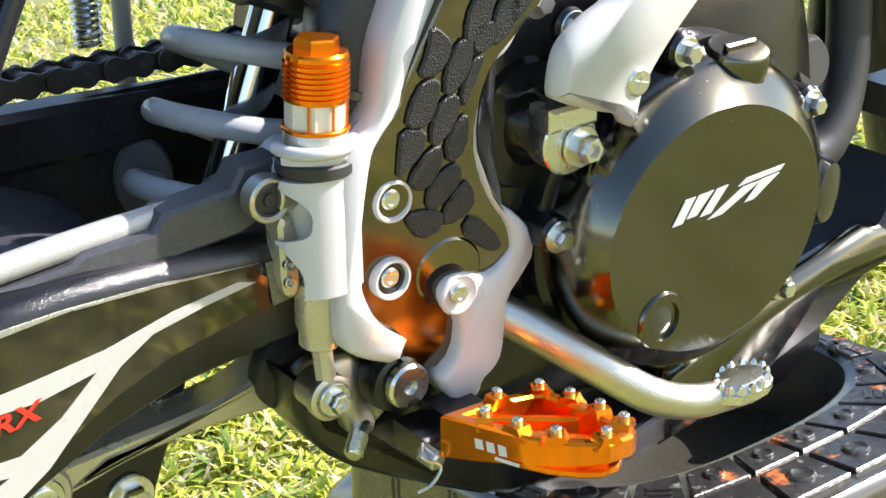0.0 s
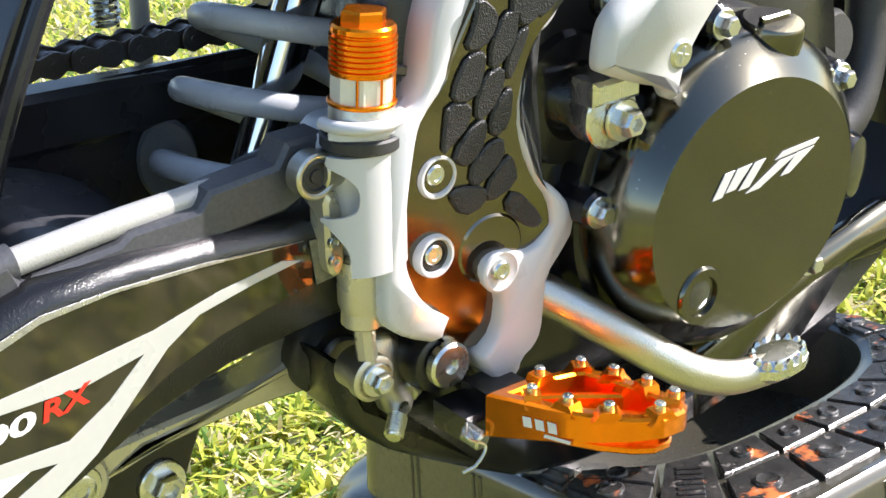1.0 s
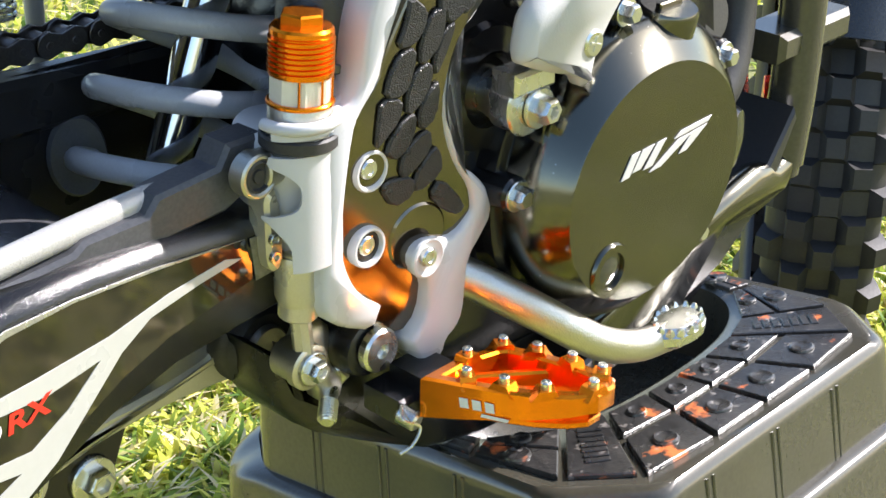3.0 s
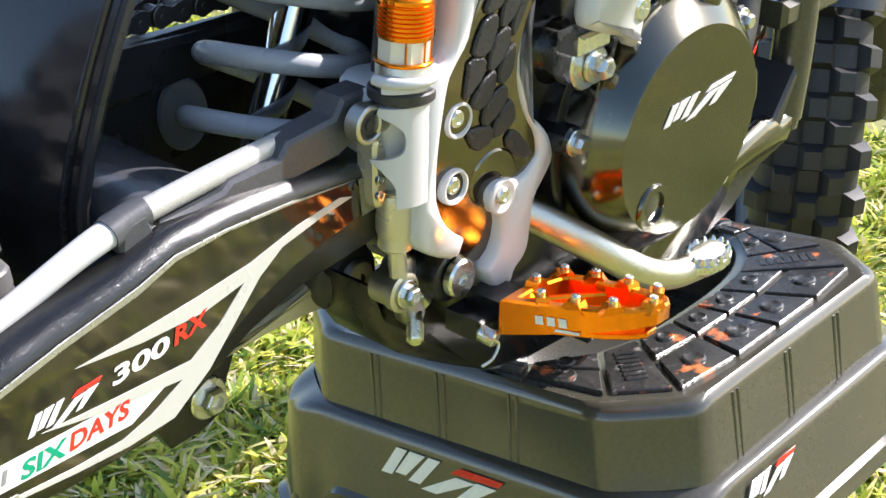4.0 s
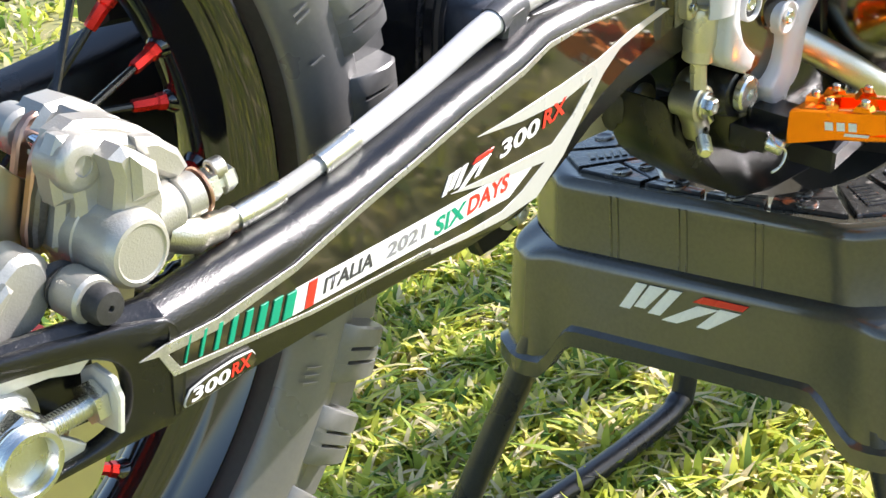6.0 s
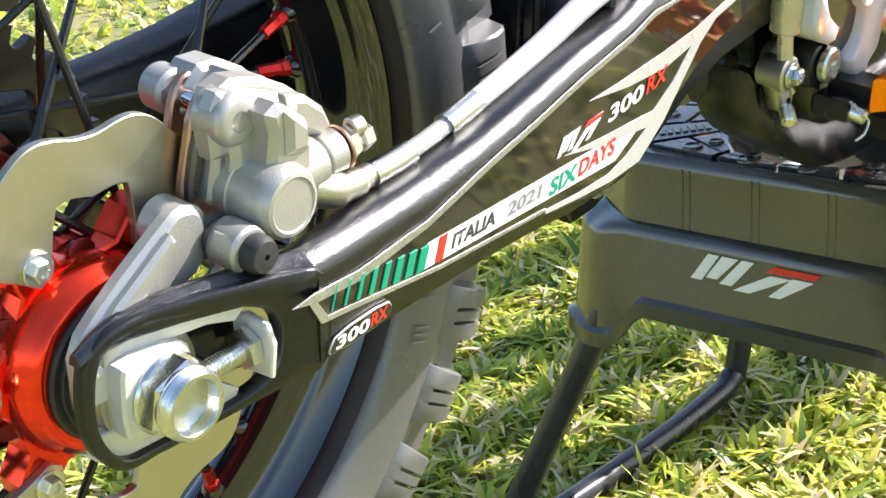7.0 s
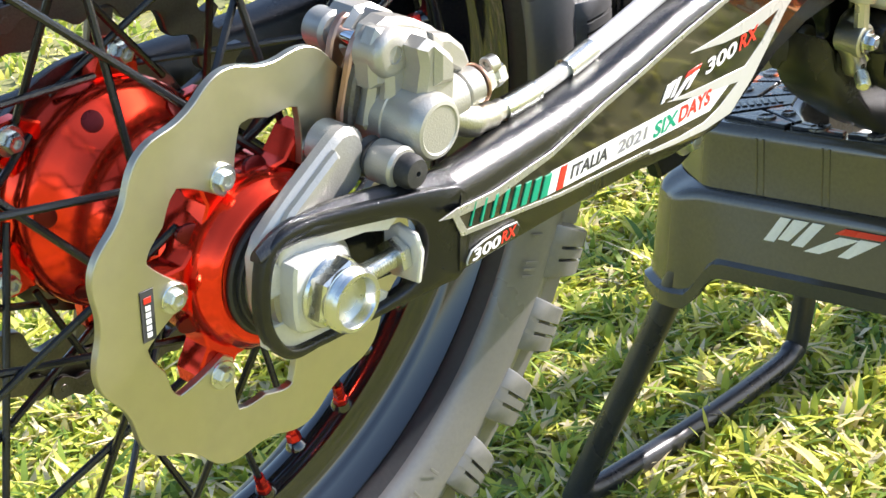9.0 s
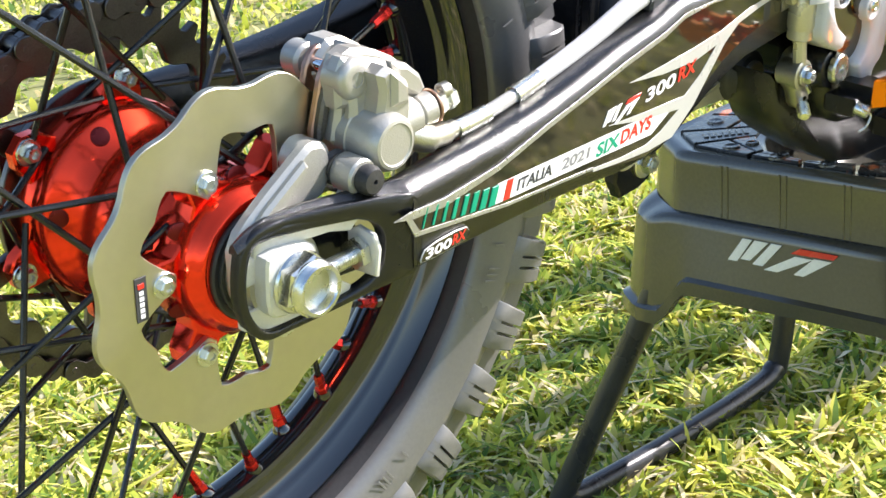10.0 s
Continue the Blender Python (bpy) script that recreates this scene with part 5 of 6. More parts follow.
part("clevis_bolt", bm, ZINC, cyl)
# brake lever arm behind the peg, with its stop bolt
bm = bmesh.new()
add_prism(bm, chaikin([(0.515, 0.396), (0.528, 0.402), (0.538, 0.392), (0.536, 0.372), (0.546, 0.360), (0.542, 0.348), (0.530, 0.350), (0.524, 0.366), (0.512, 0.376)], 1), 0.098, 0.112, 0.003)
pedal = part("brake_pedal", bm, ALU, bike, "forged aluminium rear brake pedal", 50)
bm = bmesh.new()
add_cyl(bm, (0.547, -0.100, 0.362), (0.522, -0.122, 0.349), 0.0042, 14)
for k in range(9):
    o = Vector((0.531, -0.114, 0.3537)) + Vector((-0.025, -0.022, -0.013)).normalized() * (k * 0.0013)
    add_pipe(bm, o, o + Vector((-0.00045, -0.0004, -0.00024)), 0.0051, 0.0035, 14, 0.0002)
part("stop_bolt", bm, ZINC, pedal)
bm = bmesh.new()
add_lathe(bm, (0.546, -0.102, 0.362), (-0.025, -0.022, -0.013), [(0, 0), (0, 0.0082), (0.005, 0.0082), (0.006, 0.007), (0.006, 0)], 6)
part("lock_nut", bm, ZINC, pedal)
bm = bmesh.new()
pts = smooth_line([(0.545, -0.085, 0.415), (0.580, -0.098, 0.417), (0.608, -0.125, 0.404), (0.636, -0.155, 0.383), (0.665, -0.178, 0.360), (0.690, -0.186, 0.350), (0.712, -0.192, 0.350)], 6)
add_tube(bm, pts, [0.0105 - 0.0022 * i / len(pts) for i in range(len(pts))], 18, 1.1)
part("pedal_arm", bm, ALU, pedal, "satin aluminium pedal arm")
bm = bmesh.new()
tip = chaikin([(0.698, -0.182), (0.720, -0.180), (0.734, -0.188), (0.735, -0.202), (0.722, -0.208), (0.702, -0.203)], 1)
add_prism(bm, tip, 0.345, 0.358, 0.004, lambda a, b, d: Vector((a, b, d + 0.10 * (a - 0.70))))
toe = part("pedal_tip", bm, ZINC, pedal, "toothed steel pedal tip", 30)
for i in range(14):
    a = 2 * math.pi * i / 14
    bm = bmesh.new()
    o = Vector((0.718 + 0.0145 * math.cos(a), -0.194 + 0.0110 * math.sin(a), 0.3570 + 0.0016 * math.cos(a)))
    add_lathe(bm, o, (0.2 * math.cos(a), 0.2 * math.sin(a), 1), [(0, 0), (0, 0.0030), (0.003, 0.0020), (0.0044, 0.0010), (0.0046, 0)], 5, a)
    part("tooth", bm, ZINC, toe)
bm = bmesh.new()
add_lathe(bm, (0.549, -0.095, 0.382), OUT, [(0, 0), (0, 0.0165), (0.024, 0.0165), (0.030, 0.0150), (0.032, 0.011), (0.032, 0)], 32)
boss = part("pivot_boss", bm, BLACK_GLOSS, bike)
bm = bmesh.new()
add_lathe(bm, (0.5495, -0.1285, 0.3835), OUT, [(0, 0), (0, 0.0118), (0.004, 0.0118), (0.0055, 0.0105), (0.0055, 0.0040), (0.003, 0.0036), (0.003, 0)], 28)
part("pivot_bolt", bm, ZINC, boss, "countersunk pivot bolt")

# -- footpeg
PEG = [(0.545, -0.164), (0.5485, -0.185), (0.5525, -0.207), (0.5575, -0.2245), (0.566, -0.239), (0.577, -0.247), (0.592, -0.245), (0.6015, -0.238), (0.6075, -0.222), (0.6105, -0.205), (0.6120, -0.185), (0.6110, -0.166), (0.603, -0.1590), (0.578, -0.157)]
flat = lambda a, b, d: Vector((a, b, d + 0.20 * (-0.184 - b) - 0.14 * (a - 0.557)))
bm = bmesh.new()
pin = offset(PEG, 0.0085)
outer, inner, n = PEG, pin, len(PEG)
low = lambda p: 0.3632 + 0.16 * max(0, -0.1675 - p[1]) 
rings = [[bm.verts.new(flat(*p, low(p))) for p in inner], [bm.verts.new(flat(*p, low(p))) for p in outer], [bm.verts.new(flat(*p, 0.3845)) for p in outer], [bm.verts.new(flat(*p, 0.386)) for p in offset(PEG, 0.0015)], [bm.verts.new(flat(*p, 0.386)) for p in offset(PEG, 0.0072)], [bm.verts.new(flat(*p, 0.3845)) for p in inner]]
for a, b in zip(rings, rings[1:] + rings[:1]):
    for i in range(n):
        bm.faces.new((a[i], a[(i + 1) % n], b[(i + 1) % n], b[i]))
add_prism(bm, [(0.558, -0.176), (0.565, -0.172), (0.600, -0.222), (0.593, -0.229)], 0.364, 0.378, 0.0015, flat)
add_prism(bm, [(0.562, -0.163), (0.570, -0.161), (0.606, -0.190), (0.604, -0.198)], 0.364, 0.380, 0.0015, flat)
add_prism(bm, offset(PEG, 0.0060), 0.3655, 0.3695, 0.0008, flat)
peg = part("footpeg", bm, ORANGE, bike, "orange anodised footpeg with steel pins", 30)
TEETH = [(0.5555, -0.1842), (0.5572, -0.2063), (0.5624, -0.2272), (0.5785, -0.2424), (0.5989, -0.2319), (0.6049, -0.2091), (0.6070, -0.1852), (0.6050, -0.1645), (0.5797, -0.1630)]
for x, y in TEETH:
    bm = bmesh.new()
    o = flat(x, y, 0.384)
    to = (Vector((0.582, -0.203, 0)) - Vector((x, y, 0))).normalized()
    al = Vector((-to.y, to.x, 0))
    add_loft(bm, [[o + al * (sa * wa) + to * (sb * 0.0040) + Vector((0, 0, h)) for sa, sb in ((-1, -1), (1, -1), (1, 1), (-1, 1))] for h, wa in ((0, 0.0078), (0.0022, 0.0056), (0.0046, 0.0044), (0.0053, 0.0038))])
    tooth = part("peg_tooth", bm, ORANGE, peg)
    bm = bmesh.new()
    add_lathe(bm, o + Vector((0, 0, 0.0048)), (0, 0, 1), [(0, 0), (0, 0.0026), (0.0034, 0.0026), (0.0040, 0.0020), (0.0040, 0.0008), (0.003, 0.0007), (0.003, 0)], 12)
    part("grip_pin", bm, ZINC, tooth, "steel grip pin")
fa, fb = flat(0.5485, -0.185, 0), flat(0.5525, -0.207, 0)
fu = (fb - fa).normalized()
fn = Vector((fu.y, -fu.x, 0)).normalized()
if fn.x > 0:
    fn = -fn
fm = Matrix.Translation(fa + fu * 0.001 + Vector((0, 0, 0.3735)) + fn * 0.0004) @ Matrix((fu, fn.cross(fu), fn)).transposed().to_4x4()
bm = bmesh.new()
for k in range(3):
    poly_mesh(bm, [[(0.001 + k * 0.0072, -0.0002 * k), (0.0060 + k * 0.0072, -0.0002 * k), (0.0060 + k * 0.0072, 0.0052 - 0.0002 * k), (0.001 + k * 0.0072, 0.0052)]], fm, 0.0003)
part("maker_mark", bm, STICKER_WHITE, peg, "pale engraved maker's mark")
bm = bmesh.new()
poly_mesh(bm, [[(0.012, -0.0034), (0.027, -0.0040), (0.028, -0.0022), (0.013, -0.0016)]], fm, 0.0003)
part("maker_mark_line", bm, STICKER_WHITE, peg)
bm = bmesh.new()
add_box(bm, (0.570, -0.144, 0.362), (0.024, 0.036, 0.020), 0.005)
add_box(bm, (0.559, -0.138, 0.357), (0.030, 0.030, 0.014), 0.004)
part("peg_mount", bm, BLACK_GLOSS, frame_body)
bm = bmesh.new()
add_cyl(bm, (0.5425, -0.152, 0.3595), (0.5447, -0.163, 0.357), 0.0052, 20, 0.0012)
part("peg_pin", bm, ZINC, peg, "clevis pin with wire clip")
bm = bmesh.new()
add_tube(bm, smooth_line([(0.540, -0.156, 0.366), (0.536, -0.162, 0.362), (0.544, -0.165, 0.356), (0.538, -0.166, 0.349), (0.531, -0.164, 0.346)]), 0.0009, 8)
part("wire_clip", bm, ZINC, peg)

# -- engine
bm = bmesh.new()
add_prism(bm, chaikin([(0.575, 0.36), (0.62, 0.335), (0.74, 0.325), (0.83, 0.345), (0.85, 0.42), (0.84, 0.52), (0.80, 0.60), (0.62, 0.60), (0.585, 0.52)], 2), -0.10, 0.125, 0.010)
engine = part("engine_case", bm, CASE_BLACK, bike, "black engine cases with clutch cover", 50)
bm = bmesh.new()
rings = []
for yy, cx, cz, rx, rz in ((0.118, 0.722, 0.436, 0.100, 0.094), (0.137, 0.722, 0.436, 0.098, 0.092), (0.139, 0.722, 0.436, 0.093, 0.087), (0.150, 0.721, 0.436, 0.092, 0.086), (0.156, 0.7205, 0.4362, 0.0908, 0.0845), (0.161, 0.719, 0.4368, 0.0880, 0.0810), (0.1768, 0.712, 0.4385, 0.0755, 0.0665), (0.1780, 0.7115, 0.4385, 0.0742, 0.0652)):
    rings.append([Vector((cx + rx * math.cos(a), -yy, cz + rz * math.sin(a))) for a in (2 * math.pi * i / 72 for i in range(72))])
add_loft(bm, rings[:3])
part("cover_flange", bm, CASE_BLACK, engine, "", 30)
bm = bmesh.new()
add_loft(bm, [[Vector((p.x, -0.130, p.z)) for p in rings[2]]] + rings[2:])
cover = part("clutch_cover", bm, COVER_BLACK, engine, "dark cast clutch cover with silver emblem", 24)
bm = bmesh.new()
mm = Matrix.Translation((0.677, -0.1782, 0.4490)) @ Matrix(((1, 0, 0, 0), (0, 0, -1, 0), (0, 1, 0, 0), (0, 0, 0, 1))) @ pose(0, 0, 0, 0, 0, 2)
body, accent = slanted_badge(0.073, 0.0128)
bm.free()
for shape in body + accent:
    part("emblem", poly_mesh(bmesh.new(), [shape], mm, 0.0006), LEVER_GREY, cover, "raised silver emblem shape")
bm = bmesh.new()
add_lathe(bm, (0.742, -0.150, 0.496), (0.0, -0.18, 1), [(0, 0), (0, 0.013), (0.012, 0.0165), (0.026, 0.0168), (0.028, 0.0155), (0.028, 0)], 32)
filler = part("filler_cap", bm, COVER_BLACK, engine, "black oil filler cap")
bm = bmesh.new()
add_box(bm, (0.742, -0.155, 0.5245), (0.020, 0.004, 0.004), 0.001)
part("cap_bar", bm, COVER_BLACK, filler)
bm = bmesh.new()
add_lathe(bm, (0.6735, -0.165, 0.399), OUT, [(0, 0), (0, 0.0165), (0.0135, 0.0158), (0.0148, 0.0148), (0.0148, 0.0108), (0.0115, 0.0102)], 32)
sight = part("sight_ring", bm, COVER_BLACK, cover)
bm = bmesh.new()
add_lathe(bm, (0.6735, -0.1712, 0.399), OUT, [(0, 0), (0, 0.0102), (0.006, 0.0102), (0.0072, 0.007), (0.0076, 0)], 28)
part("sight_glass", bm, mat("oil_glass", (0.03, 0.03, 0.028), 0.05, 0.0, None, 300, 30, 0.3, 0.0, 1.0), sight, "oil sight glass")
for bx, by, bz in ((0.628, -0.150, 0.448), (0.707, -0.152, 0.527), (0.804, -0.152, 0.479), (0.794, -0.150, 0.372), (0.688, -0.135, 0.346), (0.735, -0.135, 0.344), (0.628, -0.132, 0.562), (0.836, -0.12, 0.470), (0.652, -0.13, 0.545)):
    bm = bmesh.new()
    w = Vector((bx, by, bz)) - Vector((0.722, by, 0.436))
    add_cyl(bm, Vector((bx, -0.112, bz)) - w * 0.0, Vector((bx, by, bz)), 0.0095, 20, 0.002)
    lugp = part("bolt_lug", bm, CASE_BLACK, engine)
    bm = bmesh.new()
    add_bolt(bm, (bx, by, bz), OUT, 0.0052, 0.0065, True, 6, False)
    part("cover_bolt", bm, ZINC, lugp)
# kickstart boss, shaft and lever
bm = bmesh.new()
add_lathe(bm, (0.628, -0.108, 0.500), OUT, [(0, 0), (0, 0.058), (0.006, 0.056), (0.008, 0.045), (0.014, 0.043), (0.016, 0.034), (0.022, 0.032), (0.024, 0.020), (0.020, 0.016), (0.020, 0)], 48)
part("kickstart_boss", bm, CASE_BLACK, engine, "", 30)
bm = bmesh.new()
add_lathe(bm, (0.632, -0.125, 0.497), OUT, [(0, 0), (0, 0.0125), (0.014, 0.0125), (0.014, 0.0155), (0.024, 0.0155), (0.024, 0.0165), (0.0275, 0.0165), (0.0285, 0.0155), (0.0285, 0.0)], 36)
add_box(bm, (0.629, -0.151, 0.512), (0.030, 0.018, 0.012), 0.002)
kick = part("kickstart_lever", bm, ZINC, bike, "folded kickstart lever with zinc knuckle")
bm = bmesh.new()
add_bolt(bm, (0.637, -0.154, 0.4945), OUT, 0.0068, 0.009)
part("kick_bolt", bm, ZINC, kick)
bm = bmesh.new()
add_prism(bm, chaikin([(0.617, 0.550), (0.6135, 0.539), (0.612, 0.5265), (0.616, 0.523), (0.638, 0.514), (0.655, 0.509), (0.658, 0.502), (0.665, 0.500), (0.6675, 0.517), (0.678, 0.532), (0.696, 0.550), (0.730, 0.582), (0.76, 0.612), (0.70, 0.620), (0.672, 0.590), (0.650, 0.567), (0.630, 0.559)], 2), 0.151, 0.168, 0.0055)
part("kick_arm", bm, LEVER_GREY, kick, "pale grey painted lever arm", 60)
bm = bmesh.new()
add_lathe(bm, (0.661, -0.1672, 0.525), OUT, [(-0.006, 0), (-0.006, 0.0075), (0.001, 0.0072), (0.002, 0.0060), (0.002, 0.0)], 24)
for a in (0.3, 1.87):
    add_box(bm, (0.661, -0.1695, 0.525), (0.008, 0.0006, 0.0014), 0.0002, Matrix.Rotation(a, 3, "Y").to_4x4())
part("lever_screw", bm, ZINC, kick)
# water pump, hoses and the upper engine
bm = bmesh.new()
add_lathe(bm, (0.806, -0.120, 0.425), (0.35, -1, 0), [(0, 0), (0, 0.024), (0.030, 0.022), (0.040, 0.017), (0.043, 0.0)], 28)
part("water_pump", bm, CASE_BLACK, engine)
bm = bmesh.new()
add_tube(bm, smooth_line([(0.83, -0.11, 0.42), (0.87, -0.11, 0.43), (0.895, -0.10, 0.47), (0.90, -0.09, 0.53), (0.89, -0.08, 0.60)]), 0.0135, 16)
part("coolant_hose", bm, SOFT_RUBBER, bike, "black coolant hose")
bm = bmesh.new()
add_tube(bm, smooth_line([(0.80, -0.10, 0.56), (0.85, -0.10, 0.545), (0.90, -0.09, 0.535), (0.95, -0.07, 0.54)]), 0.006, 12)
part("overflow_hose", bm, SOFT_RUBBER, bike)
for k in range(5):
    bm = bmesh.new()
    add_box(bm, (0.735, 0.0, 0.600 + k * 0.014), (0.16 - 0.004 * k, 0.19, 0.005), 0.0015)
    part("cylinder_fin", bm, CASE_BLACK, engine)
bm = bmesh.new()
add_cyl(bm, (0.735, 0, 0.57), (0.735, 0, 0.70), 0.055, 32, 0.004)
part("cylinder_barrel", bm, ALU, engine)
bm = bmesh.new()
add_tube(bm, smooth_line([(0.94, -0.045, 0.62), (0.95, -0.045, 0.52), (0.945, -0.045, 0.42), (0.915, -0.045, 0.345), (0.85, -0.045, 0.312), (0.76, -0.045, 0.310)]), 0.019, 18)
part("down_tube", bm, BLACK_GLOSS, frame_body)
bm = bmesh.new()
add_tube(bm, smooth_line([(0.955, -0.112, 0.56), (0.950, -0.116, 0.464), (0.946, -0.118, 0.41), (0.941, -0.118, 0.362)]), 0.0155, 20)
add_lathe(bm, (0.939, -0.118, 0.352), (0.08, 0, 1), [(0, 0), (0, 0.010), (0.003, 0.014), (0.018, 0.014), (0.020, 0.011), (0.020, 0)], 20)
add_lathe(bm, (0.951, -0.116, 0.482), (0.08, 0, 1), [(0, 0), (0, 0.016), (0.012, 0.016), (0.012, 0)], 20)
part("radiator_pipe", bm, STAND_PLASTIC, frame_body)
bm = bmesh.new()
skid = [(0.68, 0.300), (0.76, 0.318), (0.84, 0.345), (0.89, 0.368), (0.922, 0.410), (0.926, 0.402), (0.900, 0.355), (0.85, 0.322), (0.76, 0.296), (0.68, 0.284)]
add_prism(bm, skid, -0.09, 0.136, 0.002)
skid_plate = part("skid_plate", bm, PLASTIC_BLACK, bike, "black plastic skid plate")
bm = bmesh.new()
side_line = [(0.72, 0.288), (0.80, 0.302), (0.829, 0.3295), (0.8458, 0.3470), (0.8809, 0.3450), (0.9246, 0.3462), (0.9400, 0.3520), (0.9521, 0.3640), (0.9584, 0.3860), (0.9590, 0.3980), (0.9530, 0.3945), (0.9455, 0.3860), (0.9380, 0.3745), (0.9300, 0.3705), (0.9121, 0.3703), (0.9000, 0.3770), (0.8813, 0.3800), (0.8483, 0.3722), (0.78, 0.358), (0.72, 0.335)]
add_prism(bm, side_line, 0.120, 0.140, 0.006, lambda u, v, d: side(u, v, d - 0.25 * max(0.0, u - 0.90)))
part("skid_plate_side", bm, COVER_BLACK, skid_plate, "", 60)
bm = bmesh.new()
add_box(bm, (0.957, -0.108, 0.4465), (0.084, 0.036, 0.020), 0.004)
part("tube_clamp", bm, STAND_PLASTIC, frame_body)
bm = bmesh.new()
add_box(bm, (0.80, -0.05, 0.575), (0.15, 0.10, 0.090), 0.010)
part("cylinder_base", bm, ALU_OLIVE, engine)
bm = bmesh.new()
add_tube(bm, smooth_line([(0.86, -0.06, 0.56), (0.91, -0.10, 0.535), (0.96, -0.11, 0.545), (1.0, -0.10, 0.60)]), 0.021, 18)
part("exhaust_pipe", bm, mat("heat_tinted_steel", (0.52, 0.42, 0.25), 0.4, 1.0, (0.35, 0.25, 0.13), 200, 20, 0.6, 0.2), bike, "straw-coloured exhaust header")
bm = bmesh.new()
add_lathe(bm, (0.835, -0.090, 0.482), (0.1, -1, 0.15), [(0, 0), (0, 0.017), (0.030, 0.017), (0.034, 0.014), (0.034, 0)], 28)
part("hose_union", bm, SOFT_RUBBER, engine)

# -- mudguard, seat underside and other parts above
bm = bmesh.new()
cols = []
for i in range(22):
    t = i / 21
    z = 0.395 + 0.23 * t
    x = 0.354 + 0.82 * max(0.0, z - 0.455) ** 1.35
    cols.append([(x + 0.012 - 0.026 * math.cos(s * 3.14159), y, z) for s, y in ((k / 8 - 0.5, -0.034 + 0.230 * k / 8) for k in range(9))])
rows = [[Vector(p) for p in c] for c in cols]
ring = [r + [Vector((p.x + 0.004, p.y, p.z)) for p in r[::-1]] for r in rows]
add_loft(bm, ring)
part("mudguard", bm, MUDGUARD_BLACK, bike, "black plastic inner mudguard", 60)
bm = bmesh.new()
add_tube(bm, [r[0] + Vector((-0.001, 0, 0)) for r in rows], 0.0036, 8)
part("mudguard_edge", bm, PLASTIC_BLACK, bike)
bm = bmesh.new()
add_tube(bm, [r[0].lerp(r[1], 0.38) + Vector((-0.001, 0, 0)) for r in rows], 0.0022, 8)
part("mudguard_ridge", bm, MUDGUARD_BLACK, bike)
bm = bmesh.new()
add_box(bm, (0.59, 0.0, 0.615), (0.16, 0.15, 0.10), 0.015)
part("air_box", bm, PLASTIC_BLACK, bike, "black air box")
bm = bmesh.new()
add_tube(bm, [(0.52, -0.095, 0.60), (0.45, -0.10, 0.66), (0.30, -0.11, 0.74)], 0.016, 16)
part("subframe_tube", bm, BLACK_GLOSS, frame_body)
bm = bmesh.new()
turns = [Vector((0.512, 0.120, 0.502)) + Vector((0.02, 0, 1)).normalized() * (0.0042 * t) + Vector((math.cos(6.283 * t), math.sin(6.283 * t), 0)) * 0.0072 for t in (i / 14 for i in range(14 * 24))]
add_tube(bm, turns, 0.0015, 6)
part("stand_spring", bm, ZINC, bike, "small zinc side-stand spring")
bm = bmesh.new()
add_tube(bm, [(0.535, 0.125, 0.44), (0.538, 0.125, 0.66)], 0.0055, 12)
part("side_stand", bm, LEVER_GREY, bike)

# -- front wheel
fw = hang(tagged(new("front_wheel"), "front wheel with knobbly tyre"), bike, (1.458, 0.149, 0.175))
fw.rotation_euler = (0, 0, radians(33))
FC = (1.458, 0.149, 0.175)
thin = [(y * 0.90, r + 0.035) for y, r in tyre_line]
# same rubber as the rear tyre; its shade is put into the darker colour
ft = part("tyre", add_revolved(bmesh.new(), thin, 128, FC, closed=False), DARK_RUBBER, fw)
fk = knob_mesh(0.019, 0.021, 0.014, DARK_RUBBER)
lay_knobs(ft, FC, 1, 44, [(fk, -0.041, 0.318, radians(-42), 0.0), (fk, -0.021, 0.329, radians(-16), 0.5), (fk, 0.0, 0.332, 0, 0.0), (fk, 0.021, 0.329, radians(16), 0.5), (fk, 0.041, 0.318, radians(42), 0.0)])
part("rim", add_revolved(bmesh.new(), [(y * 0.8, r + 0.034) for y, r in rim_profile()], 96, FC), BLACK_GLOSS, fw)
bm = bmesh.new()
add_cyl(bm, (FC[0], FC[1] - 0.05, FC[2]), (FC[0], FC[1] + 0.05, FC[2]), 0.035, 32)
part("hub", bm, RED_HUB, fw)
for i in range(36):
    a, s = 2 * math.pi * i / 36, (1 if i % 2 else -1)
    p0 = Vector((FC[0] + 0.033 * math.cos(a), FC[1] + 0.04 * s, FC[2] + 0.033 * math.sin(a)))
    b = a + (0.7 if i % 4 < 2 else -0.7)
    p1 = Vector((FC[0] + 0.222 * math.cos(b), FC[1] + 0.004 * s, FC[2] + 0.222 * math.sin(b)))
    part("spoke", add_tube(bmesh.new(), [p0, p1], 0.002, 6), BLACK_GLOSS, fw)

lat = Vector((-math.sin(radians(33)), math.cos(radians(33)), 0))
steer = Vector((-0.40, -0.13, 0.825)).normalized()
for sgn in (-1, 1):
    o = Vector(FC) + lat * (0.095 * sgn)
    bm = bmesh.new()
    add_lathe(bm, o - steer * 0.04, steer, [(0, 0), (0, 0.022), (0.05, 0.025), (0.38, 0.025), (0.385, 0.029), (0.92, 0.029), (0.92, 0)], 24)
    part("fork_leg", bm, CASE_BLACK, bike, "black telescopic fork leg")
    bm = bmesh.new()
    add_lathe(bm, o + steer * 0.02, steer, [(0, 0.030), (0, 0.033), (0.33, 0.036), (0.34, 0.030)], 20)
    part("fork_guard", bm, PLASTIC_BLACK, bike, "black plastic fork guard")
bm = bmesh.new()
fwd = Vector((math.cos(radians(33)), math.sin(radians(33)), 0))
rings = []
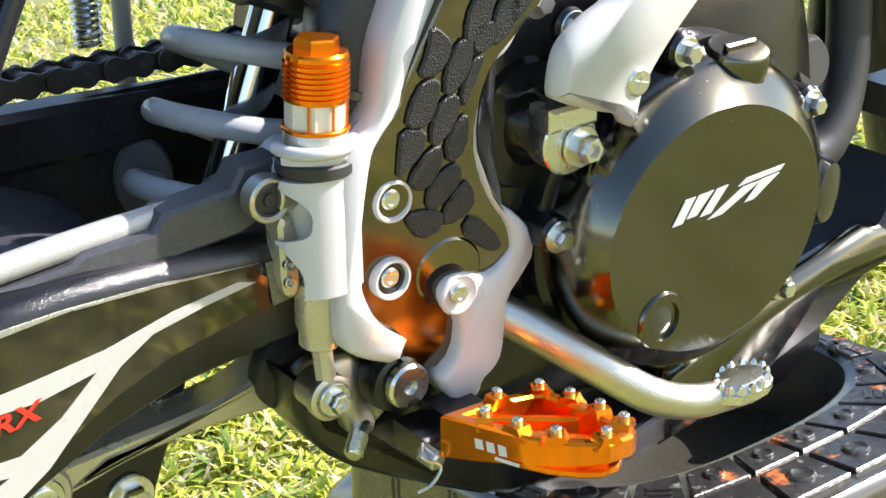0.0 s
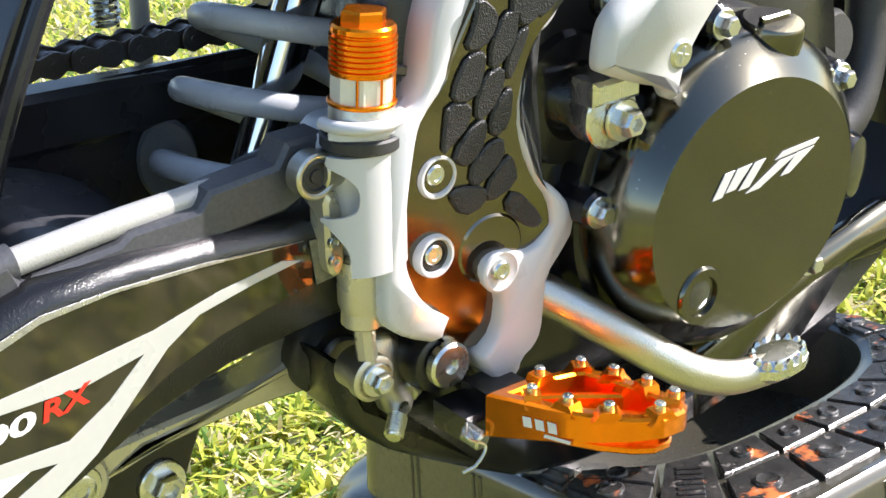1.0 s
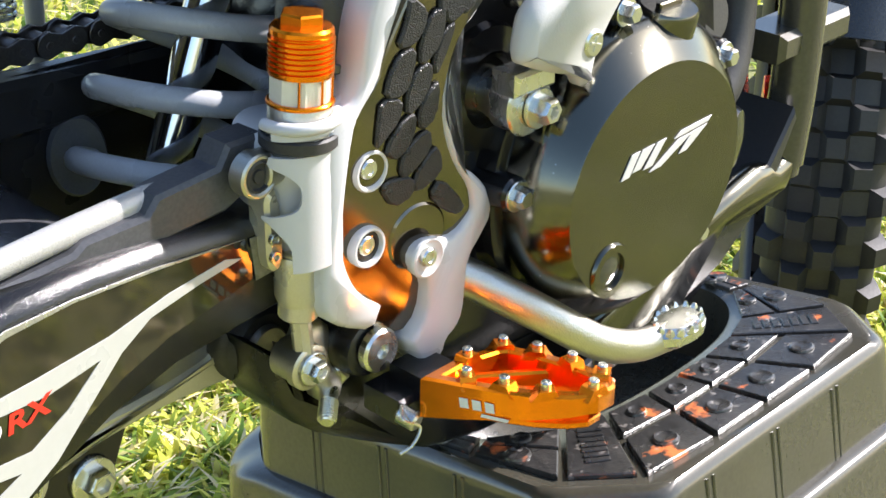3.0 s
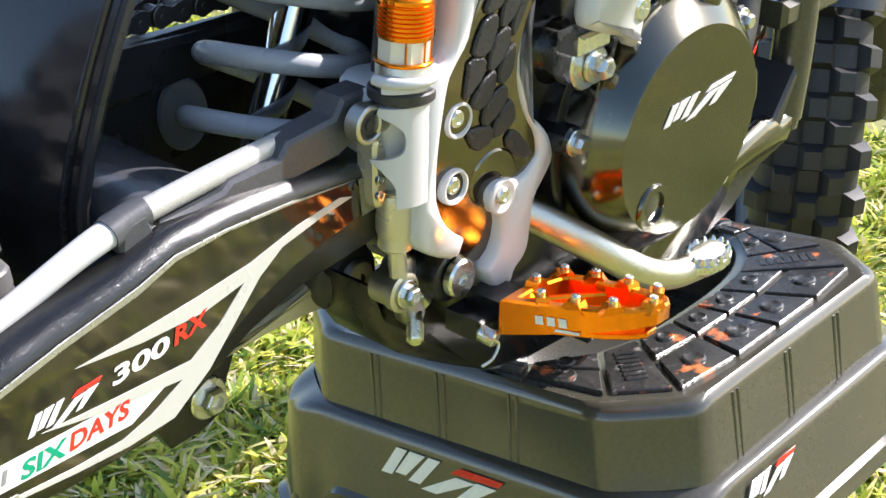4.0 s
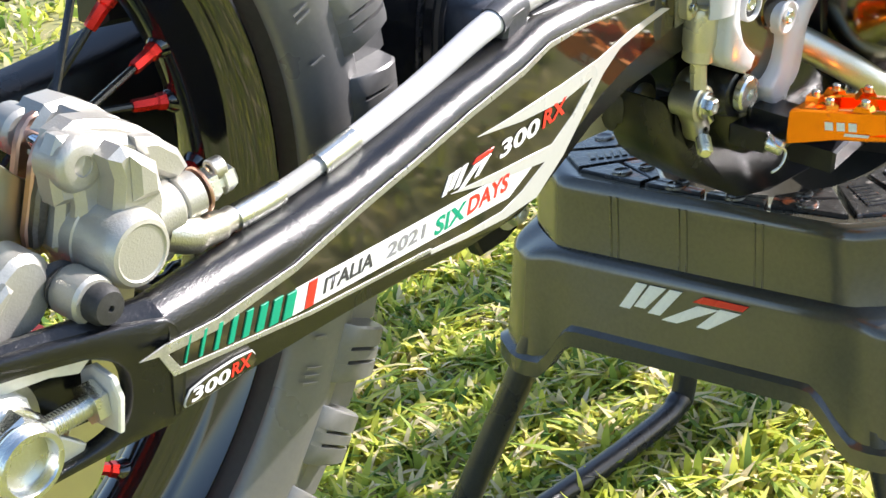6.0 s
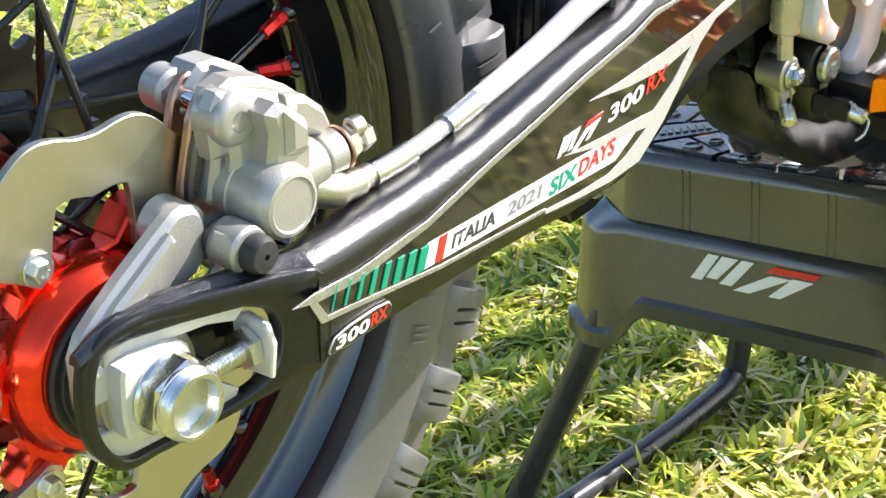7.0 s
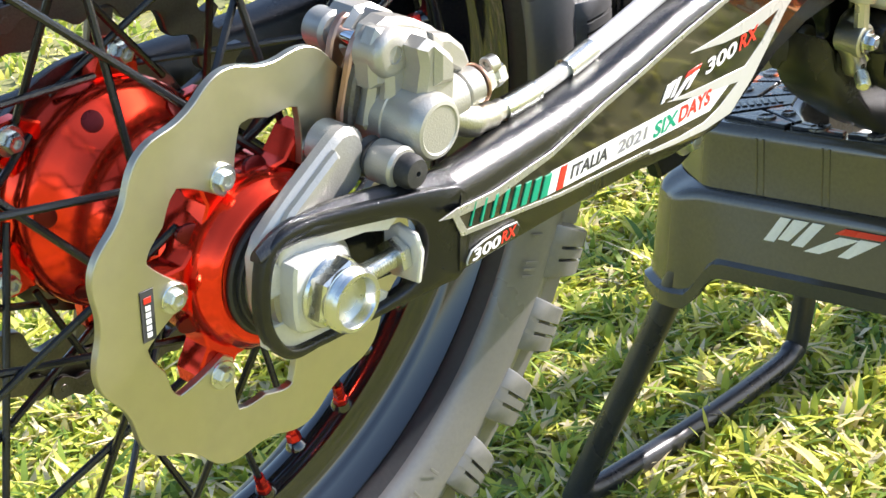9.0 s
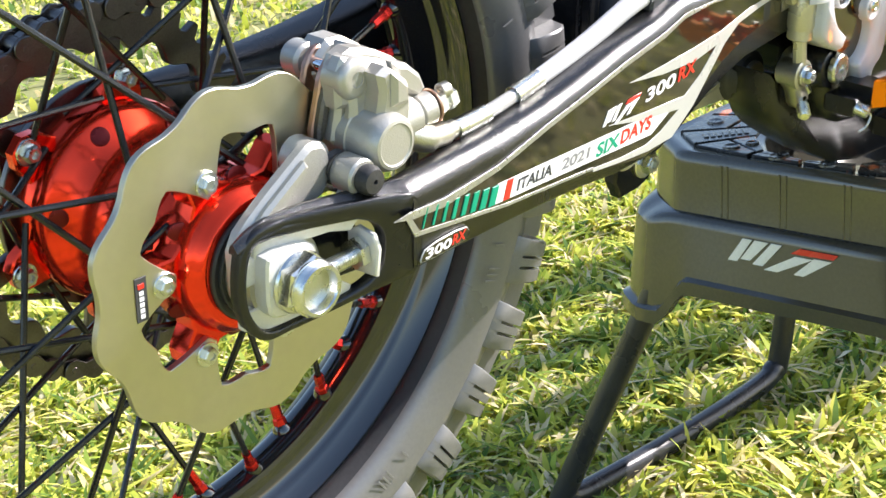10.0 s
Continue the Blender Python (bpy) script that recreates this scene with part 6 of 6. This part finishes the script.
for k in range(15):
    a = radians(150 - 110 * k / 14)
    mid, hw = Vector(FC) + (fwd * math.cos(a) + Vector((0, 0, 1)) * math.sin(a)) * (0.385 + 0.02 * math.sin(math.pi * k / 14)), 0.055 + 0.02 * math.sin(math.pi * k / 14)
    up = (mid - Vector(FC)).normalized()
    sec = [(-hw, -0.030), (-hw * 0.8, 0.0), (0, 0.008), (hw * 0.8, 0.0), (hw, -0.030), (hw - 0.003, -0.031), (hw * 0.78, -0.004), (0, 0.004), (-hw * 0.78, -0.004), (-hw + 0.003, -0.031)]
    rings.append([mid + lat * u + up * v for u, v in sec])
part("front_mudguard", add_loft(bm, rings), MUDGUARD_BLACK, bike, "black plastic front mudguard", 60)


# ---- lift stand ----
stand = new("lift_stand")
SB = Vector((0.805, -0.084, 0.0))
stand.location = SB
PLACE[stand] = SB
tagged(stand, "black plastic motorcycle lift stand with rubber-topped step and tube legs", "stand")
SX0, SX1, SY0, SY1 = 0.645, 0.966, -0.257, 0.090
level = lambda a, b, d: Vector((a, b, d))


def cut_square(g, cx=0.040, cy=0.051):
    x0, x1, y0, y1 = SX0 - g, SX1 + g, SY0 - g, SY1 + g
    return [(x0, y0 + cy), (x0 + cx, y0), (x1 - cx, y0), (x1, y0 + cy), (x1, y1 - cy), (x1 - cx, y1), (x0 + cx, y1), (x0, y1 - cy)]


HC = ((SX0 + SX1) / 2, (SY0 + SY1) / 2)


def hole_pts(rx, ry, n):
    out = []
    for i in range(n):
        a = 2 * math.pi * i / n
        k = (abs(math.cos(a)) ** 2.6 + abs(math.sin(a)) ** 2.6) ** (-1 / 2.6)
        out.append((HC[0] + rx * k * math.cos(a), HC[1] + ry * k * math.sin(a)))
    return out


def even(pts, n, start):
    """n points round a closed outline, by their angle from the middle."""
    out = []
    for i in range(n):
        a = 2 * math.pi * i / n
        d = Vector((math.cos(a), math.sin(a)))
        best = None
        for p, q in zip(pts, pts[1:] + pts[:1]):
            p, q = Vector(p) - Vector(HC), Vector(q) - Vector(HC)
            e = q - p
            den = d.x * e.y - d.y * e.x
            if abs(den) > 1e-9:
                t, s = (p.x * e.y - p.y * e.x) / den, (p.x * d.y - p.y * d.x) / den
                if t > 0 and -1e-6 <= s <= 1 + 1e-6:
                    best = t if best is None else min(best, t)
        out.append(tuple(Vector(HC) + d * best))
    return out


def shell(levels, inner_low):
    """Walls from outlines at heights, closed below by a lip."""
    bm = bmesh.new()
    rr = [[bm.verts.new((x, y, z)) for x, y in pts] for pts, z in levels]
    n = len(rr[0])
    for a, b in zip(rr, rr[1:]):
        for i in range(n):
            bm.faces.new((a[i], a[(i + 1) % n], b[(i + 1) % n], b[i]))
    return bm


def soft_corners(pts, r):
    out = []
    n = len(pts)
    for i in range(n):
        a, b, c = Vector(pts[i - 1]), Vector(pts[i]), Vector(pts[(i + 1) % n])
        e, f = (a - b).normalized(), (c - b).normalized()
        p, q = b + e * r, b + f * r
        out += [tuple(p), tuple(p * 0.35 + b * 0.5 + q * 0.15 - (p + q - 2 * b) * 0.0), tuple(q * 0.35 + b * 0.5 + p * 0.15), tuple(q)]
    return out


NS = 160
top = even(soft_corners(cut_square(0.0), 0.006), NS, 0)
hole = hole_pts(0.135, 0.084, NS)
shrink = lambda pts, g: offset(pts, g)
# upper tier: wall, rounded rim, and the well in the middle
lv = [(even(soft_corners(cut_square(0.0058), 0.007), NS, 0), 0.350), (even(soft_corners(cut_square(0.0045), 0.007), NS, 0), 0.3545), (even(soft_corners(cut_square(0.0016), 0.007), NS, 0), 0.4005), (even(soft_corners(cut_square(0.0014), 0.007), NS, 0), 0.403), (even(soft_corners(cut_square(0.0), 0.006), NS, 0), 0.409), (even(soft_corners(cut_square(-0.004), 0.006), NS, 0), 0.4125), (even(soft_corners(cut_square(-0.009), 0.006), NS, 0), 0.4115), (hole_pts(0.139, 0.088, NS), 0.4115), (hole_pts(0.135, 0.084, NS), 0.409), (hole_pts(0.129, 0.078, NS), 0.355), (hole_pts(0.06, 0.04, NS), 0.345), (hole_pts(0.001, 0.001, NS), 0.345)]
part("upper_tier", shell(lv, None), STAND_PLASTIC, stand, "scuffed black upper tier", 50)
# lower skirt with arched edges
G = 0.0200
lo = soft_corners(cut_square(G, 0.030, 0.040), 0.012)
pts0 = even(lo, NS, 0)
lo1 = even(soft_corners(cut_square(G + 0.004, 0.030, 0.040), 0.012), NS, 0)


def skirt_z(p):
    """The lower edge: down at the corners, arched between."""
    x, y = p
    dx, dy = min(abs(x - SX0 + G), abs(x - SX1 - G)), min(abs(y - SY0 + G), abs(y - SY1 - G))
    d = max(dx, dy)
    t = min(max((d - 0.052) / 0.040, 0), 1)
    return 0.245 + 0.038 * t * t * (3 - 2 * t)


bm = bmesh.new()
def dip(p):
    """How far the shoulder falls towards the corners."""
    dx, dy = min(abs(p[0] - SX0), abs(p[0] - SX1)), min(abs(p[1] - SY0), abs(p[1] - SY1))
    t = min(max(1 - max(dx, dy) / 0.055, 0), 1)
    return 0.010 * t * t * (3 - 2 * t)


levels = [[(x, y, z - f * dip((x, y))) for x, y in even(soft_corners(cut_square(g, cx, cy), 0.012), NS, 0)] for g, cx, cy, z, f in ((0.0035, 0.036, 0.048, 0.3555, 0.2), (G - 0.0125, 0.030, 0.038, 0.3550, 0.7), (G - 0.0085, 0.028, 0.036, 0.3538, 1), (G - 0.0060, 0.027, 0.035, 0.3510, 1), (G - 0.0050, 0.027, 0.035, 0.3450, 1))] + [[(x, y, skirt_z((x, y)) + 0.016) for x, y in lo1], [(x, y, skirt_z((x, y)) + 0.013) for x, y in even(soft_corners(cut_square(G + 0.009, 0.030, 0.040), 0.012), NS, 0)], [(x, y, skirt_z((x, y))) for x, y in even(soft_corners(cut_square(G + 0.010, 0.030, 0.040), 0.012), NS, 0)], [(x, y, skirt_z((x, y)) + 0.001) for x, y in even(soft_corners(cut_square(G - 0.004, 0.030, 0.040), 0.010), NS, 0)], [(x, y, 0.340) for x, y in even(soft_corners(cut_square(G - 0.010, 0.030, 0.040), 0.010), NS, 0)]]
rr = [[bm.verts.new(p) for p in r] for r in levels]
for a, b in zip(rr, rr[1:]):
    for i in range(NS):
        bm.faces.new((a[i], a[(i + 1) % NS], b[(i + 1) % NS], b[i]))
skirt = part("lower_skirt", bm, STAND_PLASTIC, stand, "black lower skirt with arched edges", 40)
# upright ribs on the upper tier
def rib(x, y, nx, ny):
    bm = bmesh.new()
    t = Vector((-ny, nx, 0))
    for s in (-0.0032, 0.0032):
        o = Vector((x, y, 0)) + t * s + Vector((nx, ny, 0)) * 0.0002
        add_tube(bm, [o + Vector((nx, ny, 0)) * 0.0036 + Vector((0, 0, 0.3550)), o + Vector((nx, ny, 0)) * 0.0012 + Vector((0, 0, 0.4045))], 0.0012, 8)
    part("rib", bm, STAND_PLASTIC, stand)


for f in (0.28, 0.54, 0.79):
    y = SY0 + 0.051 + f * (SY1 - SY0 - 0.102)
    rib(SX0, y, -1, 0), rib(SX1, y, 1, 0)
for f in (0.16, 0.44, 0.72):
    x = SX0 + 0.040 + f * (SX1 - SX0 - 0.080)
    rib(x, SY0, 0, -1), rib(x, SY1, 0, 1)
# rubber top: wedge-shaped pads round the well, each with a round stud
def pad_points(a0, a1, k0, k1):
    h, o = (lambda a: Vector(even_ray(hole_line, a))), (lambda a: Vector(even_ray(rim_line, a)))
    out = []
    for a, ks in ((a0, (k0, k1)), (a1, (k1, k0))):
        for k in ks:
            out.append(tuple(h(a).lerp(o(a), k)))
    return out


hole_line, rim_line = hole_pts(0.141, 0.090, 96), soft_corners(cut_square(-0.012), 0.004)


def even_ray(line, a):
    d = Vector((math.cos(a), math.sin(a)))
    best = 9.0
    for p, q in zip(line, line[1:] + line[:1]):
        p, q = Vector(p) - Vector(HC), Vector(q) - Vector(HC)
        e = q - p
        den = d.x * e.y - d.y * e.x
        if abs(den) > 1e-9:
            t, s = (p.x * e.y - p.y * e.x) / den, (p.x * d.y - p.y * d.x) / den
            if t > 0 and -1e-6 <= s <= 1 + 1e-6:
                best = min(best, t)
    return Vector(HC) + d * best


corners = [math.atan2(y - HC[1], x - HC[0]) for x, y in [((SX0 + 0.02), (SY0 + 0.026)), ((SX1 - 0.02), (SY0 + 0.026)), ((SX1 - 0.02), (SY1 - 0.026)), ((SX0 + 0.02), (SY1 - 0.026))]]
corners = sorted(c % (2 * math.pi) for c in corners)
GAP = 0.016
for c0, c1 in zip(corners, corners[1:] + [corners[0] + 2 * math.pi]):
    bm = bmesh.new()
    a0, a1 = c0 - 0.12 + GAP, c0 + 0.12 - GAP
    add_prism(bm, pad_points(a0, a1, 0.06, 0.97), 0.411, 0.4145, 0.0007, level)
    wide = part("corner_pad", bm, STAND_RUBBER, stand, "black rubber corner pad with raised bars")
    bm = bmesh.new()
    am = (a0 + a1) / 2
    p, q = Vector(even_ray(hole_line, am)), Vector(even_ray(rim_line, am))
    e = (q - p).normalized()
    t = Vector((-e.y, e.x))
    L = (q - p).length
    for k in range(7):
        o = p + e * (L * (0.24 + 0.085 * k))
        shape = [o + e * (-0.0022) + t * (-0.0075), o + e * 0.0022 + t * (-0.0075), o + e * 0.0022 + t * 0.0075, o + e * (-0.0022) + t * 0.0075]
        add_prism(bm, [tuple(v) for v in shape], 0.4142, 0.4156, 0.0005, level)
    part("lettering_bar", bm, STAND_RUBBER, wide)
    m = 4
    for i in range(m):
        b0, b1 = c0 + 0.12 + (c1 - c0 - 0.24) * i / m, c0 + 0.12 + (c1 - c0 - 0.24) * (i + 1) / m
        for k0, k1 in ((0.06, 0.42), (0.48, 0.97)):
            bm = bmesh.new()
            pp = pad_points(b0 + GAP, b1 - GAP, k0, k1)
            add_prism(bm, pp, 0.411, 0.4145, 0.0007, level)
            pad = part("tread_pad", bm, STAND_RUBBER, stand)
            mid = sum((Vector(v) for v in pp), Vector((0, 0))) / 4
            r = 0.0085 if k1 > 0.5 else 0.0065
            bm = bmesh.new()
            add_lathe(bm, (mid.x, mid.y, 0.414), (0, 0, 1), [(0, 0), (0, r), (0.0018, r * 0.95), (0.0024, r * 0.8), (0.0016, r * 0.62), (0.0016, 0)], 18)
            part("stud", bm, STAND_RUBBER, pad)
# emblems on the skirt
body, accent = slanted_badge(0.100, 0.0235)
m = Matrix.Translation((SX0 - G + 0.0010, -0.024, 0.3225)) @ pose(0, 0, 0, 0, 7, 0) @ Matrix(((0, 0, -1, 0), (-1, 0, 0, 0), (0, 1, 0, 0), (0, 0, 0, 1)))
for shape in body:
    part("emblem", poly_mesh(bmesh.new(), [shape], m, 0.0006), STICKER_WHITE, skirt, "white sticker emblem shape")
part("emblem_accent", poly_mesh(bmesh.new(), accent, m, 0.0006), STICKER_RED, skirt)
body, accent = slanted_badge(0.058, 0.0135)
m = Matrix.Translation((0.706, SY0 - G + 0.0010, 0.333)) @ pose(0, 0, 0, -7, 0, 0) @ Matrix(((1, 0, 0, 0), (0, 0, -1, 0), (0, 1, 0, 0), (0, 0, 0, 1)))
for shape in body:
    part("emblem", poly_mesh(bmesh.new(), [shape], m, 0.0006), STICKER_WHITE, skirt)
part("emblem_accent", poly_mesh(bmesh.new(), accent, m, 0.0006), STICKER_RED, skirt)
for sy, y0, y1 in ((1, SY1 - 0.03, 0.172), (-1, SY0 + 0.03, -0.308)):
    bm = bmesh.new()
    pts = smooth_line([(0.640, y0, 0.30), (0.632, y0 * 0.85 + y1 * 0.15, 0.25), (0.598, y1, 0.040), (0.600, y1, 0.034), (0.625, y1 - 0.003 * sy, 0.026), (0.80, y1 - 0.016 * sy, 0.024), (0.93, y1 - 0.020 * sy, 0.026), (0.962, y1 - 0.020 * sy, 0.034), (0.975, y1 - 0.022 * sy, 0.050), (0.965, y0 * 0.6 + y1 * 0.4, 0.25), (0.960, y0, 0.30)], 6)
    add_tube(bm, pts, 0.0125, 16)
    part("leg_tube", bm, TUBE_BLACK, stand, "bent black steel tube leg")

# ---- ground and grass ----
SOIL = mat("mown_lawn_and_thatch", (0.175, 0.20, 0.062), 0.9, 0.0, (0.26, 0.235, 0.10), 120, 4, 1.0, 0.8)
bm = bmesh.new()
edges = [-400, -60, -15, -5, -2.5, -1.2, -0.6, -0.2, 0.2, 0.6, 1.0, 1.5, 2.2, 3.5, 6, 15, 60, 400]
gr = [[bm.verts.new((x + 0.4, y, 0.012 * noise.noise((x * 1.3, y * 1.3, 0)) - 0.004)) for x in edges] for y in edges]
for i in range(len(edges) - 1):
    for j in range(len(edges) - 1):
        bm.faces.new((gr[i][j], gr[i][j + 1], gr[i + 1][j + 1], gr[i + 1][j]))
ground = tagged(new("ground", finish(bm, "ground", SOIL)), "mown lawn with dry thatch between the blades", "ground", kind="structure")


def grass_material():
    m = bpy.data.materials.new("grass_blades")
    m.use_nodes = True
    n, k = m.node_tree.nodes, m.node_tree.links
    b = n["Principled BSDF"]
    geo, ramp = n.new("ShaderNodeNewGeometry"), n.new("ShaderNodeValToRGB")
    ramp.color_ramp.elements[0].color, ramp.color_ramp.elements[0].position = (0.08, 0.17, 0.04, 1), 0.0
    ramp.color_ramp.elements[1].color, ramp.color_ramp.elements[1].position = (0.82, 0.73, 0.50, 1), 1.0
    for p, c in ((0.16, (0.28, 0.38, 0.06, 1)), (0.45, (0.56, 0.60, 0.08, 1)), (0.74, (0.76, 0.71, 0.16, 1)), (0.82, (0.74, 0.62, 0.34, 1))):
        ramp.color_ramp.elements.new(p).color = c
    k.new(geo.outputs["Random Per Island"], ramp.inputs[0])
    k.new(ramp.outputs[0], b.inputs["Base Color"])
    b.inputs["Roughness"].default_value = 0.55
    b.inputs["Specular IOR Level"].default_value = 0.25
    tr, mix = n.new("ShaderNodeBsdfTranslucent"), n.new("ShaderNodeMixShader")
    k.new(ramp.outputs[0], tr.inputs[0])
    mix.inputs[0].default_value = 0.35
    k.new(b.outputs[0], mix.inputs[1])
    k.new(tr.outputs[0], mix.inputs[2])
    k.new(mix.outputs[0], n["Material Output"].inputs[0])
    return m


def grass_patch(name, count, x0, x1, y0, y1, tall, wide, seed, gap=None):
    """Broad bent blades, thicker in tufts."""
    g = np.random.default_rng(seed)
    x, y = g.uniform(x0, x1, count), g.uniform(y0, y1, count)
    if gap:
        keep = (x < gap[0]) | (x > gap[1]) | (y < gap[2]) | (y > gap[3])
        x, y = x[keep], y[keep]
        count = len(x)
    tuft = 0.5 + 0.5 * np.sin(x * 23 + 3 * np.sin(y * 17)) * np.sin(y * 19 + 2 * np.sin(x * 13))
    h = tall * g.uniform(0.40, 1.20, count) * (0.45 + 0.85 * tuft)
    w = wide * g.uniform(0.6, 1.3, count)
    a, bend = g.uniform(0, 2 * np.pi, count), g.uniform(0.15, 1.9, count) * h
    c, s = np.cos(a), np.sin(a)
    rows = []
    for t, k in ((0.0, 0.8), (0.4, 1.0), (0.75, 0.75), (1.0, 0.12)):
        ox, oy, oz = x + c * bend * t * t, y + s * bend * t * t, h * t * (1 - 0.35 * t * bend / h * 0.6) - 0.006
        for e in (-1, 1):
            rows.append(np.stack([ox - s * w * k * e / 2, oy + c * w * k * e / 2, oz], 1))
    v = np.stack(rows, 1).reshape(-1, 3)
    base = (np.arange(count) * 8)[:, None, None]
    quad = np.array([[0, 1, 3, 2], [2, 3, 5, 4], [4, 5, 7, 6]])[None]
    f = (base + quad).reshape(-1, 4)
    me = bpy.data.meshes.new(name)
    me.from_pydata(v.tolist(), [], f.tolist())
    me.materials.append(GRASS)
    me.polygons.foreach_set("use_smooth", [True] * len(me.polygons))
    return tagged(new(name, me), "short yellow-green lawn grass with dry straw", "grass", kind="stuff")


GRASS = grass_material()
grass_patch("grass", 95000, 0.05, 2.3, -0.45, 1.7, 0.038, 0.0086, 3)
grass_patch("grass", 80000, -2.2, 5.2, -3.2, 5.5, 0.040, 0.014, 5, (0.12, 2.2, -0.4, 1.6))
